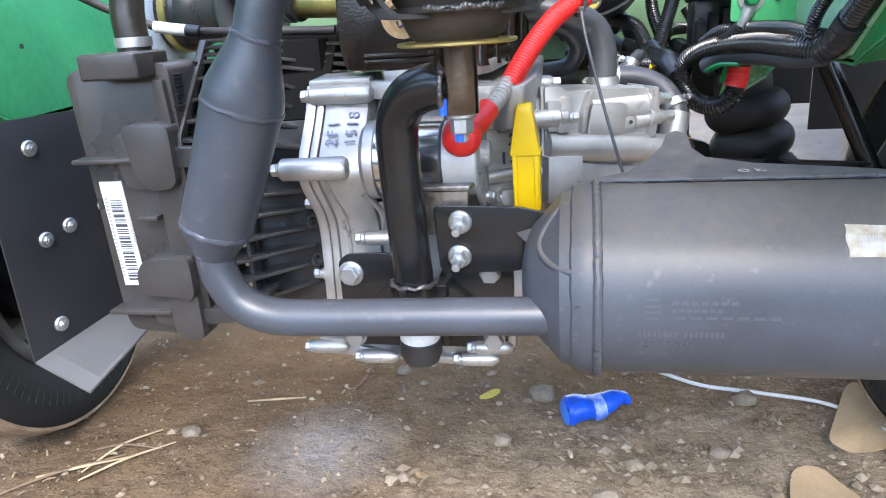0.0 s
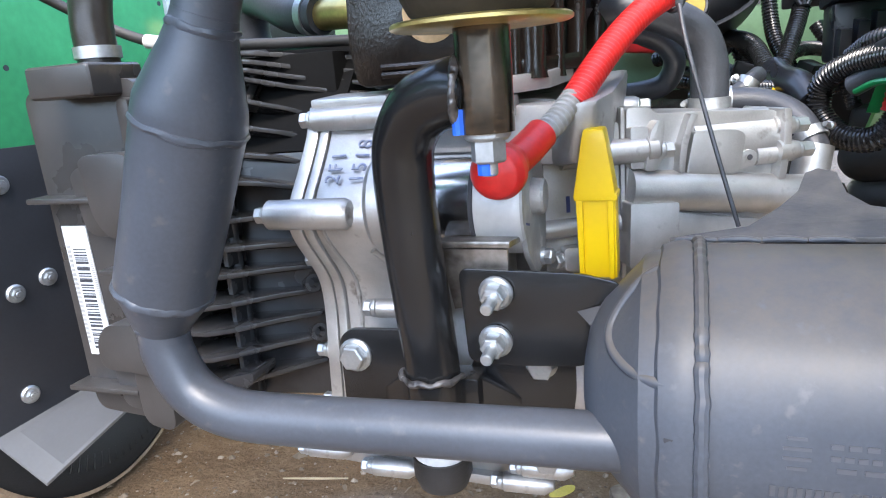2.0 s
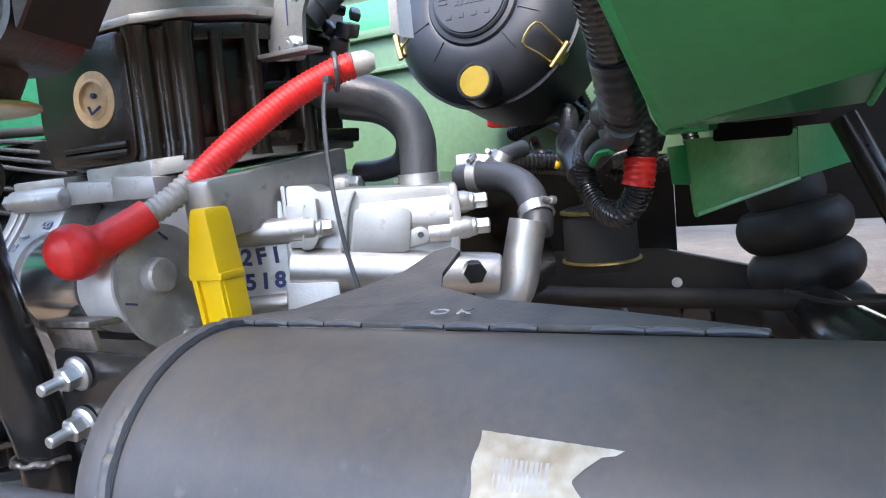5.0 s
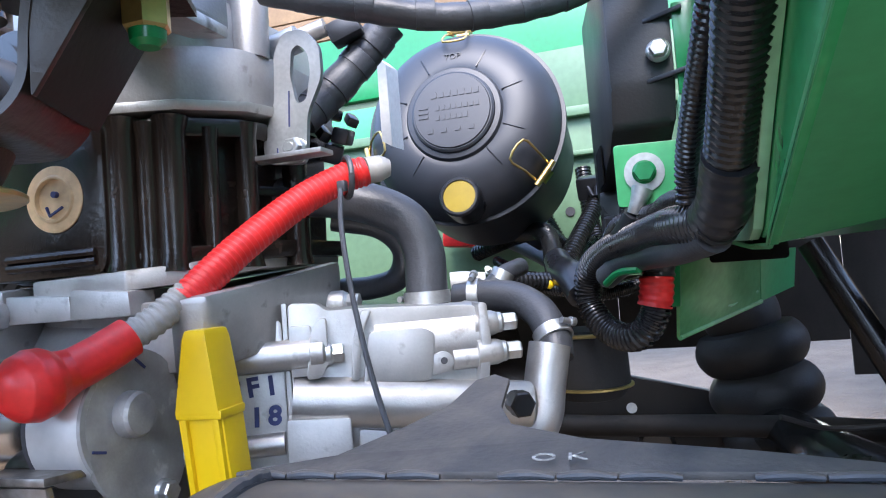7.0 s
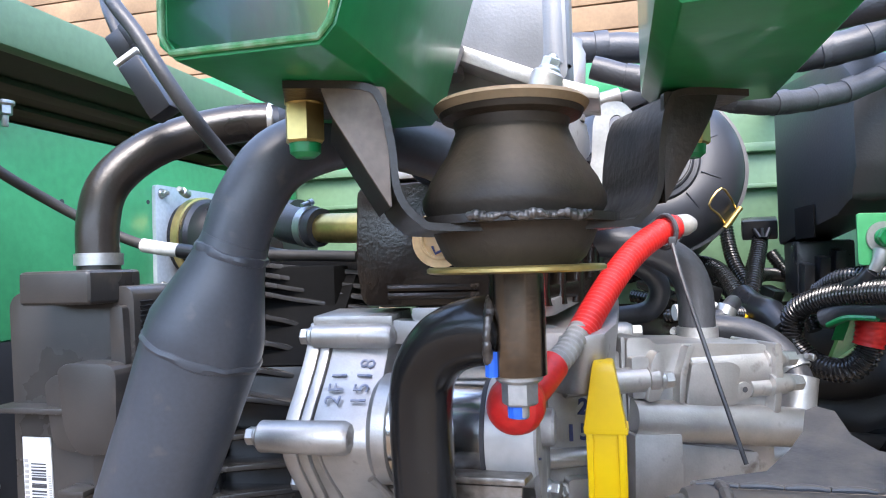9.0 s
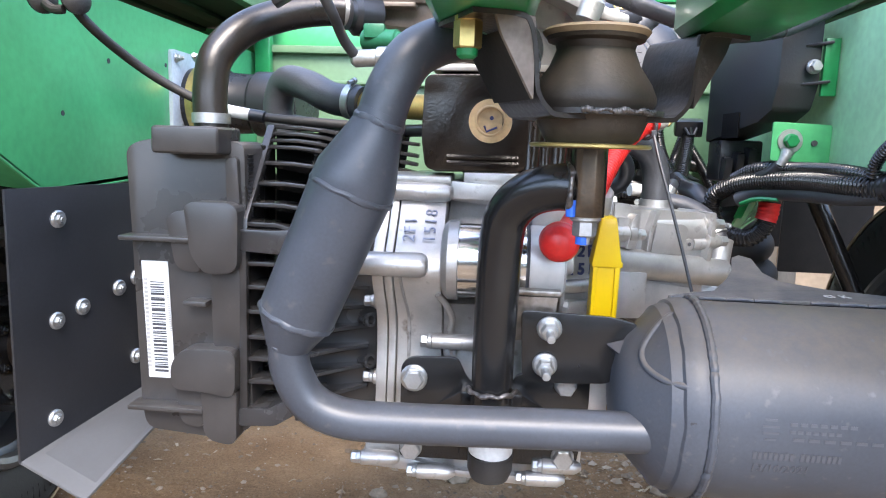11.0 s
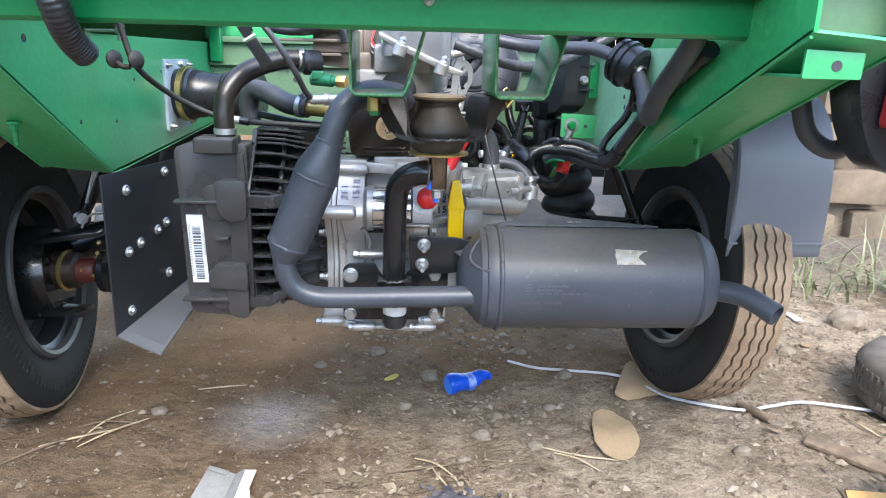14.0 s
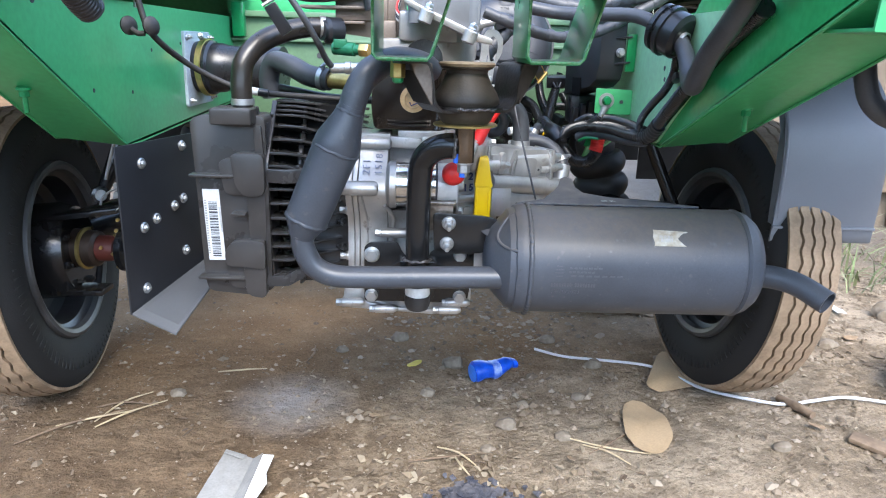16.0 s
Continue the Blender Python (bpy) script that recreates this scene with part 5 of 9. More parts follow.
rings(bm, [Vector((0.032 + 0.0185 * math.cos(a), 0.655 + 0.0185 * math.sin(a), 0.4045 + 0.0006 * math.sin(i * 0.3))) for i, a in enumerate(np.linspace(math.pi, 2 * math.pi, 100))], [0.0019 + 0.00012 * math.sin(i * 0.9) + 0.0004 * math.sin(i * 0.19) for i in range(100)], 10)
part("weld_bead", bm, DARKWELD, arm, "bright weld bead")
# foot plate bolted to the engine
bm = B()
poly = [(-0.044, 0.330), (-0.044, 0.411), (-0.036, 0.418), (0.003, 0.419), (0.011, 0.403), (0.020, 0.394), (0.045, 0.394), (0.052, 0.408), (0.112, 0.410), (0.112, 0.384), (0.104, 0.330)]
slab(bm, xz([tuple(p) for p in rounded(poly, 0.005)], 0.684), (0, 0.004, 0), 0.0008)
part("foot_plate", bm, BLACKSTEEL, arm)
for q in (-1, 1):
    bm = B()
    slab(bm, [(0.032 + q * 0.018, 0.668, 0.400), (0.032 + q * 0.046, 0.6835, 0.378), (0.032 + q * 0.046, 0.6835, 0.352), (0.032 + q * 0.018, 0.668, 0.352)], (0, 0.004, 0), 0.0008)
    part("foot_gusset", bm, BLACKSTEEL, arm)
bm = B()
box(bm, (0.032, 0.674, 0.370), (0.050, 0.022, 0.056), bev=0.003)
part("foot_block", bm, BLACKSTEEL, arm)
for x, z, f in ((-0.033, 0.400, 0.023), (0.092, 0.402, 0.019), (-0.034, 0.339, 0.019), (0.093, 0.339, 0.019)):
    bolt(arm, (x, 0.684, z), (0, -1, 0), 0.015, f, 0.007, 0.0, ZINC)
bm = B()
lathe(bm, (0.033, 0.656, 0.365), (0, 0, -1), [(0, 0.0165), (0.0, 0.0175), (0.012, 0.0175), (0.016, 0.015)], 28)
part("white_sleeve", bm, WHITE, arm, "white painted sleeve")
bm = B()
lathe(bm, (0.033, 0.656, 0.351), (0, 0, -1), [(0, 0.018), (0.012, 0.018), (0.020, 0.015), (0.023, 0.009), (0.0235, 0)], 28)
part("rubber_buffer", bm, RUBBER, arm, "black rubber buffer")

# ---- engine ----
ENDPLATE = mat("grey_sand_cast_cover", (0.33, 0.32, 0.305), 0.55, 0.4, var=0.2, scale=50, bump=0.25, bscale=500, grain=0.15, spots=(0.7, 0.69, 0.66))
STARTER = mat("pale_cast_cap", (0.50, 0.49, 0.47), 0.45, 0.4, var=0.12, scale=30, grain=0.1)
engine = thing("engine", (0.08, 0.80, 0.315), "cast aluminium engine and gearbox with black iron cylinder", "engine")


def casting(name, bm, label="", m=None):
    return part(name, bm, m or ALU, engine, label)


# gear case: one long section, front face leaning out to a nose and falling back below, split by joints
PROFILE = [(0.727, 0.561), (0.717, 0.541), (0.702, 0.522), (0.687, 0.505), (0.681, 0.492), (0.684, 0.480), (0.695, 0.465), (0.707, 0.450), (0.713, 0.436), (0.714, 0.413), (0.711, 0.380), (0.708, 0.336)]


def section(name, x0, x1, back, z0=0.33, z1=0.60, m=None, bev=0.0016):
    """A slice of the gear case between x0 and x1, its front set back."""
    pts = [(p.y + back, p.z) for p in spline([(0, y, z) for y, z in PROFILE], 3)[0] if z0 <= p.z <= z1]
    bm = B()
    slab(bm, yz(pts + [(0.80, pts[-1][1]), (0.80, pts[0][1])], x0), (x1 - x0, 0, 0), bev)
    return casting(name, bm, m=m)


section("case_flange_outer", -0.0700, -0.0606, 0.0)
section("case_flange_inner", -0.0600, -0.0532, 0.0006)
section("gear_cover", -0.0526, -0.0130, 0.0028, bev=0.003)
section("gear_cover_lower", -0.0126, 0.060, 0.006, z1=0.462, bev=0.003)
section("bell_housing", -0.0125, 0.050, 0.030, z0=0.45, m=ALU_DULL)
bm = B()
box(bm, (-0.066, 0.765, 0.445), (0.010, 0.06, 0.20), bev=0.003)
casting("case_back", bm, m=ALU_DULL)
# upper edge with a bolted ridge
bm = B()
box(bm, (-0.038, 0.744, 0.563), (0.056, 0.044, 0.008), (3, 0, 0), 0.002)
casting("top_ridge", bm)
FADED = mat("faded_marker_ink", (0.13, 0.15, 0.23), 0.6, scale=200, col2=(0.28, 0.29, 0.33))
# handwriting on the leaning face, one mark after another
lean = Matrix(((0, -1, 0), (0.697, 0, -0.717), (0.717, 0, 0.697))).to_4x4()
for row, (body, dx) in enumerate((("2FI", -0.0415), ("1518", -0.0245))):
    for k, ch in enumerate(body):
        a = (k - 1.1) * 0.0092
        text_part("marker_letter", ch, 0.0145, Matrix.Translation((dx, 0.7030 + 0.697 * a, 0.5230 + 0.717 * a)) @ lean @ Matrix.Rotation(radians((k * 37 + row * 20) % 13 - 6), 4, 'Z'), FADED, engine)
# bosses with bolts
for p, d, l, r in (((-0.086, 0.684, 0.495), (1, 0.02, 0.0), 0.062, 0.0098), ((-0.066, 0.722, 0.5525), (1, 0, 0.0), 0.058, 0.0078), ((-0.022, 0.699, 0.428), (1, 0.05, 0), 0.045, 0.0065)):
    bm = B()
    lathe(bm, p, d, [(0, r - 0.002), (0.002, r), (l - 0.006, r * 1.06), (l - 0.002, r * 0.85), (l, r * 0.4)], 24)
    casting("bolt_boss", bm)
    bolt(engine, Vector(p), -Vector(d), 0.010, 0.0125, 0.006, 0.0, ZINC)
for z in (0.455, 0.386, 0.346):
    bm = B()
    lathe(bm, (-0.075, 0.722, z), (1, 0, 0), [(0, 0.005), (0.002, 0.007), (0.012, 0.007)], 18)
    casting("flange_boss", bm)
    bolt(engine, (-0.075, 0.722, z), (-1, 0, 0), 0.009, 0.011, 0.006, 0.0, ZINC)
bm = B()
tube(bm, [(-0.016, 0.692, 0.470), (-0.010, 0.697, 0.462), (-0.004, 0.704, 0.448), (-0.006, 0.712, 0.430), (-0.002, 0.714, 0.412)], 0.0030, 10)
casting("cover_rib", bm)
bm = B()
tube(bm, [(-0.047, 0.6835, 0.487), (-0.046, 0.691, 0.474), (-0.043, 0.709, 0.452), (-0.042, 0.7155, 0.436), (-0.042, 0.716, 0.40)], 0.0016, 8)
casting("cover_rib", bm)

# sump with bolted lower cover
bm = B()
slab(bm, xz([tuple(p) for p in rounded([(-0.075, 0.345), (0.11, 0.349), (0.11, 0.322), (0.06, 0.312), (-0.03, 0.314), (-0.076, 0.322)], 0.006)], 0.697), (0, 0.12, 0), 0.003)
casting("sump", bm)
bm = B()
slab(bm, xz([(-0.078, 0.328), (-0.04, 0.326), (0.0, 0.318), (0.06, 0.316), (0.06, 0.308), (-0.078, 0.317)], 0.69), (0, 0.1, 0), 0.002)
casting("sump_cover", bm)
for x, z in ((-0.078, 0.327), (-0.03, 0.318), (0.062, 0.318), (0.075, 0.33)):
    bm = B()
    lathe(bm, (x, 0.684, z), (1, 0.0, 0.02), [(0, 0.004), (0.002, 0.0065), (0.028, 0.0065), (0.034, 0.003)], 18)
    casting("sump_boss", bm)
    bolt(engine, (x, 0.684, z), (-1, 0, 0), 0.009, 0.011, 0.005, 0.0, ZINC)

# starter motor
bm = B()
lathe(bm, (-0.014, 0.703, 0.498), (1, 0, 0), [(0, 0.024), (0.002, 0.030), (0.006, 0.0335), (0.014, 0.0335), (0.0145, 0.0315)], 48)
casting("starter_nose", bm)
bm = B()
lathe(bm, (0.0005, 0.703, 0.498), (1, 0, 0), [(0, 0.031), (0.057, 0.031)], 48)
casting("starter_yoke", bm, "bright zinc starter motor body", CHROME)
bm = B()
lathe(bm, (0.0548, 0.703, 0.498), (1, 0, 0), [(0, 0.0308), (0.0004, 0.0314), (0.0026, 0.0314), (0.003, 0.0308)], 48)
casting("starter_band", bm, m=INK)
bm = B()
lathe(bm, (0.058, 0.703, 0.498), (1, 0, 0), [(0, 0.0315), (0.024, 0.0315), (0.027, 0.0300), (0.0275, 0.0)], 48)
casting("starter_cap", bm, m=STARTER)
bm = B()
lathe(bm, (0.085, 0.703, 0.498), (1, 0, 0), [(0, 0.030), (0.0015, 0.0295), (0.002, 0.027), (0.001, 0.0255), (0.001, 0.0)], 48)
casting("end_plate", bm, m=ENDPLATE)
bm = B()
lathe(bm, (0.084, 0.703, 0.501), (1, 0, 0), [(0, 0.0115), (0.004, 0.0112), (0.009, 0.0108), (0.0105, 0.0095), (0.0106, 0)], 24)
casting("cap_nub", bm, m=ENDPLATE)
bm = B()
slab(bm, yz([tuple(p) for p in rounded([(0.690, 0.530), (0.712, 0.533), (0.733, 0.524), (0.742, 0.500), (0.740, 0.462), (0.724, 0.450), (0.706, 0.452), (0.682, 0.470), (0.674, 0.50)], 0.012)], 0.0835), (0.0035, 0, 0), 0.0008)
casting("starter_lug", bm, m=ENDPLATE)
bolt(engine, (0.087, 0.722, 0.459), (1, -0.2, 0), 0.009, 0.012, 0.006, 0.0, ZINC)
for y, z, r in ((0.683, 0.521, 20), (0.712, 0.524, -40), (0.683, 0.488, -15)):
    bm = B()
    box(bm, (0.0873, y, z), (0.0006, 0.008, 0.0013), (r, 0, 0))
    casting("marker_dash", bm, m=BLUEMARK)
# bracket under the starter
BRACKET = mat("grimy_bare_steel", (0.30, 0.28, 0.26), 0.32, 0.7, scale=70, col2=(0.10, 0.085, 0.07), bump=0.2)
bm = B()
slab(bm, [(0.038, 0.658, 0.480), (0.082, 0.658, 0.480), (0.084, 0.684, 0.478), (0.038, 0.684, 0.478)], (0, 0, 0.004), 0.0014)
slab(bm, [(0.040, 0.660, 0.479), (0.080, 0.660, 0.479), (0.078, 0.668, 0.446), (0.044, 0.668, 0.440)], (0, 0.004, 0), 0.001)
casting("starter_bracket", bm, m=BRACKET)

# main crankcase
bm = B()
slab(bm, xz([tuple(p) for p in rounded([(0.0, 0.556), (0.085, 0.556), (0.118, 0.546), (0.120, 0.40), (0.10, 0.355), (0.0, 0.35)], 0.008)], 0.765), (0, 0.13, 0), 0.005)
casting("crankcase", bm)
# deck under the cylinder, solid down to the case
bm = B()
slab(bm, [(-0.012, 0.748, 0.549), (0.090, 0.742, 0.551), (0.103, 0.716, 0.5535), (0.113, 0.711, 0.5545), (0.125, 0.716, 0.5548), (0.1315, 0.745, 0.558), (0.133, 0.80, 0.5645), (0.133, 0.850, 0.570), (-0.02, 0.90, 0.562)], (-0.004, 0.006, -0.038), 0.0042)
casting("cylinder_deck", bm)
bm = B()
slab(bm, [(0.0, 0.732, 0.559), (0.066, 0.730, 0.560), (0.092, 0.752, 0.562), (0.106, 0.80, 0.568), (0.108, 0.90, 0.570), (-0.01, 0.90, 0.564)], (0, 0, 0.011), 0.002)
casting("cylinder_base", bm)
for x0, x1 in ((-0.016, 0.0335), (0.0345, 0.072)):
    bm = B()
    slab(bm, xz([(x0, 0.563), (x1, 0.560), (x1 + 0.001, 0.547), (x0 - 0.002, 0.547)], 0.724), (0, 0.02, 0), 0.0012)
    casting("base_step", bm)
bm = B()
slab(bm, xz([(0.060, 0.5535), (0.104, 0.5535), (0.106, 0.535), (0.098, 0.515), (0.060, 0.515)], 0.732), (0, 0.03, 0), 0.004)
casting("deck_pillar", bm, m=ALU_DULL)
bm = B()
lathe(bm, (0.128, 0.838, 0.542), (1, 0.1, 0), [(0, 0.0085), (0.010, 0.0082), (0.012, 0.007)], 20)
casting("deck_boss", bm)
bolt(engine, (0.139, 0.839, 0.5425), (1, 0.1, 0), 0.010, 0.013, 0.008, 0.0, ZINC)
# right half of the case: its face is turned by about 26 degrees; u runs along it, z up, off out of it
FU, FN, FO = Vector((0.8944, 0.4472, 0)), Vector((0.4472, -0.8944, 0)), Vector((0.14, 0.772, 0))


def on_face(u, z, off=0.0):
    p = FO + FU * u + FN * off
    return Vector((p.x, p.y, z))


def plate(name, pts, off, depth, bev=0.002, r=0.003, m=None):
    bm = B()
    slab(bm, [on_face(p.x, p.y, off) for p in rounded(pts, r, 3)], -FN * depth, bev)
    return casting(name, bm, m=m)


def bar(name, u, z, off, prof, seg=30, m=None, drop=0.0):
    """A turned shape along the face."""
    bm = B()
    lathe(bm, on_face(u, z, off), FU + Vector((0, 0, drop)), prof, seg)
    return casting(name, bm, m=m)


plate("left_case", [(-0.060, 0.535), (-0.0075, 0.537), (-0.0080, 0.430), (-0.060, 0.430)], -0.003, 0.04)
plate("joint_flange", [(-0.0070, 0.546), (-0.0042, 0.546), (-0.0050, 0.430), (-0.0078, 0.430)], -0.0012, 0.04, 0.0006, 0.001)
plate("right_case", [(-0.0036, 0.546), (0.013, 0.5445), (0.017, 0.540), (0.037, 0.540), (0.101, 0.536), (0.105, 0.530), (0.105, 0.445), (-0.0044, 0.440)], 0.0, 0.06, 0.003, 0.004)
bar("cover_barrel", 0.043, 0.5165, -0.0165, [(0, 0.0212), (0.060, 0.0212)], 44)
plate("cover_panel", [(0.0398, 0.5268), (0.0700, 0.5262), (0.0765, 0.5225), (0.0722, 0.4965), (0.0345, 0.4985)], 0.0068, 0.02, 0.0018, 0.003)
plate("curved_rib", [(0.0365, 0.5390), (0.0420, 0.5385), (0.0378, 0.530), (0.0345, 0.518), (0.0325, 0.501), (0.0285, 0.5015), (0.0300, 0.520)], 0.0085, 0.02, 0.0012, 0.0015)
plate("panel_arm", [(0.072, 0.509), (0.0805, 0.5125), (0.0865, 0.5085), (0.0855, 0.501), (0.072, 0.4985)], 0.0048, 0.012, 0.0012, 0.003)
bm = B()
lathe(bm, on_face(0.0805, 0.5065, 0.0050), FN, [(0, 0.0020), (0.0003, 0.0018), (0.0004, 0)], 14)
casting("arm_hole", bm, m=INK)
plate("end_flange", [(0.1015, 0.5375), (0.1065, 0.5370), (0.1075, 0.515), (0.1040, 0.490), (0.0985, 0.490), (0.1020, 0.515)], 0.0095, 0.05, 0.0015, 0.002)
bar("ledge", 0.086, 0.5065, 0.0006, [(0, 0.0062), (0.018, 0.0064)], 20)
for z, off in ((0.5245, -0.002), (0.5085, 0.004)):
    bar("flange_boss", 0.100, z, off, [(0, 0.0075), (0.011, 0.0073), (0.014, 0.0062), (0.0142, 0)], 20)
    bolt(engine, on_face(0.1145, z, off), FU, 0.0095, 0.012, 0.009, 0.0, ZINC)
bar("cast_tube", -0.050, 0.5180, 0.003, [(0, 0.0082), (0.057, 0.0084), (0.0573, 0.0096), (0.064, 0.0096), (0.0655, 0.0085), (0.0656, 0)], 26)
plate("top_lug", [(0.0085, 0.530), (0.0125, 0.5365), (0.0172, 0.5365), (0.0165, 0.512), (0.0120, 0.5045), (0.0045, 0.5045)], 0.0105, 0.02, 0.0016, 0.002)
plate("tube_pad", [(-0.0036, 0.5335), (0.0085, 0.5330), (0.0085, 0.506), (-0.0036, 0.506)], 0.0066, 0.012, 0.0012, 0.002)
bolt(engine, on_face(0.0165, 0.5170, 0.006), FU, 0.0095, 0.012, 0.007, 0.0, ZINC)
bar("cast_tube", -0.0040, 0.4925, 0.001, [(0, 0.0136), (0.128, 0.0136), (0.1335, 0.0130), (0.135, 0.0115), (0.1351, 0)], 34, None, -0.125)
plate("square_boss", [(-0.0072, 0.4850), (0.0262, 0.4825), (0.0258, 0.440), (-0.0085, 0.442)], 0.0145, 0.03, 0.0012, 0.0015)
plate("lower_pad", [(0.030, 0.474), (0.090, 0.463), (0.090, 0.430), (0.030, 0.430)], 0.004, 0.03, 0.002, 0.003)
bar("cast_tube", -0.062, 0.4705, 0.0, [(0, 0.0062), (0.052, 0.0062)], 18)
plate("low_lug", [(-0.050, 0.458), (-0.012, 0.457), (-0.012, 0.440), (-0.050, 0.442)], 0.006, 0.02, 0.002, 0.003)
bolt(engine, on_face(-0.0505, 0.449, 0.0), Vector((-0.6, -1, 0)), 0.009, 0.012, 0.006, 0.0, ZINC)
writing = Matrix((FU, Vector((0, 0, 1)), FN)).transposed().to_4x4()
for row, body in enumerate(("2FI", "1518")):
    for k, ch in enumerate(body):
        text_part("marker_letter", ch, 0.0145, Matrix.Translation(on_face(-0.0350 + k * 0.0098 - row * 0.0090, 0.5015 - row * 0.0165, -0.0024)) @ writing @ Matrix.Rotation(radians((k * 37 + row * 20) % 13 - 6), 4, 'Z'), BLUEMARK, engine, bold=0.0005)
bm = B()
slab(bm, xz([tuple(p) for p in rounded([(0.060, 0.465), (0.150, 0.462), (0.150, 0.40), (0.12, 0.36), (0.06, 0.36)], 0.006)], 0.782), (0, 0.04, 0), 0.004)
casting("lower_case", bm)
bm = B()
box(bm, (0.117, 0.700, 0.395), (0.020, 0.03, 0.075), bev=0.003)
casting("side_rib", bm, m=ALU_DULL)
# outlet elbow
bm = B()
tube(bm, [(0.2635, 0.870, 0.505), (0.259, 0.864, 0.480), (0.2565, 0.860, 0.464), (0.249, 0.857, 0.453), (0.230, 0.855, 0.450)], 0.0133, 24)
casting("outlet_elbow", bm)
bolt(engine, (0.257, 0.785, 0.486), (0.5, -0.8, 0), 0.012, 0.012, 0.010, 0.0, BLACKSTEEL)

# iron cylinder block: smooth plug side, then open pockets between upright pillars
bm = B()
slab(bm, [(-0.030, 0.744, 0.569), (0.050, 0.744, 0.571), (0.066, 0.764, 0.572), (0.096, 0.800, 0.572), (0.100, 0.90, 0.572), (-0.030, 0.90, 0.569)], (0.004, 0.0, 0.086), 0.005)
casting("cylinder_block", bm, "black painted cast iron cylinder block", IRON)
bm = B()
slab(bm, xz([tuple(p) for p in rounded([(-0.034, 0.571), (0.052, 0.571), (0.054, 0.60), (0.054, 0.654), (-0.036, 0.652), (-0.038, 0.60)], 0.008)], 0.732), (0, 0.016, 0), 0.005)
casting("water_jacket_cover", bm, m=IRON)
for z in (0.578, 0.583):
    bm = B()
    tube(bm, [(-0.015, 0.731, z), (0.046, 0.732, z)], 0.0025, 8)
    casting("jacket_rib", bm, m=IRON)
for x, y, r, z1 in ((0.057, 0.742, 0.009, 0.655), (0.070, 0.7475, 0.006, 0.652), (0.0815, 0.753, 0.0085, 0.655), (0.0945, 0.770, 0.0045, 0.650), (0.104, 0.792, 0.0065, 0.655), (0.112, 0.835, 0.008, 0.655)):
    bm = B()
    lathe(bm, (x - 0.001, y, 0.569), (0.02, 0, 1), [(0, r * 1.25), (0.008, r), (z1 - 0.577, r), (z1 - 0.569, r * 1.2)], 22)
    casting("block_pillar", bm, m=IRON)
for z0, z1 in ((0.6435, 0.6545), (0.571, 0.582)):
    bm = B()
    slab(bm, [(0.050, 0.737, z0), (0.084, 0.749, z0), (0.106, 0.785, z0 + 0.002), (0.114, 0.83, z0 + 0.004), (0.114, 0.90, z0 + 0.004), (0.05, 0.90, z0)], (0.001, 0, z1 - z0), 0.002)
    casting("block_rail", bm, m=IRON)
bm = B()
slab(bm, [(0.1005, 0.790, 0.612), (0.1125, 0.830, 0.614), (0.1125, 0.840, 0.614), (0.1005, 0.800, 0.612)], (0, 0, 0.006), 0.001)
casting("pocket_bridge", bm, m=IRON)
bm = B()
lathe(bm, (0.021, 0.7325, 0.614), (0.05, -1, 0), [(0, 0.0185), (0.002, 0.0185), (0.0025, 0.0135), (0.0035, 0.0125), (0.0036, 0.0115), (0.001, 0.011), (0.0012, 0.0)], 40)
casting("core_plug", bm, "tan painted core plug", GASKET)
bm = B()
tube(bm, [(0.016, 0.730, 0.610), (0.018, 0.730, 0.605), (0.027, 0.730, 0.609)], 0.0009, 6, 1)
cyl(bm, (0.022, 0.729, 0.6165), (0.022, 0.7315, 0.6165), 0.0018, seg=10)
casting("plug_mark", bm, m=BLUEMARK)
bm = B()
tube(bm, [(0.070, 0.747, 0.594), (0.075, 0.750, 0.590), (0.084, 0.757, 0.596)], 0.001, 6, 1)
casting("chalk_tick", bm, m=CHALK)
# cylinder head and rocker cover
bm = B()
slab(bm, [(-0.030, 0.733, 0.655), (0.060, 0.733, 0.656), (0.090, 0.748, 0.657), (0.112, 0.785, 0.660), (0.118, 0.83, 0.662), (0.118, 0.90, 0.662), (-0.030, 0.90, 0.656)], (0.002, 0, 0.006), 0.0015)
casting("head_flange", bm)
bm = B()
slab(bm, [(-0.028, 0.737, 0.661), (0.058, 0.737, 0.662), (0.086, 0.752, 0.663), (0.107, 0.788, 0.666), (0.112, 0.83, 0.668), (0.112, 0.90, 0.668), (-0.028, 0.90, 0.662)], (0.002, 0, 0.034), 0.004)
casting("cylinder_head", bm, m=ALU_DULL)
bm = B()
slab(bm, [(0.0, 0.728, 0.692), (0.080, 0.735, 0.690), (0.098, 0.77, 0.693), (0.098, 0.90, 0.696), (0.0, 0.90, 0.696)], (0, 0, 0.04), 0.006)
casting("head_upper", bm)
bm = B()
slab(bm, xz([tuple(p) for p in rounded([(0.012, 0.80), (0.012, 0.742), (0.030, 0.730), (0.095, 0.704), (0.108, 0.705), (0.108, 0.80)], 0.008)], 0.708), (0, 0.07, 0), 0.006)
# cover metal darkened to stand for the shade of the deck above
ALU_SHADED = mat("shaded_cover_casting", (0.20, 0.205, 0.215), 0.42, 0.35, var=0.14, scale=22, bump=0.12, bscale=600, grain=0.12)
casting("rocker_cover", bm, m=ALU_SHADED)
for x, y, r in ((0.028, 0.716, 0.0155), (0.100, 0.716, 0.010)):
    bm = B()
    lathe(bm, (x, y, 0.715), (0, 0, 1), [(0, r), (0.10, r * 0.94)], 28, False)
    casting("cover_column", bm, m=ALU_SHADED)
bm = B()
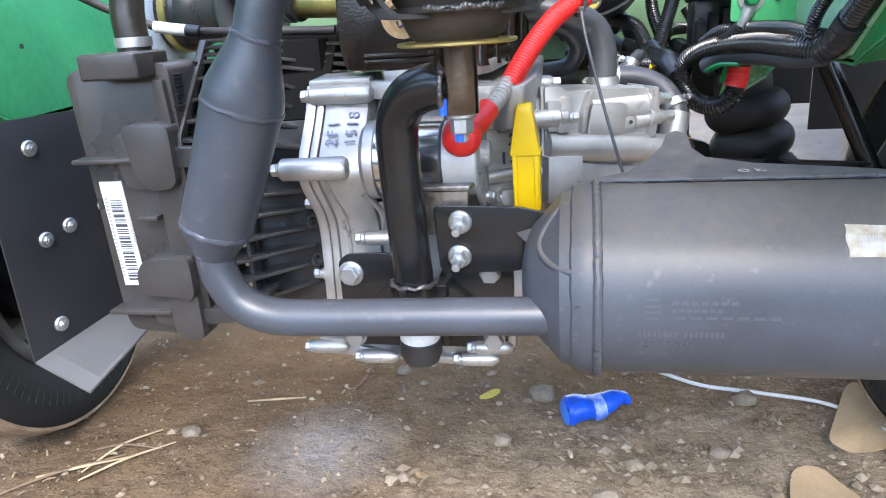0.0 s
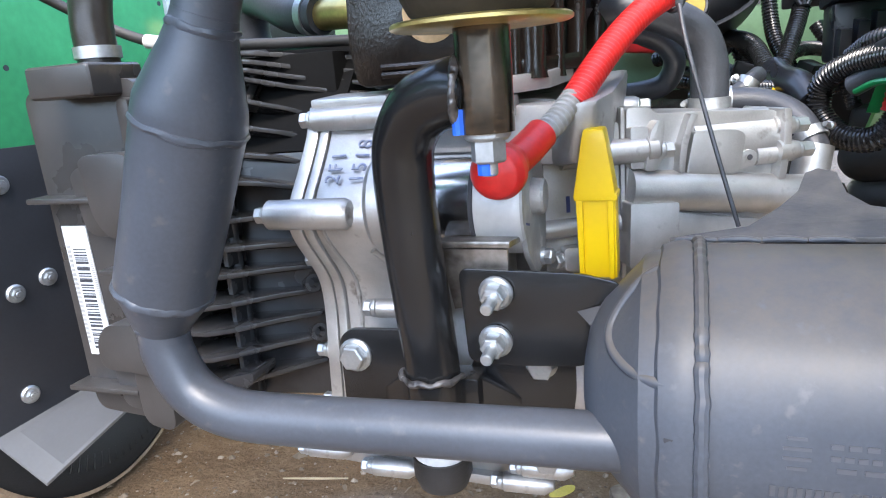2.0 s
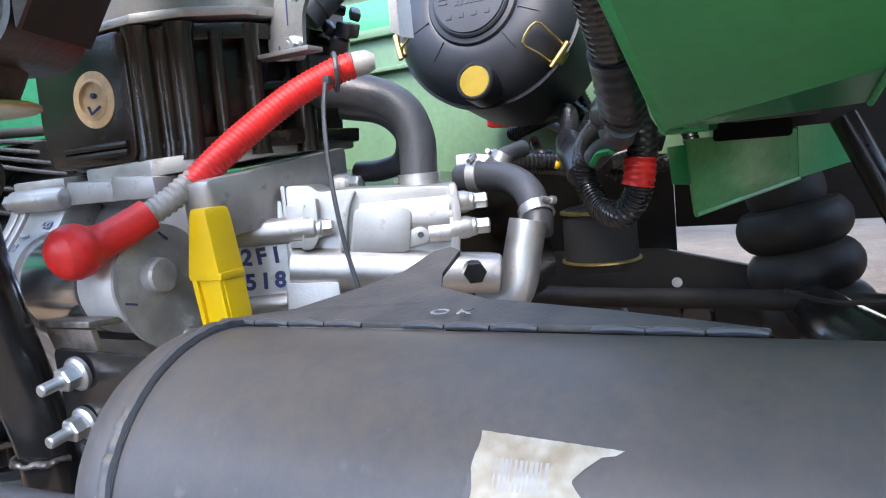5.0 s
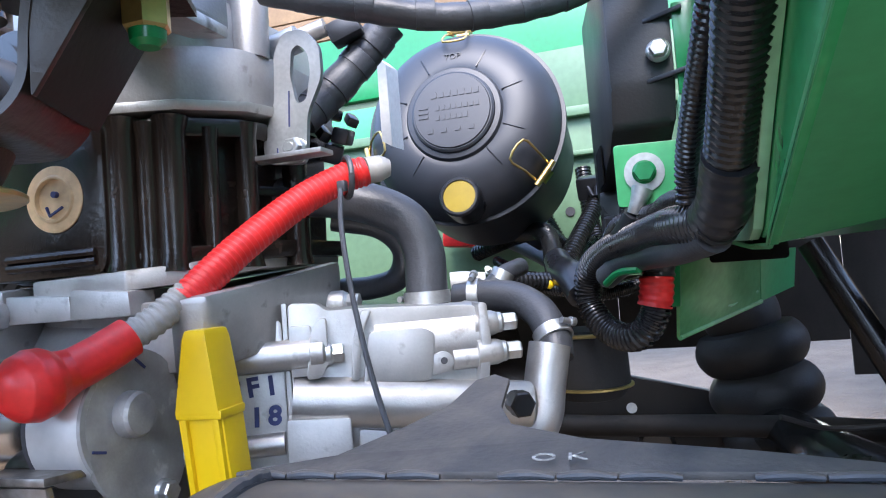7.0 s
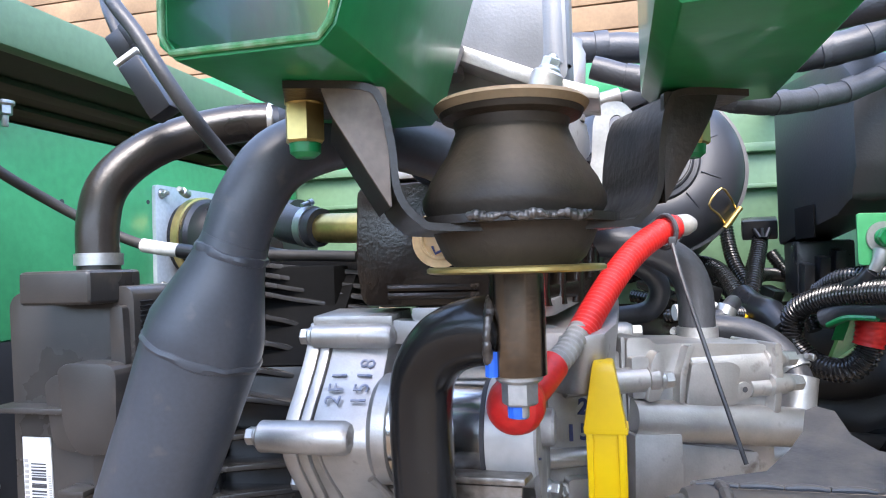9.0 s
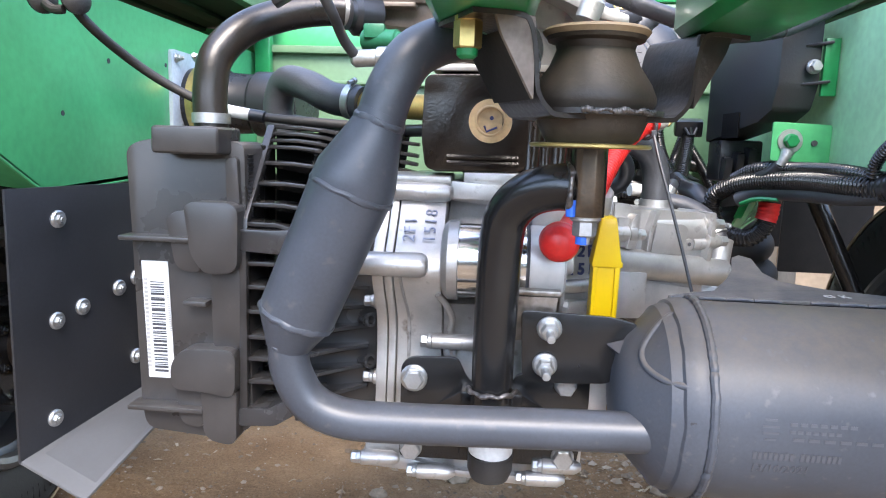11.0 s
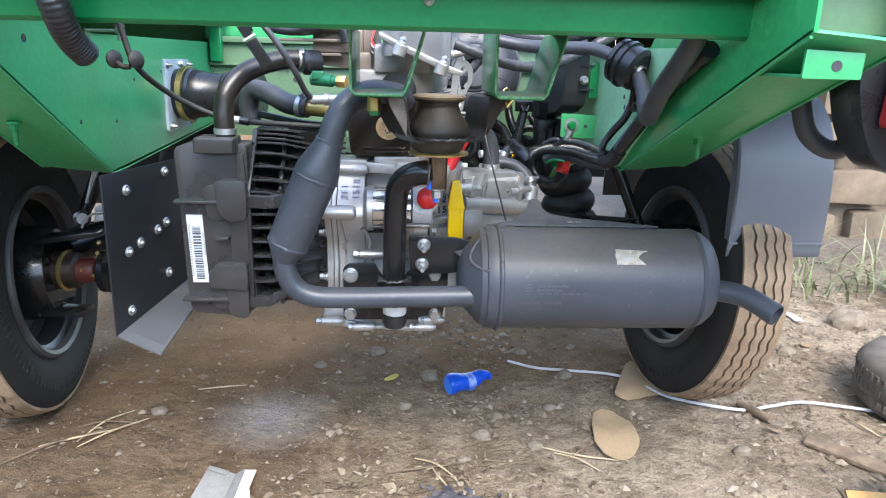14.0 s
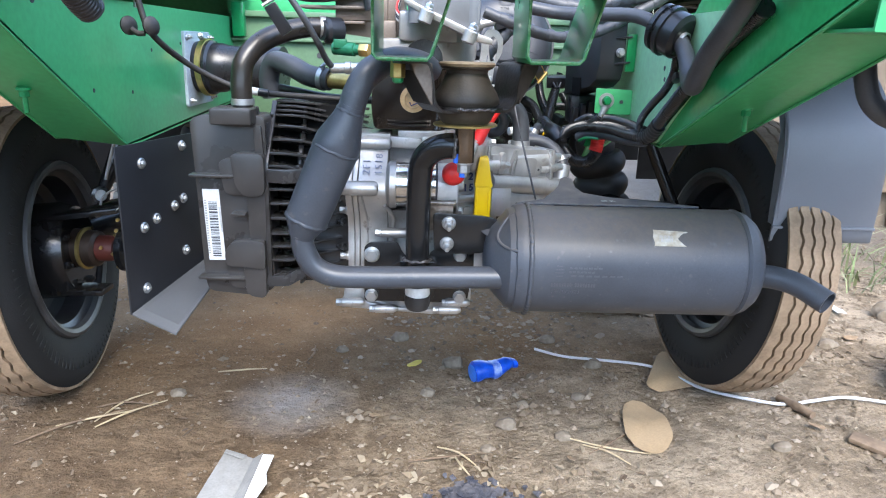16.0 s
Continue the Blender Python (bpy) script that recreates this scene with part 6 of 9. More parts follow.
slab(bm, xz([(0.008, 0.748), (0.032, 0.736), (0.108, 0.703), (0.126, 0.697), (0.126, 0.690), (0.104, 0.694), (0.030, 0.727), (0.008, 0.740)], 0.700), (0, 0.05, 0), 0.0015)
casting("cover_flange", bm)
for x, z in ((0.034, 0.7285), (0.092, 0.7045)):
    bm = B()
    lathe(bm, (x, 0.696, z - 0.014), (0.35, 0, 1), [(0, 0.006), (0.002, 0.0092), (0.016, 0.0096), (0.0175, 0.0085)], 24)
    casting("cover_boss", bm)
    bolt(engine, (x + 0.006, 0.696, z + 0.003), (0.35, 0, 1), 0.010, 0.013, 0.006, 0.004, ZINC)
for x, y, r in ((0.07, 0.80, 0.014), (0.10, 0.81, 0.013)):
    bm = B()
    lathe(bm, (x, y, 0.70), (0.05, 0, 1), [(0, r), (0.05, r), (0.055, r * 0.8), (0.06, r * 0.8)], 24)
    casting("plug_tower", bm, m=ALU_DULL)
bm = B()
slab(bm, xz([tuple(p) for p in rounded([(-0.085, 0.755), (-0.085, 0.70), (-0.04, 0.695), (0.006, 0.70), (0.006, 0.755)], 0.005)], 0.78), (0, 0.08, 0), 0.004)
INTAKE = mat("brown_grey_casting", (0.19, 0.155, 0.13), 0.45, 0.4, var=0.2, scale=20, bump=0.15, bscale=500)
casting("intake_block", bm, m=INTAKE)
bm = B()
for z in (0.715, 0.735, 0.75):
    box(bm, (-0.095, 0.79, z), (0.09, 0.05, 0.004), bev=0.001)
casting("intake_ribs", bm, m=INTAKE)
# oval exhaust port flange behind the hanger
bm = B()
lathe(bm, (0.035, 0.700, 0.668), (-0.1, -1, 0.1), [(0, 0.026), (0.006, 0.026), (0.006, 0.018), (0.012, 0.018)], 36)
casting("exhaust_flange", bm, m=BLACKSTEEL)

# lifting eye
eye = thing("lifting_eye", (0.128, 0.806, 0.628), "zinc plated steel engine lifting eye with long slot", "lifting eye")
bm = B()
prof = [(0.108, 0.632), (0.135, 0.629), (0.137, 0.642), (0.139, 0.66), (0.150, 0.68), (0.150, 0.70), (0.140, 0.712), (0.126, 0.712), (0.119, 0.70), (0.117, 0.67), (0.107, 0.645)]
slot = [(0.132, 0.666), (0.139, 0.668), (0.143, 0.685), (0.142, 0.697), (0.136, 0.703), (0.131, 0.700), (0.129, 0.685)]
outer = rounded(prof, 0.005)
hole = rounded(slot, 0.004)
vo = [bm.verts.new((p.x, 0.812, p.y)) for p in outer]
vh = [bm.verts.new((p.x, 0.812, p.y)) for p in hole]
es = [bm.edges.new((vs[i], vs[(i + 1) % len(vs)])) for vs in (vo, vh) for i in range(len(vs))]
bmesh.ops.triangle_fill(bm, edges=es, use_beauty=True)
for f in list(bm.faces):
    c = f.calc_center_median()
    inside = False
    k = len(hole) - 1
    for i in range(len(hole)):
        a, b2 = hole[i], hole[k]
        if (a.y > c.z) != (b2.y > c.z) and c.x < (b2.x - a.x) * (c.z - a.y) / (b2.y - a.y) + a.x:
            inside = not inside
        k = i
    if inside:
        bm.faces.remove(f)
r = bmesh.ops.extrude_face_region(bm, geom=bm.faces[:])
bmesh.ops.translate(bm, verts=[v for v in r["geom"] if isinstance(v, bmesh.types.BMVert)], vec=(0, -0.004, 0))
part("eye_plate", bm, ZINC, eye)
bm = B()
slab(bm, [(0.106, 0.807, 0.6315), (0.158, 0.80, 0.6300), (0.158, 0.784, 0.6300), (0.106, 0.792, 0.6315)], (0, 0, 0.003), 0.0006)
part("eye_foot", bm, ZINC, eye)
bolt(eye, (0.130, 0.807, 0.639), (0, -1, 0), 0.010, 0.0135, 0.006, 0.003, ZINC)
for x, z, h, r in ((0.127, 0.664, 0.022, 4), (0.117, 0.638, 0.006, 0)):
    bm = B()
    box(bm, (x, 0.8075, z), (0.0008, 0.0006, h), (0, r, 0))
    part("marker_dash", bm, BLUEMARK, eye)

# battery cable with red boot and sleeve
cable = thing("battery_cable", (0.075, 0.66, 0.52), "red sleeved battery cable with moulded red rubber boot", "battery cable")
bm = B()
tube(bm, [(0.0755, 0.6455, 0.5215), (0.0758, 0.6475, 0.5217), (0.0765, 0.652, 0.522), (0.0780, 0.658, 0.5225), (0.0795, 0.664, 0.5235), (0.0812, 0.6695, 0.5247), (0.0835, 0.675, 0.5268)], [0.002, 0.0085, 0.0138, 0.0158, 0.0150, 0.0118, 0.0098], 28, 6)
tube(bm, [(0.0815, 0.670, 0.5245), (0.088, 0.684, 0.5305), (0.0945, 0.698, 0.538)], [0.0100, 0.0098, 0.0096], 24, 6)
part("rubber_boot", bm, RED, cable, "moulded red rubber boot")
bm = B()
ribbed(bm, [(0.094, 0.694, 0.5365), (0.102, 0.707, 0.5445), (0.110, 0.722, 0.556)], 0.0076, 0.004, 0.1, 18)
part("grey_tape_wrap", bm, GREYTAPE, cable, "grey tape over conduit")
bm = B()
ribbed(bm, [(0.109, 0.720, 0.552), (0.119, 0.738, 0.569), (0.131, 0.760, 0.587), (0.146, 0.782, 0.604), (0.163, 0.801, 0.616), (0.174, 0.809, 0.620)], 0.0090, 0.0033, 0.07, 22)
part("red_conduit", bm, RED, cable, "red corrugated sleeve")
bm = B()
tube(bm, [(0.174, 0.809, 0.620), (0.181, 0.814, 0.621), (0.186, 0.817, 0.621)], [0.0080, 0.0078, 0.005], 18)
part("grey_end", bm, GREYTAPE, cable)

# cable tie with long tail
tie = thing("cable_tie", (0.167, 0.78, 0.60), "long grey plastic cable tie hanging from the cable", "cable tie")
bm = B()
c = [Vector((0.1655 + 0.0115 * math.cos(a) * 0.6, 0.800 + 0.0115 * math.cos(a) * -0.75, 0.616 + 0.0115 * math.sin(a))) for a in np.linspace(0, 2 * math.pi, 21)]
rings(bm, c, [0.0018] * 21, 8)
part("tie_loop", bm, HOSE, tie)
bm = B()
box(bm, (0.1690, 0.785, 0.609), (0.005, 0.005, 0.006), bev=0.001)
part("tie_lock", bm, HOSE, tie)
bm = B()
tube(bm, [(0.169, 0.782, 0.607), (0.173, 0.771, 0.585), (0.182, 0.758, 0.55), (0.193, 0.749, 0.51), (0.204, 0.746, 0.472)], 0.0015, 8)
part("tie_tail", bm, HOSE, tie)

# yellow filler plug
plug = thing("filler_plug", (0.123, 0.718, 0.45), "bright yellow plastic oil filler plug with wedge grip", "filler plug")
bm = B()
v = []
for z, w, t, cy in ((0.4985, 0.0125, 0.0105, 0.716), (0.534, 0.0068, 0.0100, 0.717), (0.5385, 0.0058, 0.0090, 0.717)):
    v.append([bm.verts.new((0.1225 + sx * w, cy + sy * t, z)) for sx, sy in ((-1, -1), (1, -1), (1, 1), (-1, 1))])
for a, b2 in zip(v, v[1:]):
    for k in range(4):
        bm.faces.new((a[k], a[(k + 1) % 4], b2[(k + 1) % 4], b2[k]))
bm.faces.new(v[0][::-1])
bm.faces.new(v[-1])
bmesh.ops.bevel(bm, geom=bm.edges[:], offset=0.0016, segments=2, affect='EDGES', profile=0.6)
part("wedge_grip", bm, YELLOW, plug)
bm = B()
slab(bm, [(0.1115, 0.709, 0.497), (0.1345, 0.709, 0.497), (0.1345, 0.715, 0.447), (0.1115, 0.715, 0.447)], (0, 0.017, 0), 0.0012)
slab(bm, [(0.110, 0.706, 0.501), (0.136, 0.706, 0.501), (0.1355, 0.706, 0.4965), (0.1105, 0.706, 0.4965)], (0, 0.020, 0), 0.0012)
part("stem", bm, YELLOW, plug)
for x in (0.1135, 0.1315):
    bm = B()
    slab(bm, [(x - 0.002, 0.7065, 0.497), (x + 0.002, 0.7065, 0.497), (x + 0.0015, 0.7125, 0.447), (x - 0.0015, 0.7125, 0.447)], (0, 0.004, 0), 0.0008)
    part("stem_rib", bm, YELLOW, plug)

# ---- coolant hoses on the pump ----
def hose(name, pts, r, label, clips=(), seg=22, m=None, group="coolant hoses"):
    e = thing(name, pts[0], label, "hose", group)
    bm = B()
    tube(bm, pts, r, seg)
    part("hose_body", bm, m or HOSE, e)
    for p, d in clips:
        bm = B()
        d = Vector(d).normalized()
        lathe(bm, Vector(p) - d * 0.004, d, [(0, r), (0.0002, r + 0.0016), (0.008, r + 0.0016), (0.0082, r)], 28, False)
        c = part("hose_clip", bm, ZINC, e, "steel hose clip")
        bm = B()
        side = d.cross(Vector((0.2, 0.9, 0.3))).normalized()
        q = Vector(p) + side * (r + 0.004)
        lathe(bm, q - d.cross(side) * 0.006, d.cross(side), [(0, 0.003), (0.004, 0.003), (0.004, 0.002), (0.012, 0.002)], 12)
        part("clip_screw", bm, ZINC, c)
    return e


hose("water_hose", [(0.190, 0.853, 0.526), (0.190, 0.855, 0.548), (0.189, 0.857, 0.572), (0.180, 0.855, 0.592), (0.158, 0.848, 0.605), (0.13, 0.842, 0.612), (0.095, 0.84, 0.615)], 0.0135, "thick black coolant hose with printed line and steel clip", (((0.190, 0.854, 0.541), (0, 0, 1)),))
hose("water_hose", [(0.190, 0.92, 0.536), (0.212, 0.919, 0.537), (0.235, 0.914, 0.534), (0.254, 0.902, 0.523), (0.264, 0.888, 0.505), (0.265, 0.882, 0.495)], 0.0115, "curved black bypass hose with two steel clips", (((0.205, 0.9195, 0.537), (1, 0, 0)), ((0.263, 0.890, 0.509), (0.4, -0.5, -0.8))))
hose("heater_hose", [(0.12, 0.87, 0.60), (0.15, 0.88, 0.592), (0.165, 0.885, 0.575), (0.158, 0.89, 0.556), (0.135, 0.895, 0.55), (0.11, 0.90, 0.55)], 0.0085, "thin black heater hose looping behind the cylinder")
# hose tee behind the pump
hose("breather_hose", [(0.205, 0.93, 0.535), (0.222, 0.935, 0.55), (0.232, 0.96, 0.556)], 0.007, "short black breather hose", (((0.222, 0.935, 0.55), (0.4, 0.2, 0.7)),))

# ---- air filter ----
filt = thing("air_filter", (0.176, 1.1, 0.61), "round black plastic air filter housing with wire clips", "air filter")
fx, fy, fz = 0.172, 1.018, 0.699
axis = Vector((0.02, -1, 0.20)).normalized()
bm = B()
lathe(bm, (fx, fy, fz), -axis, [(0.0, 0.0), (0.0, 0.036), (0.0015, 0.038), (0.0035, 0.0385), (0.004, 0.043), (0.007, 0.045), (0.006, 0.050), (0.010, 0.070), (0.020, 0.083), (0.034, 0.0905), (0.040, 0.092), (0.0402, 0.0955), (0.048, 0.0955), (0.0482, 0.092), (0.15, 0.090), (0.15, 0.0)], 64)
FILTERBLK = mat("blue_black_moulding", (0.027, 0.030, 0.037), 0.43, var=0.12, scale=20, bump=0.05, bscale=700, grain=0.12)
part("housing", bm, FILTERBLK, filt)
bm = B()
lathe(bm, Vector((fx, fy, fz)) + axis * 0.0, axis, [(0.0, 0.0352), (0.0015, 0.0345), (0.0018, 0.0)], 56)
disc = part("raised_disc", bm, FILTERBLK, filt)
side = Vector((0, 0, 1)).cross(axis).normalized()
upv = axis.cross(side)


def on_cap(u, w, out=0.002):
    """A place on the filter's face: u to the right, w up."""
    return Vector((fx, fy, fz)) + side * u + upv * w + axis * out


# radial moulding lines
for k, a in enumerate((20, 62, 118, 160, 200, 232, 308, 340)):
    bm = B()
    u = Vector((math.cos(radians(a)), math.sin(radians(a))))
    pts = []
    for r, o in ((0.047, -0.0052), (0.056, -0.0072), (0.066, -0.0095), (0.074, -0.0158), (0.079, -0.0205)):
        pts.append(on_cap(u.x * r, u.y * r, o))
    tube(bm, pts, 0.0007, 6, 2)
    part("moulding_line", bm, PLASTIC_BLK, filt)
rotm = Matrix((side, upv, axis)).transposed().to_4x4()


bars = [(-0.016 + k * 0.0065, 0.016, 0.0048, 0.0055) for k in range(7)] + [(-0.02 + k * 0.0125, -0.018, 0.005, 0.004) for k in range(4)] + [(-0.026, -0.004 + k * 0.0045, 0.009, 0.0022) for k in range(3)]
bars += [(-0.013 + k * 0.0052, 0.0035, 0.0036, 0.0045) for k in range(8)] + [(-0.013 + k * 0.0052, -0.006, 0.0036, 0.0045) for k in range(6)]
for u, w, a, b2 in bars:
    bm = B()
    bmesh.ops.create_cube(bm, size=1, matrix=Matrix.Translation(on_cap(u, w, 0.0018)) @ rotm @ Matrix.Diagonal((a, b2, 0.001, 1)))
    part("moulded_bar", bm, FILTERBLK, disc)
text_part("moulded_text", "TOP", 0.008, Matrix.Translation(on_cap(0.0, 0.056, -0.0068)) @ rotm, PLASTIC, filt, 0.0006)
# dust valve with yellow disc
bm = B()
c0 = on_cap(0.004, -0.080, -0.026)
lathe(bm, c0, axis, [(0, 0.018), (0.026, 0.018), (0.028, 0.0165), (0.028, 0.0145), (0.024, 0.0145)], 32)
dv = part("dust_valve", bm, PLASTIC_BLK, filt)
bm = B()
lathe(bm, c0 + axis * 0.024, axis, [(0, 0.0145), (0.003, 0.0143), (0.0032, 0.0)], 28)
part("valve_disc", bm, mat("dusty_yellow_rubber", (0.36, 0.245, 0.01), 0.5, var=0.1, scale=40, grain=0.15), dv, "yellow rubber disc")
# wire clips
for a, turn in ((-38, 0), (195, 1), (88, 2)):
    u = Vector((math.cos(radians(a)), math.sin(radians(a))))
    t = Vector((-u.y, u.x))
    bm = B()
    loop = [(0.094, -0.009, -0.036), (0.083, -0.010, -0.014), (0.070, -0.010, -0.003), (0.070, 0.010, -0.003), (0.083, 0.010, -0.014), (0.094, 0.009, -0.036)]
    tube(bm, [on_cap(u.x * r + t.x * s, u.y * r + t.y * s, o) for r, s, o in loop], 0.0011, 8, 3)
    cl = part("wire_clip", bm, BRASS, filt, "brass coloured wire clip")
    bm = B()
    tube(bm, [on_cap(u.x * 0.0945 + t.x * s, u.y * 0.0945 + t.y * s, -0.030) for s in (-0.013, 0.013)], 0.0028, 10, 1)
    tube(bm, [on_cap(u.x * 0.094 + t.x * s, u.y * 0.094 + t.y * s, -0.04) for s in (-0.006, 0.006)], 0.0038, 10, 1)
    part("clip_hinge", bm, BRASS, cl)

# ---- black electrics cover ----
BOXBLK = mat("satin_grey_black_plastic", (0.024, 0.0255, 0.028), 0.4, var=0.12, scale=16, bump=0.15, bscale=500)
ebox = thing("fuse_box_cover", (0.33, 1.0, 0.60), "black moulded plastic electrics cover on a green tab", "fuse box")
bm = B()
slab(bm, [(0.288, 1.045, 0.606), (0.308, 0.925, 0.628), (0.312, 0.900, 0.640), (0.314, 0.892, 0.665), (0.314, 0.892, 0.735), (0.310, 0.915, 0.758), (0.288, 1.045, 0.762)], (0.042, 0, 0), 0.005)
part("cover", bm, BOXBLK, ebox)
bm = B()
box(bm, (0.3635, 0.891, 0.684), (0.015, 0.006, 0.058), bev=0.001)
part("mounting_tab", bm, GREEN, ebox, "green painted tab")
# opening drawn as a black slab in place of its shade
bm = B()
slab(bm, [(0.2948, 0.998, 0.640), (0.3012, 0.960, 0.641), (0.3012, 0.960, 0.612), (0.2948, 0.998, 0.611)], (-0.0012, 0, 0), 0.0004)
part("cover_opening", bm, VOID, ebox)
for z in (0.703, 0.664):
    bm = B()
    slab(bm, [(0.330, 0.895, z), (0.362, 0.883, z + 0.004), (0.362, 0.899, z + 0.004), (0.330, 0.905, z)], (0, 0, 0.003), 0.0006)
    part("cover_rib", bm, PLASTIC_BLK, ebox)
bolt(ebox, (0.346, 0.887, 0.684), (0, -1, 0), 0.010, 0.015, 0.007, 0.0, ZINC)
bm = B()
box(bm, (0.318, 1.02, 0.585), (0.05, 0.05, 0.05), bev=0.004)
for k in range(3):
    box(bm, (0.300 + k * 0.013, 0.990, 0.575 + k * 0.006), (0.009, 0.014, 0.028), (10, 0, 8), 0.001)
part("relay_base", bm, PLASTIC_BLK, ebox)

# ring-terminal plate on the inner panel
gp = thing("ground_plate", (0.332, 0.89, 0.59), "green painted earth tab with bolted ring terminal", "earth tab")
bm = B()
slab(bm, xz([tuple(p) for p in rounded([(0.3125, 0.628), (0.372, 0.626), (0.372, 0.586), (0.3125, 0.588)], 0.003)], 0.889), (0, 0.003, 0), 0.0005)
part("tab", bm, GREEN_MID, gp)
bm = B()
lathe(bm, (0.3305, 0.889, 0.6085), (0, -1, 0), [(0, 0.0125), (0.002, 0.0125), (0.0022, 0.007)], 28)
tube(bm, [(0.3285, 0.886, 0.598), (0.325, 0.885, 0.590), (0.322, 0.886, 0.583)], [0.007, 0.005, 0.0045], 12)
part("ring_terminal", bm, ZINC, gp)
bolt(gp, (0.3305, 0.8868, 0.6085), (0, -1, 0), 0.012, 0.015, 0.006, 0.0, GREEN)
bm = B()
cyl(bm, (0.355, 0.8895, 0.607), (0.355, 0.887, 0.607), 0.003, seg=14)
part("tab_hole", bm, INK, gp)

# ---- wiring harness ----
harness = thing("wiring_harness", (0.36, 0.85, 0.55), "black corrugated wiring harness with red tape band", "wiring harness")


def conduit(pts, r, pitch=0.004, deep=0.14, name="conduit", m=None, label=""):
    bm = B()
    ribbed(bm, pts, r, pitch, deep)
    return part(name, bm, m or CONDUIT, harness, label)


CONDUIT = mat("glossy_black_conduit", (0.016, 0.016, 0.017), 0.2, var=0.15, scale=40)
# main trunk hanging from the crossmember to the loop
conduit([(0.366, 0.44, 0.73), (0.366, 0.527, 0.695), (0.366, 0.611, 0.651), (0.365, 0.686, 0.608), (0.361, 0.742, 0.569)], 0.0100, 0.0038, 0.09, "trunk")
bm = B()
ribbed(bm, [(0.364, 0.712, 0.590), (0.361, 0.738, 0.572), (0.354, 0.765, 0.566)], 0.0114, 0.007, 0.05, 16)
part("tape_joint", bm, PLASTIC_BLK, harness)
conduit([(0.362, 0.666, 0.684), (0.362, 0.671, 0.660), (0.359, 0.688, 0.638), (0.354, 0.724, 0.615), (0.350, 0.750, 0.594), (0.349, 0.757, 0.576)], 0.0056, 0.003)
bm = B()
box(bm, (0.366, 0.668, 0.655), (0.012, 0.024, 0.009), (-20, 0, 0), 0.002)
part("conduit_clip", bm, PLASTIC_BLK, harness)
# U-shaped loop
conduit([(0.360, 0.745, 0.567), (0.345, 0.78, 0.568), (0.330, 0.86, 0.568), (0.303, 0.925, 0.562), (0.284, 0.960, 0.548), (0.281, 0.968, 0.523), (0.295, 0.955, 0.503), (0.315, 0.935, 0.500), (0.328, 0.928, 0.515), (0.331, 0.928, 0.535), (0.333, 0.93, 0.56)], 0.0105, 0.0038)
bm = B()
ribbed(bm, [(0.3285, 0.9275, 0.521), (0.3305, 0.9275, 0.53), (0.3315, 0.928, 0.541)], 0.0118, 0.0045, 0.06)
part("red_tape_band", bm, RED, harness, "red tape band")
bm = B()
ribbed(bm, [(0.333, 0.929, 0.541), (0.334, 0.93, 0.56), (0.336, 0.935, 0.58)], 0.0112, 0.005, 0.06)
part("black_tape_wrap", bm, PLASTIC_BLK, harness)
conduit([(0.358, 0.75, 0.575), (0.345, 0.80, 0.58), (0.335, 0.872, 0.58), (0.312, 0.92, 0.578), (0.30, 0.955, 0.565)], 0.0075)
# plain taped branch with a green stripe
bm = B()
tube(bm, [(0.358, 0.75, 0.562), (0.345, 0.79, 0.558), (0.332, 0.865, 0.556), (0.312, 0.912, 0.552), (0.298, 0.93, 0.543)], 0.0085, 16)
part("taped_branch", bm, HOSE, harness)
bm = B()
tube(bm, [(0.322, 0.882, 0.5475), (0.308, 0.905, 0.546), (0.298, 0.922, 0.539)], 0.0025, 8)
part("green_wire", bm, GREEN, harness)
bm = B()
tube(bm, [(0.322, 0.886, 0.583), (0.316, 0.895, 0.573), (0.309, 0.915, 0.565), (0.30, 0.945, 0.556)], [0.0065, 0.0075, 0.009, 0.0095], 14)
part("ring_branch", bm, PLASTIC_BLK, harness)
# branches in to the bulkhead
conduit([(0.284, 1.108, 0.618), (0.278, 1.09, 0.60), (0.268, 1.06, 0.578), (0.258, 1.03, 0.555), (0.25, 1.012, 0.540)], 0.0085)
conduit([(0.281, 0.965, 0.535), (0.262, 0.995, 0.535), (0.24, 1.015, 0.537), (0.21, 1.03, 0.538), (0.18, 1.05, 0.537)], 0.0075)
conduit([(0.25, 1.01, 0.541), (0.225, 0.985, 0.545), (0.20, 0.965, 0.55)], 0.008)
conduit([(0.25, 1.02, 0.55), (0.235, 1.09, 0.585), (0.20, 1.15, 0.59), (0.14, 1.18, 0.575)], 0.009)
conduit([(0.26, 1.03, 0.555), (0.272, 1.09, 0.57), (0.30, 1.17, 0.575), (0.34, 1.22, 0.57)], 0.008)
conduit([(0.22, 1.05, 0.545), (0.19, 1.12, 0.555), (0.16, 1.2, 0.565)], 0.006, 0.003)
conduit([(0.206, 1.16, 0.612), (0.249, 1.17, 0.566), (0.281, 1.15, 0.527)], 0.0075)
conduit([(0.262, 1.22, 0.66), (0.269, 1.20, 0.594), (0.285, 1.15, 0.546), (0.27, 1.08, 0.535)], 0.009)
conduit([(0.15, 1.22, 0.55), (0.22, 1.18, 0.538), (0.272, 1.17, 0.522), (0.335, 1.18, 0.533)], 0.0085)
conduit([(0.306, 1.20, 0.64), (0.286, 1.19, 0.576), (0.268, 1.12, 0.538)], 0.007)
conduit([(0.205, 1.20, 0.64), (0.233, 1.20, 0.577), (0.262, 1.19, 0.515)], 0.0085)
conduit([(0.312, 1.20, 0.60), (0.335, 1.18, 0.556), (0.347, 1.16, 0.51)], 0.008)
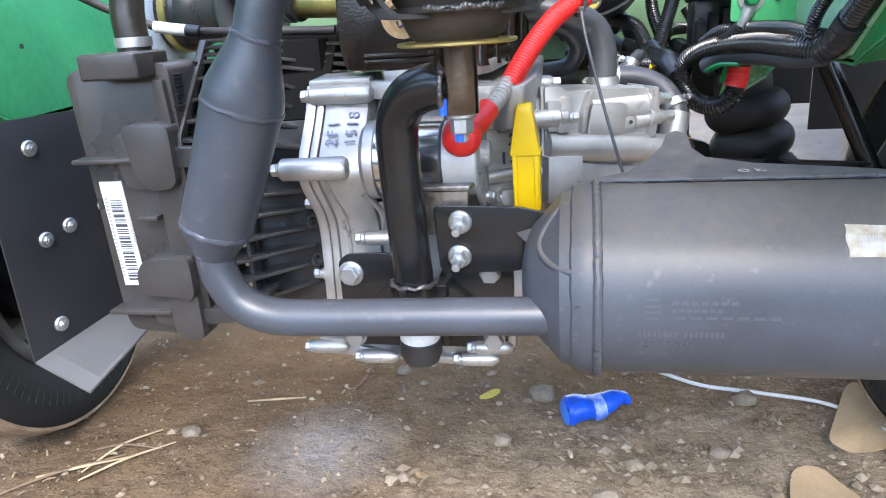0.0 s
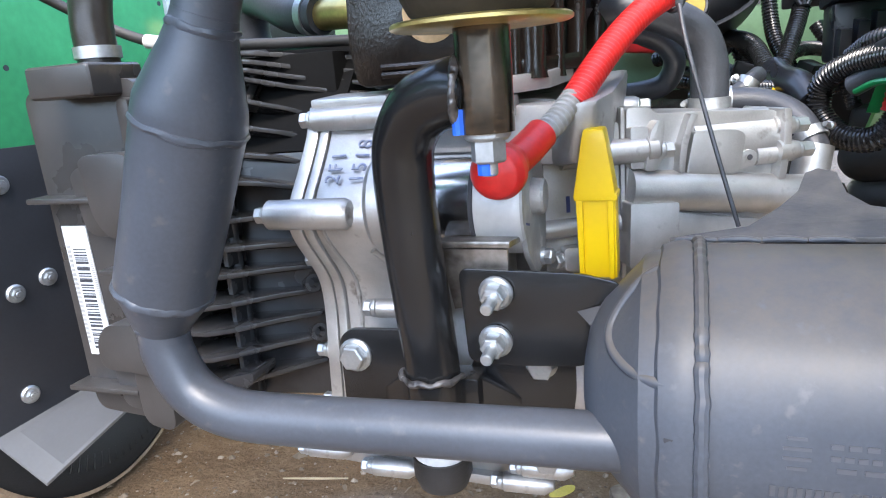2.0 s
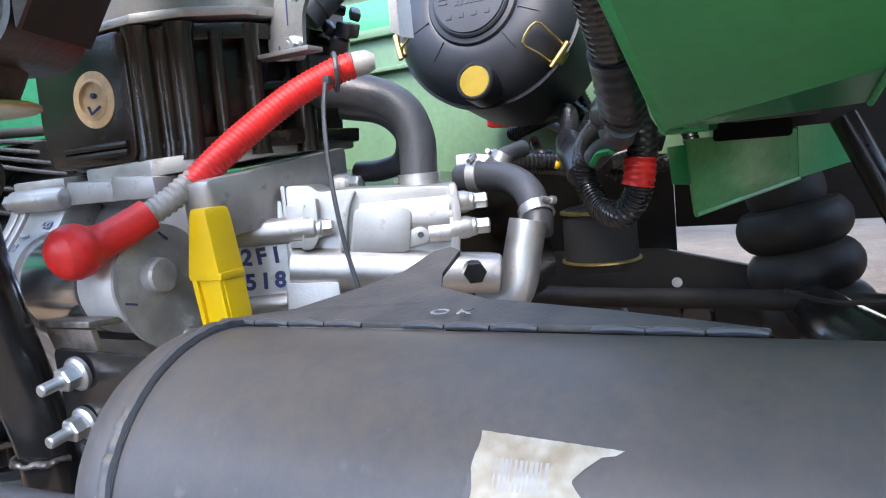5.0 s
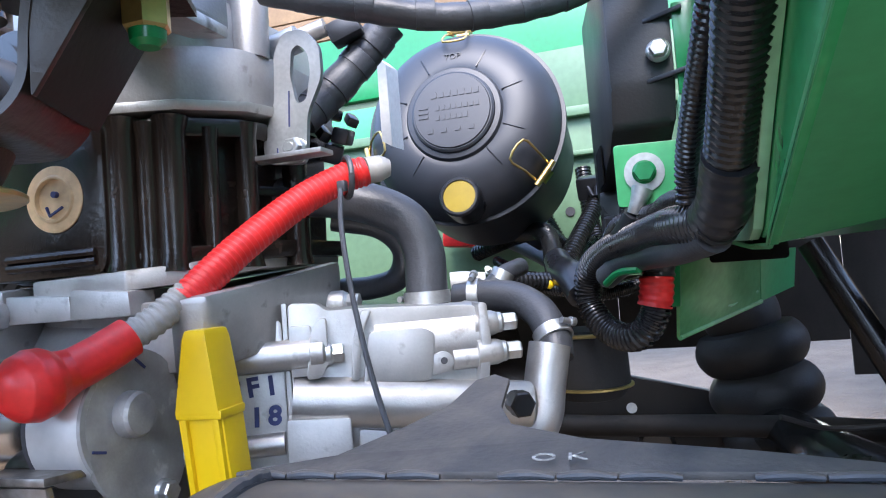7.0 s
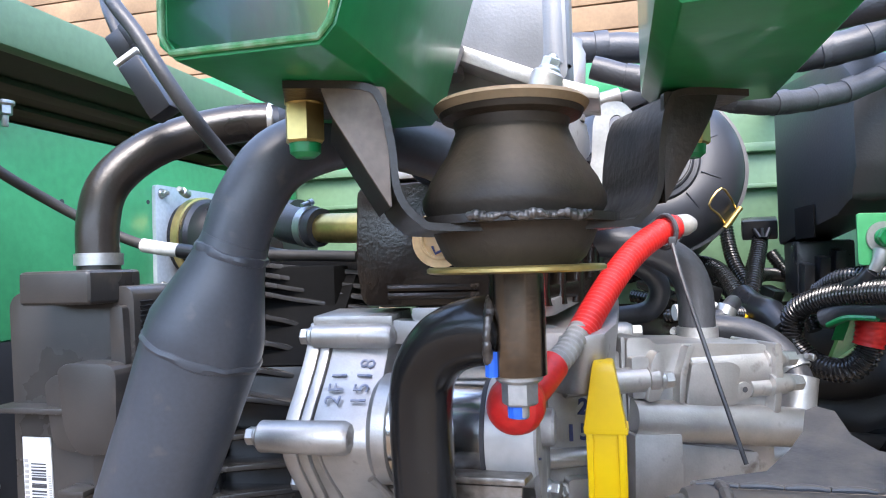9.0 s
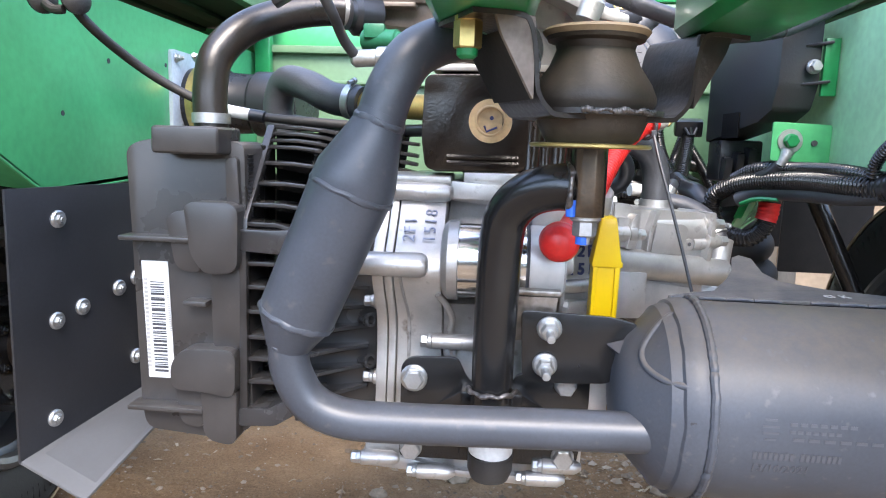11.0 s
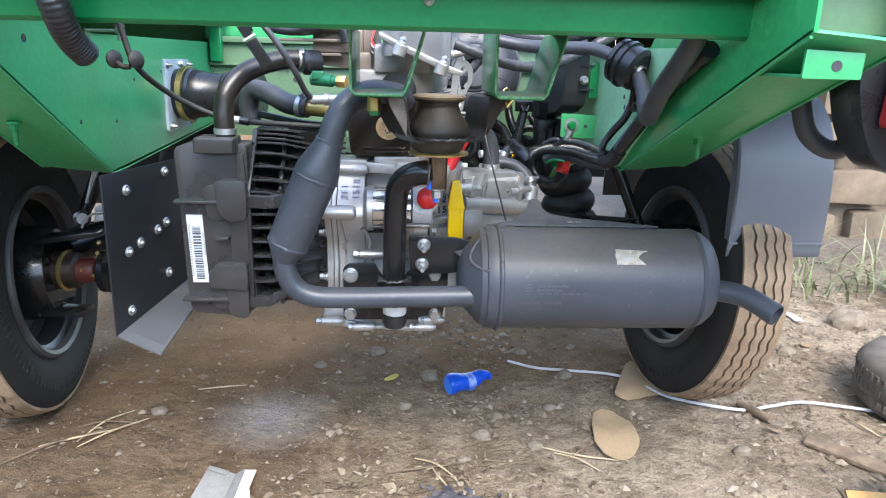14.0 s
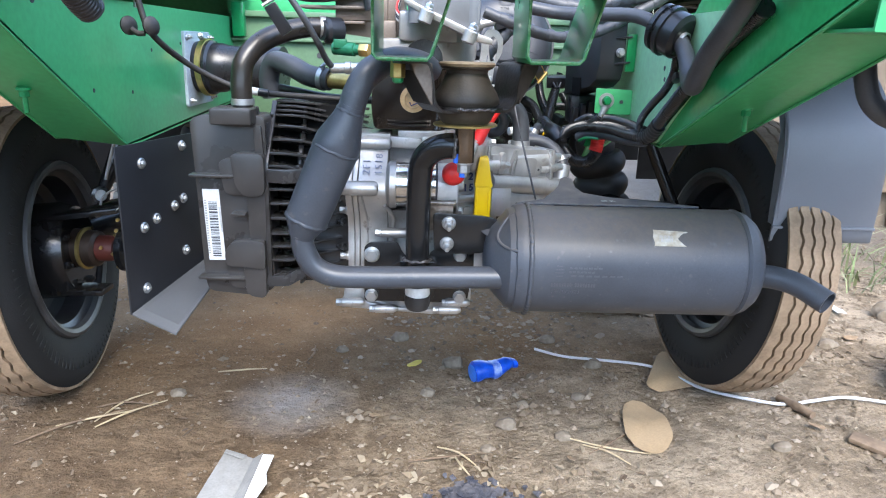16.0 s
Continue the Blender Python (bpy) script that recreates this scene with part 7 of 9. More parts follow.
for k, p in enumerate(((0.235, 1.15, 0.556), (0.268, 1.16, 0.535), (0.30, 1.15, 0.552), (0.215, 1.17, 0.585))):
    bm = B()
    box(bm, p, (0.024, 0.02, 0.018), (12 * k, 20 - 9 * k, 25 * k), 0.003)
    part("connector", bm, PLASTIC_BLK, harness, "black multi-pin connector")
bm = B()
tube(bm, [(0.276, 0.972, 0.53), (0.268, 0.99, 0.543), (0.258, 1.012, 0.548), (0.25, 1.03, 0.56)], [0.012, 0.014, 0.014, 0.011], 14)
part("taped_knot", bm, PLASTIC_BLK, harness)
bm = B()
bmesh.ops.create_uvsphere(bm, u_segments=12, v_segments=8, radius=0.004, matrix=Matrix.Translation((0.247, 1.0, 0.5395)))
part("yellow_dot", bm, YELLOW, harness, "yellow paint dot")
bm = B()
box(bm, (0.284, 1.112, 0.627), (0.036, 0.022, 0.022), (15, 0, -8), 0.003)
con = part("connector", bm, PLASTIC_BLK, harness, "black multi-pin connector")
for k in range(3):
    bm = B()
    tube(bm, [(0.276 + k * 0.008, 1.100, 0.626), (0.281 + k * 0.003, 1.094, 0.616)], 0.0022, 8, 1)
    part("wire", bm, PLASTIC_BLK, con)
bm = B()
tube(bm, [(0.205, 0.95, 0.547), (0.19, 0.945, 0.549), (0.18, 0.942, 0.549)], 0.0072, 14)
part("white_label_wrap", bm, WHITE, harness, "white label wrap")

# cables that cross over the filter
def taped_branch(pts, r, lab):
    e = thing("harness_branch", pts[0], lab, "wiring harness", "harness branches")
    c, ks = spline(pts, 14)
    bm = B()
    rings(bm, c, [r * (1 + 0.03 * math.sin(i * 1.1) + 0.02 * math.sin(i * 0.37)) for i in range(len(c))], 18)
    part("sheath", bm, HOSE, e)
    for i in range(5, len(c) - 3, 9):
        d = (c[i + 1] - c[i]).normalized()
        bm = B()
        lathe(bm, c[i], (d + Vector((0.1, 0.05, 0.12))).normalized(), [(0, r * 1.0), (0.0003, r * 1.075), (0.011, r * 1.06), (0.0113, r)], 20, False)
        part("tape_wrap", bm, HOSE, e)
    return e


for pts, r, lab in (([(0.06, 0.86, 0.775), (0.12, 0.87, 0.771), (0.186, 0.875, 0.764), (0.255, 0.875, 0.750), (0.308, 0.873, 0.754), (0.36, 0.865, 0.768), (0.41, 0.85, 0.785)], 0.0122, "thick taped black harness running over the air filter"),
                    ([(0.12, 0.80, 0.736), (0.181, 0.80, 0.714), (0.229, 0.815, 0.704), (0.272, 0.835, 0.708), (0.310, 0.850, 0.719), (0.36, 0.86, 0.745), (0.40, 0.86, 0.768)], 0.0082, "thin taped black harness running over the air filter")):
    taped_branch(pts, r, lab)
taped_branch([(0.118, 0.84, 0.665), (0.135, 0.855, 0.685), (0.155, 0.865, 0.708), (0.175, 0.868, 0.728)], 0.0118, "thick taped black harness climbing past the lifting eye")
# sensor plugs beside the eye
sens = thing("sensor_plug", (0.13, 0.87, 0.64), "black sensor connectors with twisted leads", "connector")
for k, (p, s) in enumerate((((0.128, 0.86, 0.672), (0.013, 0.02, 0.008)), ((0.132, 0.872, 0.657), (0.012, 0.022, 0.011)), ((0.124, 0.87, 0.646), (0.014, 0.018, 0.013)), ((0.138, 0.875, 0.668), (0.008, 0.016, 0.007)), ((0.120, 0.865, 0.660), (0.008, 0.016, 0.008)))):
    bm = B()
    box(bm, p, s, (10 * k, 20, 15 * k), 0.002)
    part("plug_shell", bm, PLASTIC_BLK, sens)
bm = B()
slab(bm, [(0.142, 0.92, 0.66), (0.150, 0.92, 0.655), (0.150, 0.92, 0.718), (0.143, 0.92, 0.725)], (0.002, 0.02, 0))
single("white_bracket", bm, WHITE, "narrow white painted bracket beside the air filter", "bracket")
# injectors and small metal on the head
inj = thing("injector_rail", (0.13, 0.83, 0.70), "pale metal injector fitting with bolt and connector", "injector")
bm = B()
lathe(bm, (0.10, 0.84, 0.715), (1, 0.1, 0.25), [(0, 0.009), (0.02, 0.009), (0.021, 0.006), (0.04, 0.006)], 20)
part("fitting", bm, ALU, inj)
bm = B()
box(bm, (0.15, 0.85, 0.722), (0.022, 0.016, 0.014), (0, -20, 10), 0.002)
part("connector", bm, PLASTIC_BLK, inj)

# red battery terminal and small stuff in front of the bulkhead
hose("terminal_lead", [(0.148, 1.265, 0.593), (0.17, 1.25, 0.586), (0.20, 1.23, 0.57), (0.24, 1.20, 0.545)], 0.009, "black sleeved lead from the red terminal cover", group="terminal leads")
single("red_terminal", box(B(), (0.13, 1.275, 0.598), (0.105, 0.03, 0.026), (0, 5, 10), 0.005), RED, "red rubber terminal cover near the bulkhead", "terminal cover")
pan = thing("belt_guard", (0.33, 1.1, 0.47), "black steel cup with yellow zinc rims below the bay", "guard")
bm = B()
lathe(bm, (0.268, 1.05, 0.436), (0, 0, 1), [(0, 0.020), (0.002, 0.027), (0.010, 0.033), (0.014, 0.034), (0.056, 0.033), (0.061, 0.030), (0.062, 0)], 36)
part("canister", bm, TYRE, pan)
bm = B()
lathe(bm, (0.268, 1.05, 0.4465), (0, 0, 1), [(0, 0.034), (0.0005, 0.0365), (0.0022, 0.0365), (0.0028, 0.034)], 36)
part("rim_band", bm, YZINC, pan, "yellow zinc rim")
bm = B()
lathe(bm, (0.268, 1.05, 0.4915), (0, 0, 1), [(0, 0.033), (0.0005, 0.0355), (0.003, 0.0355), (0.0035, 0.033)], 36)
part("rim_band", bm, YZINC, pan, "yellow zinc rim")

# ---- canister on the beam: fuel breather with hoses ----
can = thing("breather_canister", (0.349, 0.65, 0.69), "black finned plastic breather canister with hose", "canister")
bm = B()
ax = Vector((0.55, -0.6, -0.35)).normalized()
lathe(bm, (0.333, 0.668, 0.720), ax, [(0, 0.012), (0, 0.024), (0.005, 0.030), (0.010, 0.030), (0.011, 0.0265), (0.016, 0.0265), (0.017, 0.032), (0.022, 0.032), (0.023, 0.0285), (0.038, 0.0285), (0.043, 0.023), (0.044, 0.010)], 40)
part("canister_body", bm, PLASTIC_BLK, can)
bm = B()
tube(bm, [(0.346, 0.415, 0.785), (0.343, 0.420, 0.748), (0.340, 0.445, 0.720), (0.338, 0.49, 0.688), (0.340, 0.522, 0.664), (0.346, 0.552, 0.651), (0.353, 0.583, 0.655), (0.357, 0.606, 0.672), (0.356, 0.624, 0.690), (0.352, 0.640, 0.704)], [0.0118] * 6 + [0.0114, 0.0108, 0.0102, 0.0098], 24)
part("drain_hose", bm, HOSE, can, "fat bent grey-black rubber hose")
bm = B()
lathe(bm, (0.355, 0.636, 0.702), ax, [(0, 0.009), (0.0002, 0.0108), (0.006, 0.0108), (0.0062, 0.009)], 20, False)
part("spring_clip", bm, ZINC, can)
bm = B()
tube(bm, [(0.333, 0.668, 0.720), (0.31, 0.69, 0.731), (0.27, 0.72, 0.733), (0.22, 0.75, 0.735), (0.16, 0.76, 0.745)], 0.009, 16)
part("inlet_hose", bm, HOSE, can)
hose("lamp_hose", [(0.478, 0.45, 0.70), (0.479, 0.45, 0.676), (0.492, 0.45, 0.643), (0.523, 0.45, 0.626), (0.552, 0.45, 0.643), (0.562, 0.45, 0.677), (0.562, 0.45, 0.72)], 0.0105, "black hose loop hanging beside the tail lamp", group="frame hoses")

# ---- intake duct on the left web ----
duct = thing("intake_duct", (-0.35, 1.05, 0.60), "ribbed black rubber intake duct with yellow zinc clamp", "air duct")
bm = B()
slab(bm, yz([tuple(p) for p in rounded([(0.985, 0.70), (1.125, 0.70), (1.125, 0.572), (0.985, 0.572)], 0.006)], -0.386), (0.006, 0, 0), 0.001)
part("flange_plate", bm, mat("pale_grey_plastic", (0.42, 0.47, 0.5), 0.5), duct, "pale grey flange plate")
bm = B()
lathe(bm, (-0.380, 1.05, 0.638), (1, -0.12, 0.0), [(0, 0.045), (0.015, 0.048), (0.03, 0.048), (0.034, 0.044), (0.05, 0.043), (0.055, 0.040), (0.09, 0.038), (0.095, 0.042), (0.16, 0.040), (0.16, 0.0)], 44)
part("duct_body", bm, PLASTIC_BLK, duct)
bm = B()
lathe(bm, (-0.366, 1.048, 0.638), (1, -0.12, 0), [(0, 0.048), (0.0005, 0.0505), (0.010, 0.0505), (0.0105, 0.048)], 44, False)
part("clamp_band", bm, YZINC, duct, "yellow zinc clamp band")
bm = B()
lathe(bm, (-0.362, 1.02, 0.69), (0.2, -1, 0.2), [(0, 0.005), (0.015, 0.005), (0.016, 0.003), (0.024, 0.003)], 12)
part("clamp_screw", bm, ZINC, duct)
for y, z in ((0.995, 0.69), (1.115, 0.69), (0.995, 0.582), (1.115, 0.582)):
    bolt(duct, (-0.380, y, z), (1, 0, 0), 0.008, 0.012, 0.005, 0.006, ZINC)

# second coolant hose, brass tube and sensors on the left of the head
hose("coolant_hose", [(-0.215, 0.905, 0.60), (-0.218, 0.90, 0.63), (-0.205, 0.888, 0.655), (-0.175, 0.868, 0.65), (-0.145, 0.852, 0.637), (-0.11, 0.838, 0.632)], 0.0165, "black coolant hose bent to a brass tube", (((-0.122, 0.843, 0.6335), (1, -0.4, -0.15)),))
bm = B()
tube(bm, [(-0.115, 0.842, 0.632), (-0.04, 0.815, 0.628)], 0.0125, 20)
single("coolant_tube", bm, YZINC, "yellow zinc plated coolant tube under the intake", "tube")
sensor = thing("temperature_sensor", (-0.08, 0.74, 0.67), "green sensor plug with brass hex body", "sensor")
bm = B()
lathe(bm, (-0.048, 0.725, 0.678), (-1, 0.4, 0.05), [(0, 0.007), (0.012, 0.007), (0.013, 0.009), (0.045, 0.009), (0.046, 0.0)], 20)
part("plug_body", bm, mat("dark_green_plastic", (0.01, 0.12, 0.06), 0.4), sensor)
bm = B()
box(bm, (-0.080, 0.732, 0.686), (0.018, 0.01, 0.012), bev=0.002)
part("plug_latch", bm, bpy.data.materials["dark_green_plastic"], sensor)
bm = B()
lathe(bm, (-0.052, 0.726, 0.678), (1, -0.4, 0), [(0, 0.0085), (0.002, 0.0095), (0.012, 0.0095), (0.014, 0.0085)], 6)
part("brass_hex", bm, BRASS, sensor)
o2 = thing("oxygen_sensor", (-0.055, 0.66, 0.65), "steel oxygen sensor with black lead", "sensor")
bm = B()
lathe(bm, (-0.085, 0.665, 0.655), (1, -0.1, 0.05), [(0, 0.004), (0.003, 0.0065), (0.02, 0.0065), (0.021, 0.008), (0.028, 0.008), (0.029, 0.0065), (0.045, 0.0065)], 20)
part("sensor_body", bm, ZINC, o2)
bm = B()
tube(bm, [(-0.080, 0.664, 0.655), (-0.088, 0.652, 0.667), (-0.093, 0.632, 0.684), (-0.104, 0.622, 0.706), (-0.119, 0.620, 0.730), (-0.137, 0.622, 0.752), (-0.165, 0.64, 0.785), (-0.21, 0.67, 0.815)], 0.0040, 12)
part("lead", bm, HOSE, o2)
lcon = thing("lambda_connector", (-0.176, 0.76, 0.72), "black plastic lead connector hanging over the hose", "connector")
bm = B()
box(bm, (-0.1500, 0.672, 0.714), (0.016, 0.016, 0.040), (0, -32, 8), 0.002)
part("connector_shell", bm, PLASTIC_BLK, lcon)
bm = B()
box(bm, (-0.1625, 0.672, 0.734), (0.0175, 0.0175, 0.003), (0, -32, 8), 0.0008)
part("white_clip", bm, WHITE, lcon, "white locking clip")
bm = B()
box(bm, (-0.1685, 0.672, 0.7435), (0.013, 0.013, 0.018), (0, -32, 8), 0.002)
box(bm, (-0.1620, 0.668, 0.7485), (0.005, 0.006, 0.016), (0, -32, 8), 0.001)
part("connector_plug", bm, PLASTIC_BLK, lcon)
bm = B()
tube(bm, [(-0.172, 0.672, 0.750), (-0.181, 0.675, 0.766), (-0.20, 0.69, 0.79), (-0.23, 0.71, 0.815)], 0.004, 12)
part("lead", bm, HOSE, lcon)
# throttle and fuel parts above
thr = thing("throttle_body", (-0.1, 0.82, 0.70), "grey cast throttle body above the intake", "throttle body")
bm = B()
lathe(bm, (-0.085, 0.765, 0.703), (-0.8, -0.6, 0.0), [(0, 0.018), (0.02, 0.018), (0.024, 0.014), (0.028, 0.014)], 28)
part("outlet_neck", bm, PLASTIC_BLK, thr)
bm = B()
box(bm, (-0.055, 0.80, 0.735), (0.075, 0.05, 0.035), bev=0.005)
box(bm, (-0.02, 0.80, 0.70), (0.03, 0.05, 0.04), bev=0.005)
part("body_casting", bm, INTAKE, thr)
bm = B()
tube(bm, [(-0.160, 0.775, 0.753), (-0.138, 0.770, 0.748), (-0.115, 0.765, 0.747), (-0.094, 0.760, 0.752), (-0.074, 0.757, 0.761), (-0.056, 0.755, 0.765), (-0.046, 0.753, 0.752), (-0.040, 0.752, 0.732)], [0.0065, 0.0065, 0.0068, 0.0105, 0.0105, 0.0075, 0.0075, 0.008], 14)
part("loom", bm, PLASTIC_BLK, thr)
for k in range(5):
    bm = B()
    tube(bm, [(0.0, 0.775, 0.755 - k * 0.002), (-0.005, 0.765, 0.735 - k * 0.003), (0.008, 0.755, 0.722 - k * 0.002)], 0.0016, 8)
    part("wire", bm, (RED, WHITE, INK, PLASTIC_BLK, GREYTAPE)[k], thr)

# cable along the left web with rubber grommets
ctl = thing("control_cable", (-0.34, 0.7, 0.66), "black control cable with white sleeve clipped to the beam", "control cable")
bm = B()
tube(bm, [(-0.348, 0.70, 0.80), (-0.343, 0.70, 0.762), (-0.336, 0.70, 0.727), (-0.328, 0.70, 0.700), (-0.318, 0.715, 0.680), (-0.302, 0.75, 0.657), (-0.275, 0.77, 0.637), (-0.235, 0.777, 0.620), (-0.19, 0.78, 0.613), (-0.14, 0.785, 0.610), (-0.06, 0.79, 0.606)], 0.0042, 12)
part("cable_sheath", bm, RUBBER, ctl)
bm = B()
tube(bm, [(-0.238, 0.7765, 0.6205), (-0.222, 0.778, 0.6175), (-0.206, 0.779, 0.615)], 0.0056, 12)
part("white_sleeve", bm, WHITE, ctl, "white printed sleeve")
bm = B()
lathe(bm, (-0.206, 0.779, 0.615), (1, 0, -0.15), [(0, 0.006), (0.014, 0.006), (0.015, 0.004)], 12)
part("ferrule", bm, PLASTIC_BLK, ctl)
for x in (-0.354, -0.325):
    bm = B()
    lathe(bm, (x, 0.699, 0.701), (0.85, -0.5, 0.1), [(0, 0.006), (0.001, 0.0118), (0.0045, 0.0125), (0.006, 0.0105), (0.009, 0.005)], 24)
    part("grommet", bm, RUBBER, ctl)
bm = B()
tube(bm, [(-0.346, 0.692, 0.697), (-0.338, 0.691, 0.692), (-0.329, 0.691, 0.692)], 0.0038, 10)
part("clip_strap", bm, RUBBER, ctl)
# corrugated hose that drops beside the beam
bm = B()
ribbed(bm, [(-0.263, 0.345, 0.800), (-0.262, 0.350, 0.762), (-0.260, 0.355, 0.745), (-0.261, 0.368, 0.730), (-0.261, 0.385, 0.718), (-0.259, 0.400, 0.709)], 0.0132, 0.0042, 0.06, 20)
single("frame_hose", bm, PLASTIC_BLK, "thick corrugated black hose beside the green beam", "hose")
# low pipe behind the fins
bm = B()
tube(bm, [(-0.20, 0.90, 0.615), (-0.12, 0.86, 0.605), (-0.04, 0.80, 0.606), (0.0, 0.78, 0.607)], 0.006, 12)
single("vacuum_pipe", bm, PLASTIC_BLK, "black plastic pipe behind the fan case", "pipe")

# ---- dark underbody between engine and axle ----
dif = thing("gear_housing", (0.06, 1.0, 0.36), "dark dirty gear housing behind the engine", "gear housing")
bm = B()
slab(bm, xz([tuple(p) for p in rounded([(-0.09, 0.56), (0.19, 0.53), (0.21, 0.42), (0.12, 0.36), (-0.06, 0.36), (-0.10, 0.45)], 0.02)], 0.885), (0, 0.22, 0), 0.012)
part("housing", bm, IRON, dif)
bm = B()
lathe(bm, (-0.13, 0.98, 0.42), (1, 0, 0), [(0, 0.04), (0.01, 0.07), (0.05, 0.08), (0.05, 0.0)], 40)
part("output_flange", bm, IRON, dif)
low = thing("stabiliser_tube", (0.3, 1.2, 0.44), "long black tube across the underbody", "tube")
bm = B()
tube(bm, [(0.05, 1.235, 0.372), (0.218, 1.235, 0.370), (0.40, 1.235, 0.367), (0.56, 1.235, 0.358)], 0.012, 16)
part("tube_body", bm, UNDERSEAL, low)
bm = B()
slab(bm, [(0.05, 1.415, 0.400), (0.26, 1.415, 0.399), (0.38, 1.415, 0.372), (0.43, 1.415, 0.345), (0.60, 1.415, 0.322), (0.60, 1.415, 0.26), (0.05, 1.415, 0.26)], (0, 0.02, 0), 0.002)
part("web_plate", bm, UNDERSEAL, low)
# white disc stands for the daylight seen through the plate's hole
bm = B()
cyl(bm, (0.280, 1.4135, 0.352), (0.280, 1.417, 0.352), 0.0072, seg=16)
part("daylit_hole", bm, WHITE, low)

# ---- tail lamp ----
lamp = thing("tail_lamp", (0.54, 0.30, 0.60), "red tail lamp wrapped in clear film on a black bumper end", "tail lamp")
LENS = mat("red_lamp_lens", (0.47, 0.035, 0.04), 0.2, var=0.15, scale=30, bump=0.2, bscale=120)
LENS2 = mat("pale_orange_lens", (0.52, 0.20, 0.09), 0.2, scale=9, col2=(0.50, 0.07, 0.055), bump=0.2, bscale=120)
bm = B()
slab(bm, xz([tuple(p) for p in rounded([(0.493, 0.660), (0.499, 0.752), (0.66, 0.752), (0.66, 0.660)], 0.008)], 0.30), (0, 0.04, 0), 0.002)
part("lens", bm, LENS, lamp)
bm = B()
slab(bm, xz([tuple(p) for p in rounded([(0.512, 0.672), (0.510, 0.747), (0.62, 0.747), (0.62, 0.666)], 0.006)], 0.297), (0, 0.01, 0), 0.003)
panel = part("lens_panel", bm, LENS2, lamp, "orange to red ribbed panel")
for sx, sz in ((0.537, 0.739), (0.533, 0.676)):
    bm = B()
    lathe(bm, (sx, 0.2972, sz), (0, -1, 0), [(0, 0.0048), (0.0008, 0.0048), (0.0018, 0.0036), (0.0020, 0.0016), (0.0012, 0.0)], 20)
    part("lens_screw", bm, WHITE, panel, "small pale screw head")
for k in range(9):
    bm = B()
    box(bm, (0.566 + k * 0.0058, 0.2965, 0.700), (0.0014, 0.0016, 0.044), bev=0.0005)
    part("lens_rib", bm, LENS, panel)
bm = B()
tube(bm, [(0.60, 0.2975, 0.7505), (0.522, 0.2975, 0.7505), (0.511, 0.2975, 0.7485), (0.5055, 0.2975, 0.742), (0.503, 0.2975, 0.719), (0.503, 0.2975, 0.690), (0.506, 0.2975, 0.677), (0.515, 0.2975, 0.669), (0.535, 0.2975, 0.665), (0.60, 0.2975, 0.662)], 0.0011, 8)
part("lens_bead", bm, mat("pale_pink_plastic", (0.62, 0.28, 0.26), 0.3), lamp, "pale moulded bead")
FILM = mat("clear_plastic_film", (0.75, 0.75, 0.77), 0.12, var=0.1, scale=60, bump=0.6, bscale=90)
FILM.node_tree.nodes["Principled BSDF"].inputs["Alpha"].default_value = 0.14
bm = B()
NX2, NZ2 = 16, 14
vv = [[bm.verts.new((0.4855 + 0.004 * (1 - j / NZ2) + (0.15) * i / NX2, 0.2925 + 0.0035 * noise.noise(Vector((i * 0.9 + j * 0.5, j * 0.7, 3))), 0.640 + 0.006 * i / NX2 + 0.116 * j / NZ2)) for i in range(NX2 + 1)] for j in range(NZ2 + 1)]
for j in range(NZ2):
    for i in range(NX2):
        bm.faces.new((vv[j][i], vv[j][i + 1], vv[j + 1][i + 1], vv[j + 1][i]))
bmesh.ops.solidify(bm, geom=bm.faces[:], thickness=0.0003)
part("film_wrap", bm, FILM, lamp, "crumpled clear plastic film")
bm = B()
slab(bm, xz([tuple(p) for p in rounded([(0.470, 0.72), (0.474, 0.69), (0.483, 0.659), (0.494, 0.637), (0.512, 0.618), (0.546, 0.610), (0.66, 0.597), (0.66, 0.76), (0.478, 0.76)], 0.008)], 0.345), (0, 0.05, 0), 0.0015)
part("bumper_end", bm, PLASTIC_BLK, lamp, "black bumper end")

# ---- loose things on the ground ----
def blob(bm, c, r, flat=0.6, seed=0, sub=1):
    res = bmesh.ops.create_icosphere(bm, subdivisions=sub, radius=1)
    for v in res["verts"]:
        k = 1 + 0.35 * noise.noise(v.co * 1.7 + Vector((seed * 3.1, seed * 1.7, 0)))
        v.co = Vector((v.co.x * r[0] * k, v.co.y * r[1] * k, v.co.z * r[2] * k * flat)) + Vector(c)


STONE = mat("grey_brown_stone", (0.23, 0.19, 0.14), 0.9, scale=40, col2=(0.15, 0.115, 0.08), bump=0.6, bscale=150)
GRAVEL = bpy.data.materials.new("gravel_chips")
GRAVEL.use_nodes = True
_nt = GRAVEL.node_tree
_g = _nt.nodes.new("ShaderNodeNewGeometry")
_r = _nt.nodes.new("ShaderNodeValToRGB")
_r.color_ramp.elements[0].color, _r.color_ramp.elements[1].color = (0.12, 0.088, 0.058, 1), (0.30, 0.245, 0.18, 1)
_e = _r.color_ramp.elements.new(0.75)
_e.color = (0.25, 0.195, 0.14, 1)
_e = _r.color_ramp.elements.new(0.4)
_e.color = (0.17, 0.128, 0.085, 1)
_nt.links.new(_g.outputs["Random Per Island"], _r.inputs[0])
_nt.links.new(_r.outputs[0], _nt.nodes["Principled BSDF"].inputs["Base Color"])
_nt.nodes["Principled BSDF"].inputs["Roughness"].default_value = 0.95
rng = random.Random(11)
cv, cf = [], []
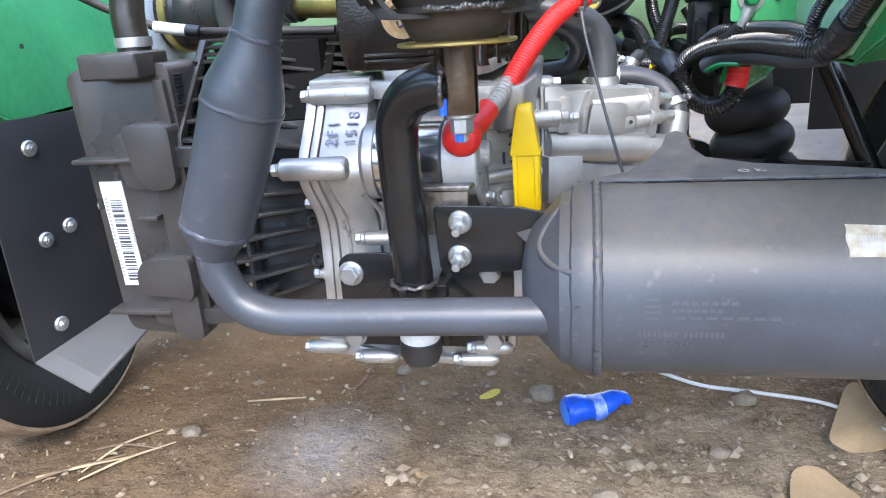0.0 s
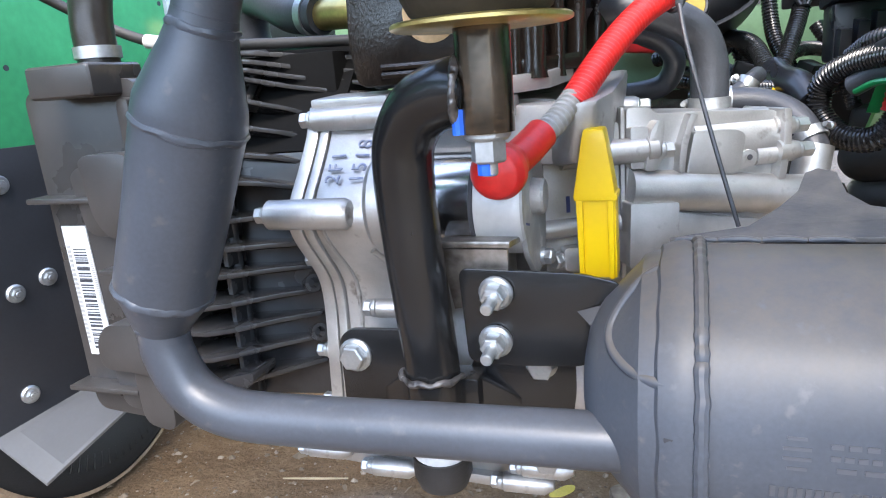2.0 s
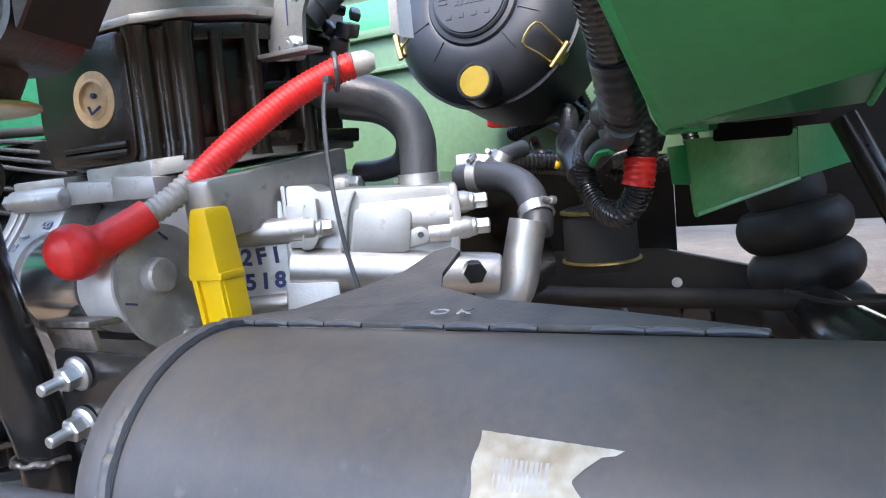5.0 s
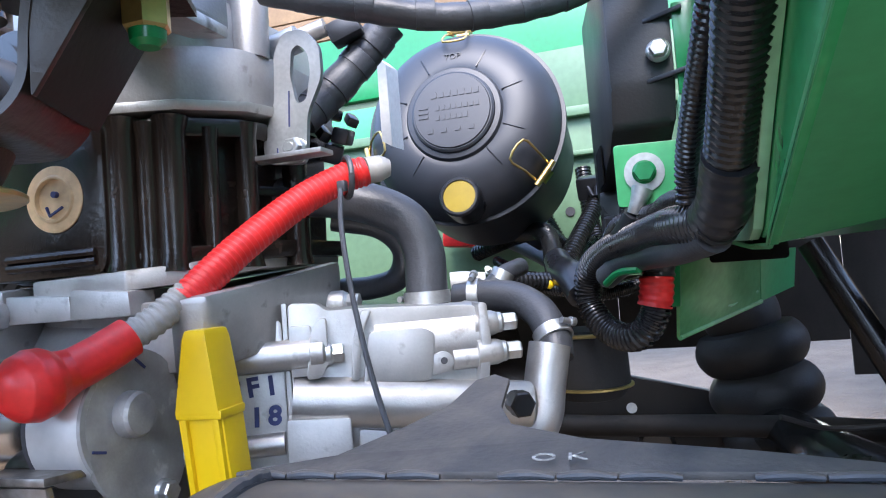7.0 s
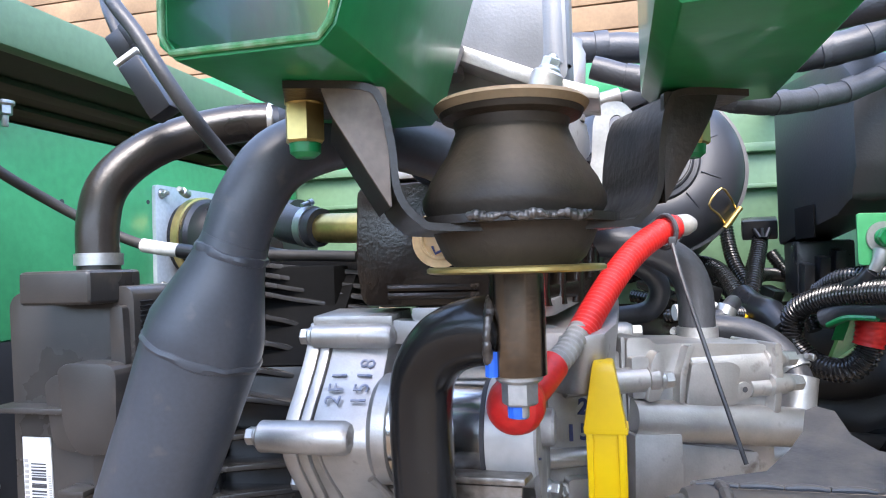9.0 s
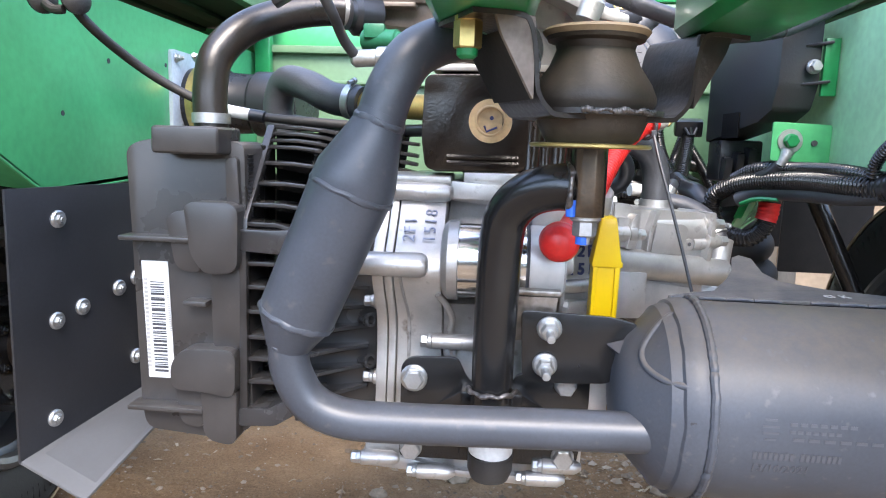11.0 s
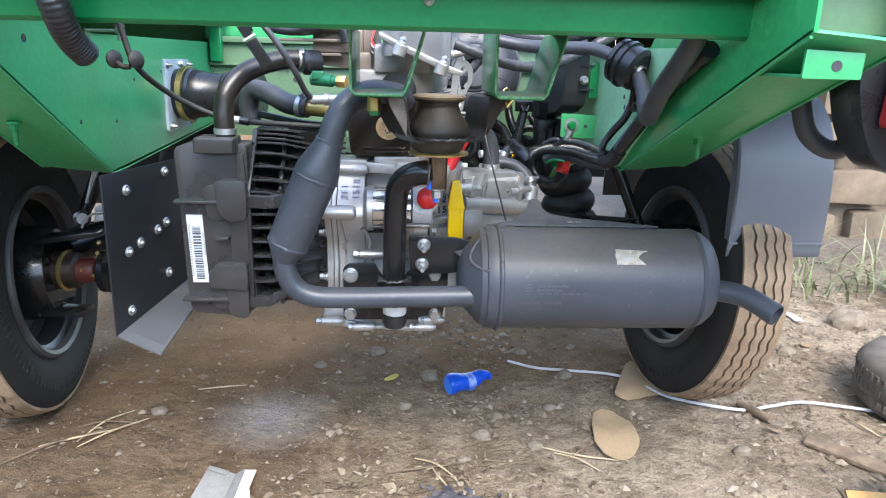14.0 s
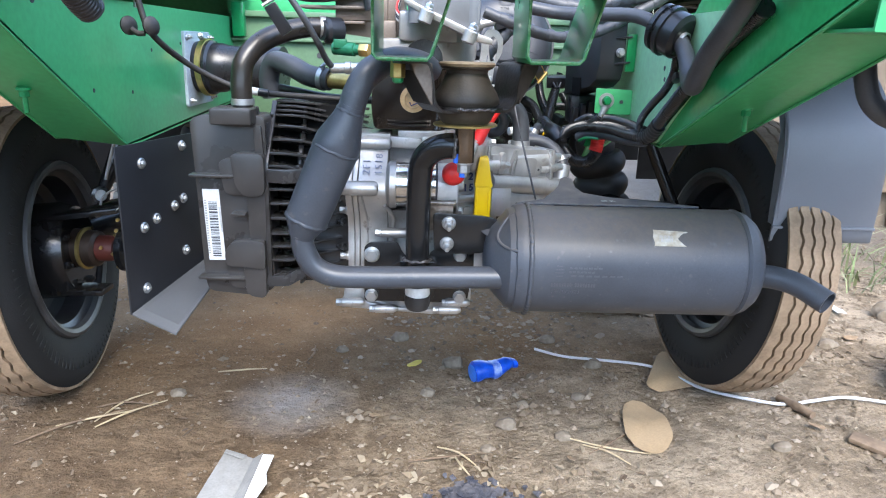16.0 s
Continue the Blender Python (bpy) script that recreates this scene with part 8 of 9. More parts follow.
ico = [(0, 0, 1), (0.9, 0, 0.1), (0.28, 0.85, 0.05), (-0.72, 0.53, 0.12), (-0.72, -0.53, 0.0), (0.28, -0.85, 0.1), (0, 0, -0.6)]
icof = [(0, 1, 2), (0, 2, 3), (0, 3, 4), (0, 4, 5), (0, 5, 1), (6, 2, 1), (6, 3, 2), (6, 4, 3), (6, 5, 4), (6, 1, 5)]
for k in range(49600):
    x, y = rng.uniform(-0.9, 1.7), rng.uniform(0.45, 2.2)
    clod = k >= 47000
    if clod:
        x, y = rng.uniform(-0.15, 1.3), rng.uniform(0.5, 1.65)
    dens = 0.5 + noise.noise(Vector((x * 2.2, y * 2.2, 9)))
    if clod and noise.noise(Vector((x * 4.5, y * 4.5, 3))) < -0.02:
        continue
    if rng.random() > (0.35 + dens * 0.6) * (0.35 + 0.65 * smooth01((x + 0.45) / 0.6)):
        continue
    s = 0.0013 + 0.0062 * rng.random() ** 3.5 + (0.009 * rng.random() if rng.random() < 0.04 else 0) if k < 19000 else rng.uniform(0.0008, 0.0024)
    if clod:
        s = 0.004 + 0.009 * rng.random() ** 2.2
    th, b0 = rng.uniform(0, 6.28), len(cv)
    cx, sx = math.cos(th), math.sin(th)
    ex, ez = rng.uniform(0.7, 1.5), rng.uniform(0.4, 0.8)
    z0 = gz(x, y)
    for p in ico:
        px, py, pz = p[0] * s * ex * rng.uniform(0.7, 1.2), p[1] * s * rng.uniform(0.7, 1.2), p[2] * s * ez
        cv.append((x + px * cx - py * sx, y + px * sx + py * cx, z0 + pz + s * 0.1))
    cf += [tuple(i + b0 for i in f) for f in icof]
gm = bpy.data.meshes.new("gravel")
gm.from_pydata(cv, [], cf)
gm.materials.append(GRAVEL)
tagged(new("gravel", gm), "scattered grit and small stone chips on the dirt", "gravel", kind="stuff")

for k, (x, y, r) in enumerate(((0.106, 1.148, 0.022), (0.541, 1.47, 0.075), (0.62, 1.42, 0.05), (0.05, 1.02, 0.014), (0.20, 0.90, 0.018), (0.30, 0.86, 0.014), (-0.02, 1.30, 0.02), (0.34, 1.30, 0.018), (-0.15, 1.22, 0.014), (0.42, 1.15, 0.016), (1.25, 1.40, 0.048), (0.16, 0.82, 0.013), (-0.45, 1.0, 0.014), (0.98, 1.22, 0.02), (0.24, 0.98, 0.012), (0.66, 0.78, 0.014), (0.36, 1.02, 0.013))):
    bm = B()
    blob(bm, (x, y, gz(x, y) + r * 0.25), (r * 1.15, r * 0.8, r), 0.75, k, 2 if r < 0.03 else 3)
    single("stone", bm, STONE, "dusty grey-brown stone lying on the dirt" if r < 0.04 else "large rounded grey stone on the dirt", "stone", "loose stones", smooth=25 if r < 0.03 else 40)

# crushed blue bottle
bot = thing("plastic_bottle", (0.19, 1.095, gz(0.19, 1.095)), "crushed blue plastic oil bottle with white label band", "bottle")
a, b2 = Vector((0.143, 1.062, 0.030)), Vector((0.240, 1.106, 0.036))
dirn = (b2 - a).normalized()
bm = B()
prof = [(0, 0.012), (0.001, 0.021), (0.006, 0.0245), (0.02, 0.0238), (0.035, 0.0225), (0.05, 0.021), (0.065, 0.0195), (0.080, 0.0165), (0.088, 0.013), (0.092, 0.0115), (0.093, 0.0130), (0.104, 0.0125), (0.105, 0.0)]
lathe(bm, a, dirn, prof, 32)
for v in bm.verts:
    t = (v.co - a).dot(dirn)
    n = noise.noise(v.co * 40)
    v.co.z = 0.033 + (v.co.z - 0.033) * (0.85 + 0.2 * n)
    v.co += Vector((0, 0, 1)) * 0.004 * math.sin(t * 90)
part("bottle_body", bm, BLUE, bot)
bm = B()
lathe(bm, a + dirn * 0.035, dirn, [(0.006, 0.0228), (0.012, 0.0222), (0.020, 0.0214), (0.026, 0.0206)], 32, False)
for v in bm.verts:
    n = noise.noise(v.co * 40)
    t = (v.co - a).dot(dirn)
    v.co.z = 0.033 + (v.co.z - 0.033) * (0.87 + 0.2 * n) + 0.004 * math.sin(t * 90)
part("label_band", bm, mat("pale_blue_label", (0.35, 0.45, 0.75), 0.4, scale=60, col2=(0.02, 0.12, 0.6)), bot, "pale printed label band")
bm = B()
lathe(bm, a - dirn * 0.0005, -dirn, [(0, 0.019), (0.001, 0.017), (0.0005, 0.0)], 28)
part("base", bm, mat("pale_blue_plastic", (0.05, 0.22, 0.75), 0.3), bot)


def flat_litter(name, pts, material, label, category, curl=0.006, thick=0.0009, group="litter", soft=0.02):
    """A thin crumpled sheet on the ground, outlined by points of the plan."""
    bm = B()
    cx, cy = sum(p[0] for p in pts) / len(pts), sum(p[1] for p in pts) / len(pts)
    ring = [Vector((p[0], p[1])) for p in rounded(pts, soft, 3)]
    n = len(ring)
    layers = []
    for k in (1.0, 0.75, 0.5, 0.25):
        layers.append([(cx + (p.x - cx) * k, cy + (p.y - cy) * k) for p in ring])
    low, up = [], []
    for ly in layers:
        zs = [gz(x, y) + 0.003 + curl * (0.5 + noise.noise(Vector((x * 14, y * 14, 7)))) + 0.35 * curl * (0.5 + noise.noise(Vector((x * 55, y * 55, 3)))) for x, y in ly]
        up.append([bm.verts.new((x, y, z + thick)) for (x, y), z in zip(ly, zs)])
        low.append([bm.verts.new((x, y, z)) for (x, y), z in zip(ly, zs)])
    for A, flip in ((up, False), (low, True)):
        for r0, r1 in zip(A, A[1:]):
            for i in range(n):
                f = (r0[i], r0[(i + 1) % n], r1[(i + 1) % n], r1[i])
                bm.faces.new(f[::-1] if flip else f)
        bm.faces.new(A[-1][::-1] if flip else A[-1])
    for i in range(n):
        bm.faces.new((low[0][i], low[0][(i + 1) % n], up[0][(i + 1) % n], up[0][i]))
    return single(name, bm, material, label, category, group)


CARD = mat("brown_cardboard", (0.43, 0.30, 0.17), 0.85, scale=9, col2=(0.34, 0.235, 0.13), bump=0.2)
flat_litter("cardboard_piece", [(0.440, 0.975), (0.478, 0.975), (0.500, 0.90), (0.490, 0.823), (0.462, 0.785), (0.430, 0.785), (0.408, 0.830), (0.418, 0.90)], CARD, "rounded brown cardboard scrap lying on the dirt", "cardboard", 0.008, soft=0.03)
flat_litter("cardboard_piece", [(0.492, 1.01), (0.567, 1.17), (0.66, 1.13), (0.66, 1.05), (0.60, 1.01), (0.536, 0.986)], CARD, "brown cardboard scrap pressed under the tyre", "cardboard", 0.012)
flat_litter("cardboard_piece", [(0.785, 0.668), (0.93, 0.655), (0.93, 0.55), (0.785, 0.54), (0.752, 0.585)], mat("orange_cardboard", (0.56, 0.33, 0.11), 0.8, var=0.06, bump=0.1), "flat orange cardboard sheet on the dirt", "cardboard", 0.004, 0.003, soft=0.004)
carton = thing("flattened_carton", (-0.25, 0.68, gz(-0.25, 0.68)), "torn pale grey flattened carton lying on the dirt", "carton")
CARTON = mat("grey_carton", (0.26, 0.25, 0.23), 0.75, var=0.1, scale=30)
z0 = gz(-0.25, 0.68) + 0.006
for pts, tilt in (([(-0.288, 0.776, 0.012), (-0.240, 0.762, 0.004), (-0.245, 0.60, 0.004), (-0.300, 0.60, 0.008)], 0.0015), ([(-0.240, 0.762, 0.004), (-0.222, 0.757, 0.018), (-0.222, 0.60, 0.02), (-0.245, 0.60, 0.004)], 0.0015), ([(-0.288, 0.776, 0.012), (-0.252, 0.768, 0.006), (-0.254, 0.752, 0.010), (-0.286, 0.758, 0.018)], 0.0015)):
    bm = B()
    slab(bm, [(x, y, z0 + z) for x, y, z in pts], (0, 0, tilt), 0.0003)
    part("flap", bm, CARTON, carton)
bm = B()
slab(bm, [(-0.222, 0.757, z0 + 0.016), (-0.205, 0.765, z0 + 0.01), (-0.208, 0.72, z0 + 0.006), (-0.200, 0.69, z0 + 0.008), (-0.214, 0.62, z0 + 0.006), (-0.222, 0.60, z0 + 0.018)], (0, 0, 0.001), 0.0002)
part("torn_edge", bm, WHITE, carton)
ASH = mat("burnt_ash", (0.03, 0.032, 0.045), 0.9, scale=40, col2=(0.10, 0.095, 0.10), bump=0.8, bscale=120)
rng = random.Random(14)
av, af = [], []
for k in range(380):
    r0, t0 = abs(rng.gauss(0, 0.024)) + (0.05 * rng.random() if k % 9 == 0 else 0), rng.uniform(0, 6.28)
    x, y = 0.122 + r0 * 1.35 * math.cos(t0), 0.672 + r0 * math.sin(t0)
    s, b0 = rng.uniform(0.002, 0.010), len(av)
    for q in range(5):
        a = t0 + q * 1.257 + rng.uniform(-0.3, 0.3)
        av.append((x + s * math.cos(a), y + s * math.sin(a), gz(x, y) + 0.003 + rng.uniform(0, 0.007) + 0.014 * max(0, 1 - r0 / 0.04)))
    av.append((x, y, gz(x, y) + 0.0))
    af.append(tuple(range(b0, b0 + 5)))
    af += [(b0 + (q + 1) % 5, b0 + q, b0 + 5) for q in range(5)]
am = bpy.data.meshes.new("ash")
am.from_pydata(av, [], af)
am.materials.append(ASH)
tagged(new("burnt_ash", am), "dark flakes of burnt ash on the dirt", "ash", kind="stuff")
flat_litter("paper_scrap", [(1.105, 1.475), (1.130, 1.482), (1.128, 1.43), (1.120, 1.385), (1.108, 1.40), (1.112, 1.45)], WHITE, "small white torn scrap on the dirt", "paper", 0.02)
rng = random.Random(5)
YLEAF = mat("yellow_leaf", (0.5, 0.4, 0.06), 0.6)
DLEAF = mat("dry_leaf", (0.30, 0.21, 0.125), 0.85, scale=90, col2=(0.18, 0.115, 0.06), bump=0.4)
for k, (x, y, s, lab) in enumerate(((0.02, 1.13, 0.022, "small yellow fallen leaf on the dirt"), (0.25, 1.02, 0.014, "dry brown leaf on the dirt"), (0.30, 0.78, 0.012, "dry tan leaf on the dirt"), (0.75, 0.84, 0.016, "pale dry leaf on the dirt"), (-0.52, 0.62, 0.012, "small yellow fallen leaf on the dirt"), (-0.05, 0.92, 0.012, "dry tan leaf on the dirt"), (1.05, 1.25, 0.02, "pale dry leaf on the dirt"))):
    th = rng.uniform(0, 6.28)
    pts = [(x + s * (math.cos(t) * math.cos(th) - 0.45 * math.sin(t) * math.sin(th)), y + s * (math.cos(t) * math.sin(th) + 0.45 * math.sin(t) * math.cos(th))) for t in [i * math.pi / 4 for i in range(8)]]
    flat_litter("fallen_leaf", pts, YLEAF if "yellow" in lab else DLEAF, lab, "leaf", 0.008, 0.0006, "fallen leaves")
# straw and bark chips strewn over the yard
rng = random.Random(21)
sv, sf = [], []
for k in range(4760):
    x, y = rng.uniform(-0.9, 1.8), rng.uniform(0.42, 2.3)
    flake = k >= 4500
    if flake:
        x, y = rng.gauss(0.03, 0.11), rng.gauss(0.69, 0.075)
    if not flake and rng.random() > 0.25 + 0.9 * smooth01((x + 0.1) / 0.6) * (0.6 + noise.noise(Vector((x * 3, y * 3, 5)))):
        continue
    ln, w = rng.uniform(0.003, 0.009) * (2.2 if rng.random() < 0.05 else 1), rng.uniform(0.0008, 0.0028)
    if flake:
        ln, w = rng.uniform(0.003, 0.011), rng.uniform(0.002, 0.0055)
    th, z0, b0 = rng.uniform(0, 6.28), gz(x, y) + 0.0015, len(sv)
    cx, sx, lift = math.cos(th), math.sin(th), rng.uniform(0, 0.006)
    for a, b1, h in ((-1, -1, 0), (-0.2, -1.3, 1), (1, -0.5, 0.6), (1, 0.6, 0.6), (0.1, 1.1, 1), (-1, 0.8, 0)):
        sv.append((x + a * ln * cx - b1 * w * sx, y + a * ln * sx + b1 * w * cx, z0 + h * lift + 0.001))
    sf.append(tuple(range(b0, b0 + 6)))
CHIPS = bpy.data.materials.new("straw_and_bark_chips")
CHIPS.use_nodes = True
_nt = CHIPS.node_tree
_g = _nt.nodes.new("ShaderNodeNewGeometry")
_r = _nt.nodes.new("ShaderNodeValToRGB")
_r.color_ramp.elements[0].color, _r.color_ramp.elements[1].color = (0.10, 0.068, 0.043, 1), (0.36, 0.30, 0.21, 1)
_e = _r.color_ramp.elements.new(0.6)
_e.color = (0.22, 0.165, 0.105, 1)
_nt.links.new(_g.outputs["Random Per Island"], _r.inputs[0])
_nt.links.new(_r.outputs[0], _nt.nodes["Principled BSDF"].inputs["Base Color"])
_nt.nodes["Principled BSDF"].inputs["Roughness"].default_value = 0.9
sm = bpy.data.meshes.new("chips")
sm.from_pydata(sv, [], sf)
sm.materials.append(CHIPS)
tagged(new("straw_chips", sm), "strewn straw and bark chips on the dirt", "chips", kind="stuff")
# white wire
bm = B()
tube(bm, [(x, y, gz(x, y) + 0.0085) for x, y in ((0.30, 1.24), (0.36, 1.19), (0.44, 1.16), (0.524, 1.122), (0.56, 1.06), (0.601, 0.995), (0.66, 0.955), (0.736, 0.93), (0.80, 0.945), (0.87, 0.955), (0.95, 0.94), (1.03, 0.905))], 0.0032, 8, 6)
single("plastic_wire", bm, WHITE, "white plastic strip lying across the dirt", "strip")
# sticks and straws
WOOD = mat("weathered_wood", (0.23, 0.16, 0.10), 0.85, scale=30, col2=(0.12, 0.08, 0.05), bump=0.5, bscale=120)
STRAW = mat("dry_straw", (0.42, 0.33, 0.2), 0.85, var=0.2)
bm = B()
tube(bm, [(0.738, 0.955, gz(0.74, 0.96) + 0.009), (0.752, 0.91, gz(0.75, 0.91) + 0.010), (0.764, 0.878, gz(0.76, 0.87) + 0.008)], [0.008, 0.0088, 0.0075], 12, 2)
single("wood_offcut", bm, WOOD, "short round wooden offcut lying on the dirt", "stick", "litter")
bm = B()
slab(bm, [(0.785, 0.80, gz(0.8, 0.8) + 0.004), (0.81, 0.825, gz(0.8, 0.8) + 0.004), (0.875, 0.765, gz(0.87, 0.76) + 0.002), (0.92, 0.715, gz(0.9, 0.7) + 0.002), (0.895, 0.692, gz(0.9, 0.7) + 0.002)], (0, 0, 0.009), 0.003)
single("wood_plank", bm, WOOD, "short worn brown plank lying on the dirt", "plank", "litter")
for k, (p, q) in enumerate((((0.335, 0.80), (0.42, 0.86)), ((0.30, 0.86), (0.44, 0.79)), ((0.33, 0.83), (0.40, 0.77)), ((0.02, 0.78), (0.13, 0.80)), ((0.10, 0.80), (0.13, 0.72)), ((0.07, 0.83), (0.14, 0.76)), ((-0.66, 0.80), (-0.52, 0.93)), ((-0.56, 0.88), (-0.50, 1.0)), ((-0.62, 0.86), (-0.50, 0.93)), ((-0.58, 0.93), (-0.47, 0.95)), ((-0.55, 0.86), (-0.46, 0.97)), ((-0.40, 1.1), (-0.30, 1.12)), ((-0.22, 1.15), (-0.215, 1.24)), ((0.93, 0.90), (0.95, 0.83)), ((1.0, 1.0), (1.1, 1.02)))):
    bm = B()
    m = ((p[0] + q[0]) / 2 + rng.uniform(-0.012, 0.012), (p[1] + q[1]) / 2 + rng.uniform(-0.012, 0.012))
    tube(bm, [(x, y, gz(x, y) + 0.004 + (0.004 if i == 1 else 0)) for i, (x, y) in enumerate((p, m, q))], [0.0013, 0.002, 0.001], 7, 6)
    single("twig", bm, STRAW if k % 3 else WOOD, "dry thin twig lying on the dirt", "twig", "twigs")

# old tyre lying flat, open in the middle
old = thing("old_tyre", (1.165, 0.92, gz(1.165, 0.92)), "small worn dusty tyre lying flat on the dirt", "tyre")
OLD = mat("dusty_old_rubber", (0.15, 0.125, 0.10), 0.9, scale=20, col2=(0.085, 0.072, 0.06), bump=0.5, bscale=160)
z0 = gz(1.165, 0.92)
bm = B()
lathe(bm, (1.165, 0.92, z0), (0.0, 0.0, 1), [(0.03, 0.108), (0.012, 0.112), (0.002, 0.125), (0, 0.15), (0.006, 0.178), (0.022, 0.193), (0.10, 0.193), (0.116, 0.180), (0.124, 0.155), (0.125, 0.130), (0.118, 0.112), (0.10, 0.106), (0.03, 0.108)], 64, False)
part("carcass", bm, OLD, old, smooth=50)
# black lining added for the shade in the tyre's hollow
bm = B()
lathe(bm, (1.165, 0.92, z0), (0, 0, 1), [(0.012, 0.02), (0.013, 0.106), (0.03, 0.1045), (0.098, 0.1035), (0.112, 0.1085)], 48, False)
part("hollow_shade", bm, VOID, old, "black lining that stands for the shade inside", smooth=50)
bm = B()
box(bm, (0, 0, 0), (0.007, 0.0145, 0.018), bev=0.0015, seg=1)
block_mesh = mesh_of(bm, "tread_block", OLD, 30)
for j in range(63):
    for row in range(3):
        t = (j + 0.5 * (row % 2)) * 2 * math.pi / 63
        ob = new("tread_block", block_mesh)
        ob.parent = old
        ob.location = (0.1915 * math.cos(t), 0.1915 * math.sin(t), 0.034 + row * 0.027)
        ob.rotation_euler = (0, 0, t + 0.25 * (1 - row))
old.scale = (0.92, 0.92, 0.92)

# pale plastic can near the edge
can2 = thing("jerry_can", (0.888, 0.51, 0), "pale translucent plastic jerry can standing on the dirt", "jerry can")
bm = B()
slab(bm, [(x, y, 0.008) for x, y in [tuple(p) for p in rounded([(0.800, 0.47), (0.980, 0.42), (1.025, 0.57), (0.840, 0.61)], 0.035, 6)]], (0, 0, 0.155), 0.02)
part("can_body", bm, mat("milky_plastic", (0.50, 0.49, 0.42), 0.45, var=0.08, scale=8), can2)
bm = B()
lathe(bm, (0.890, 0.50, 0.163), (0, 0, 1), [(0, 0.03), (0.02, 0.03), (0.021, 0.0)], 28)
part("can_cap", bm, WHITE, can2)

# ---- grass, wall and surroundings ----
GRASS = mat("green_grass", (0.14, 0.185, 0.07), 0.6, scale=8, col2=(0.27, 0.26, 0.15))
gvv, gff = [], []
rng = random.Random(8)


def blade(x, y, h, th, bend, w):
    b0 = len(gvv)
    z = gz(x, y)
    for k in range(6):
        t = k / 5
        r = bend * t * t
        px, py, pz = x + math.cos(th) * r, y + math.sin(th) * r, z + h * (t - 0.35 * t * t * min(1.5, bend / max(h, 0.01)))
        ww = w * (1 - t * 0.9)
        gvv.append((px - math.sin(th) * ww, py + math.cos(th) * ww, pz))
        gvv.append((px + math.sin(th) * ww, py - math.cos(th) * ww, pz))
    for k in range(5):
        gff.append((b0 + 2 * k, b0 + 2 * k + 1, b0 + 2 * k + 3, b0 + 2 * k + 2))


for cx, cy, n, sp, hh in ((1.22, 1.62, 12, 0.06, 0.20), (1.33, 1.70, 18, 0.05, 0.20), (1.46, 1.62, 20, 0.06, 0.17), (1.58, 1.72, 46, 0.06, 0.24), (1.75, 1.60, 34, 0.08, 0.18), (1.92, 1.75, 50, 0.08, 0.24), (2.15, 1.66, 60, 0.12, 0.2), (1.40, 1.95, 30, 0.10, 0.22), (1.2, 2.0, 30, 0.10, 0.22), (2.5, 1.7, 90, 0.3, 0.22)):
    for k in range(n):
        blade(rng.gauss(cx, sp), rng.gauss(cy, 0.06), hh * rng.uniform(0.4, 1.2), rng.uniform(0, 6.28), rng.uniform(0.08, 0.30), rng.uniform(0.0022, 0.0055))
gm = bpy.data.meshes.new("grass")
gm.from_pydata(gvv, [], gff)
gm.materials.append(GRASS)
tagged(new("grass", gm), "tufts of long green and straw grass by the wall", "grass", kind="stuff")
# broad weed leaves
weed = thing("weed", (1.62, 1.60, gz(1.6, 1.6)), "low green weed with broad leaves by the wall", "weed")
bm = B()
tube(bm, [(1.62, 1.60, gz(1.6, 1.6)), (1.62, 1.60, 0.10), (1.63, 1.58, 0.17)], [0.004, 0.003, 0.002], 8)
part("stem", bm, GRASS, weed)
for k in range(11):
    th, h = k * 2.4, 0.07 + 0.011 * k
    bm = B()
    c = Vector((1.62 + 0.05 * math.cos(th), 1.60 + 0.05 * math.sin(th), h))
    d = Vector((math.cos(th), math.sin(th), -0.2))
    s = Vector((-math.sin(th), math.cos(th), 0.1))
    vs = [bm.verts.new(c + d * (u * 0.05) + s * (w * 0.028) + Vector((0, 0, -0.012 * u * u))) for u, w in ((-1, 0), (-0.5, 0.8), (0.2, 1), (1, 0), (0.2, -1), (-0.5, -0.8))]
    f = bm.faces.new(vs)
    bmesh.ops.solidify(bm, geom=[f], thickness=0.001)
    part("leaf", bm, mat("weed_leaf", (0.10, 0.24, 0.04), 0.5) if k == 0 else bpy.data.materials["weed_leaf"], weed)

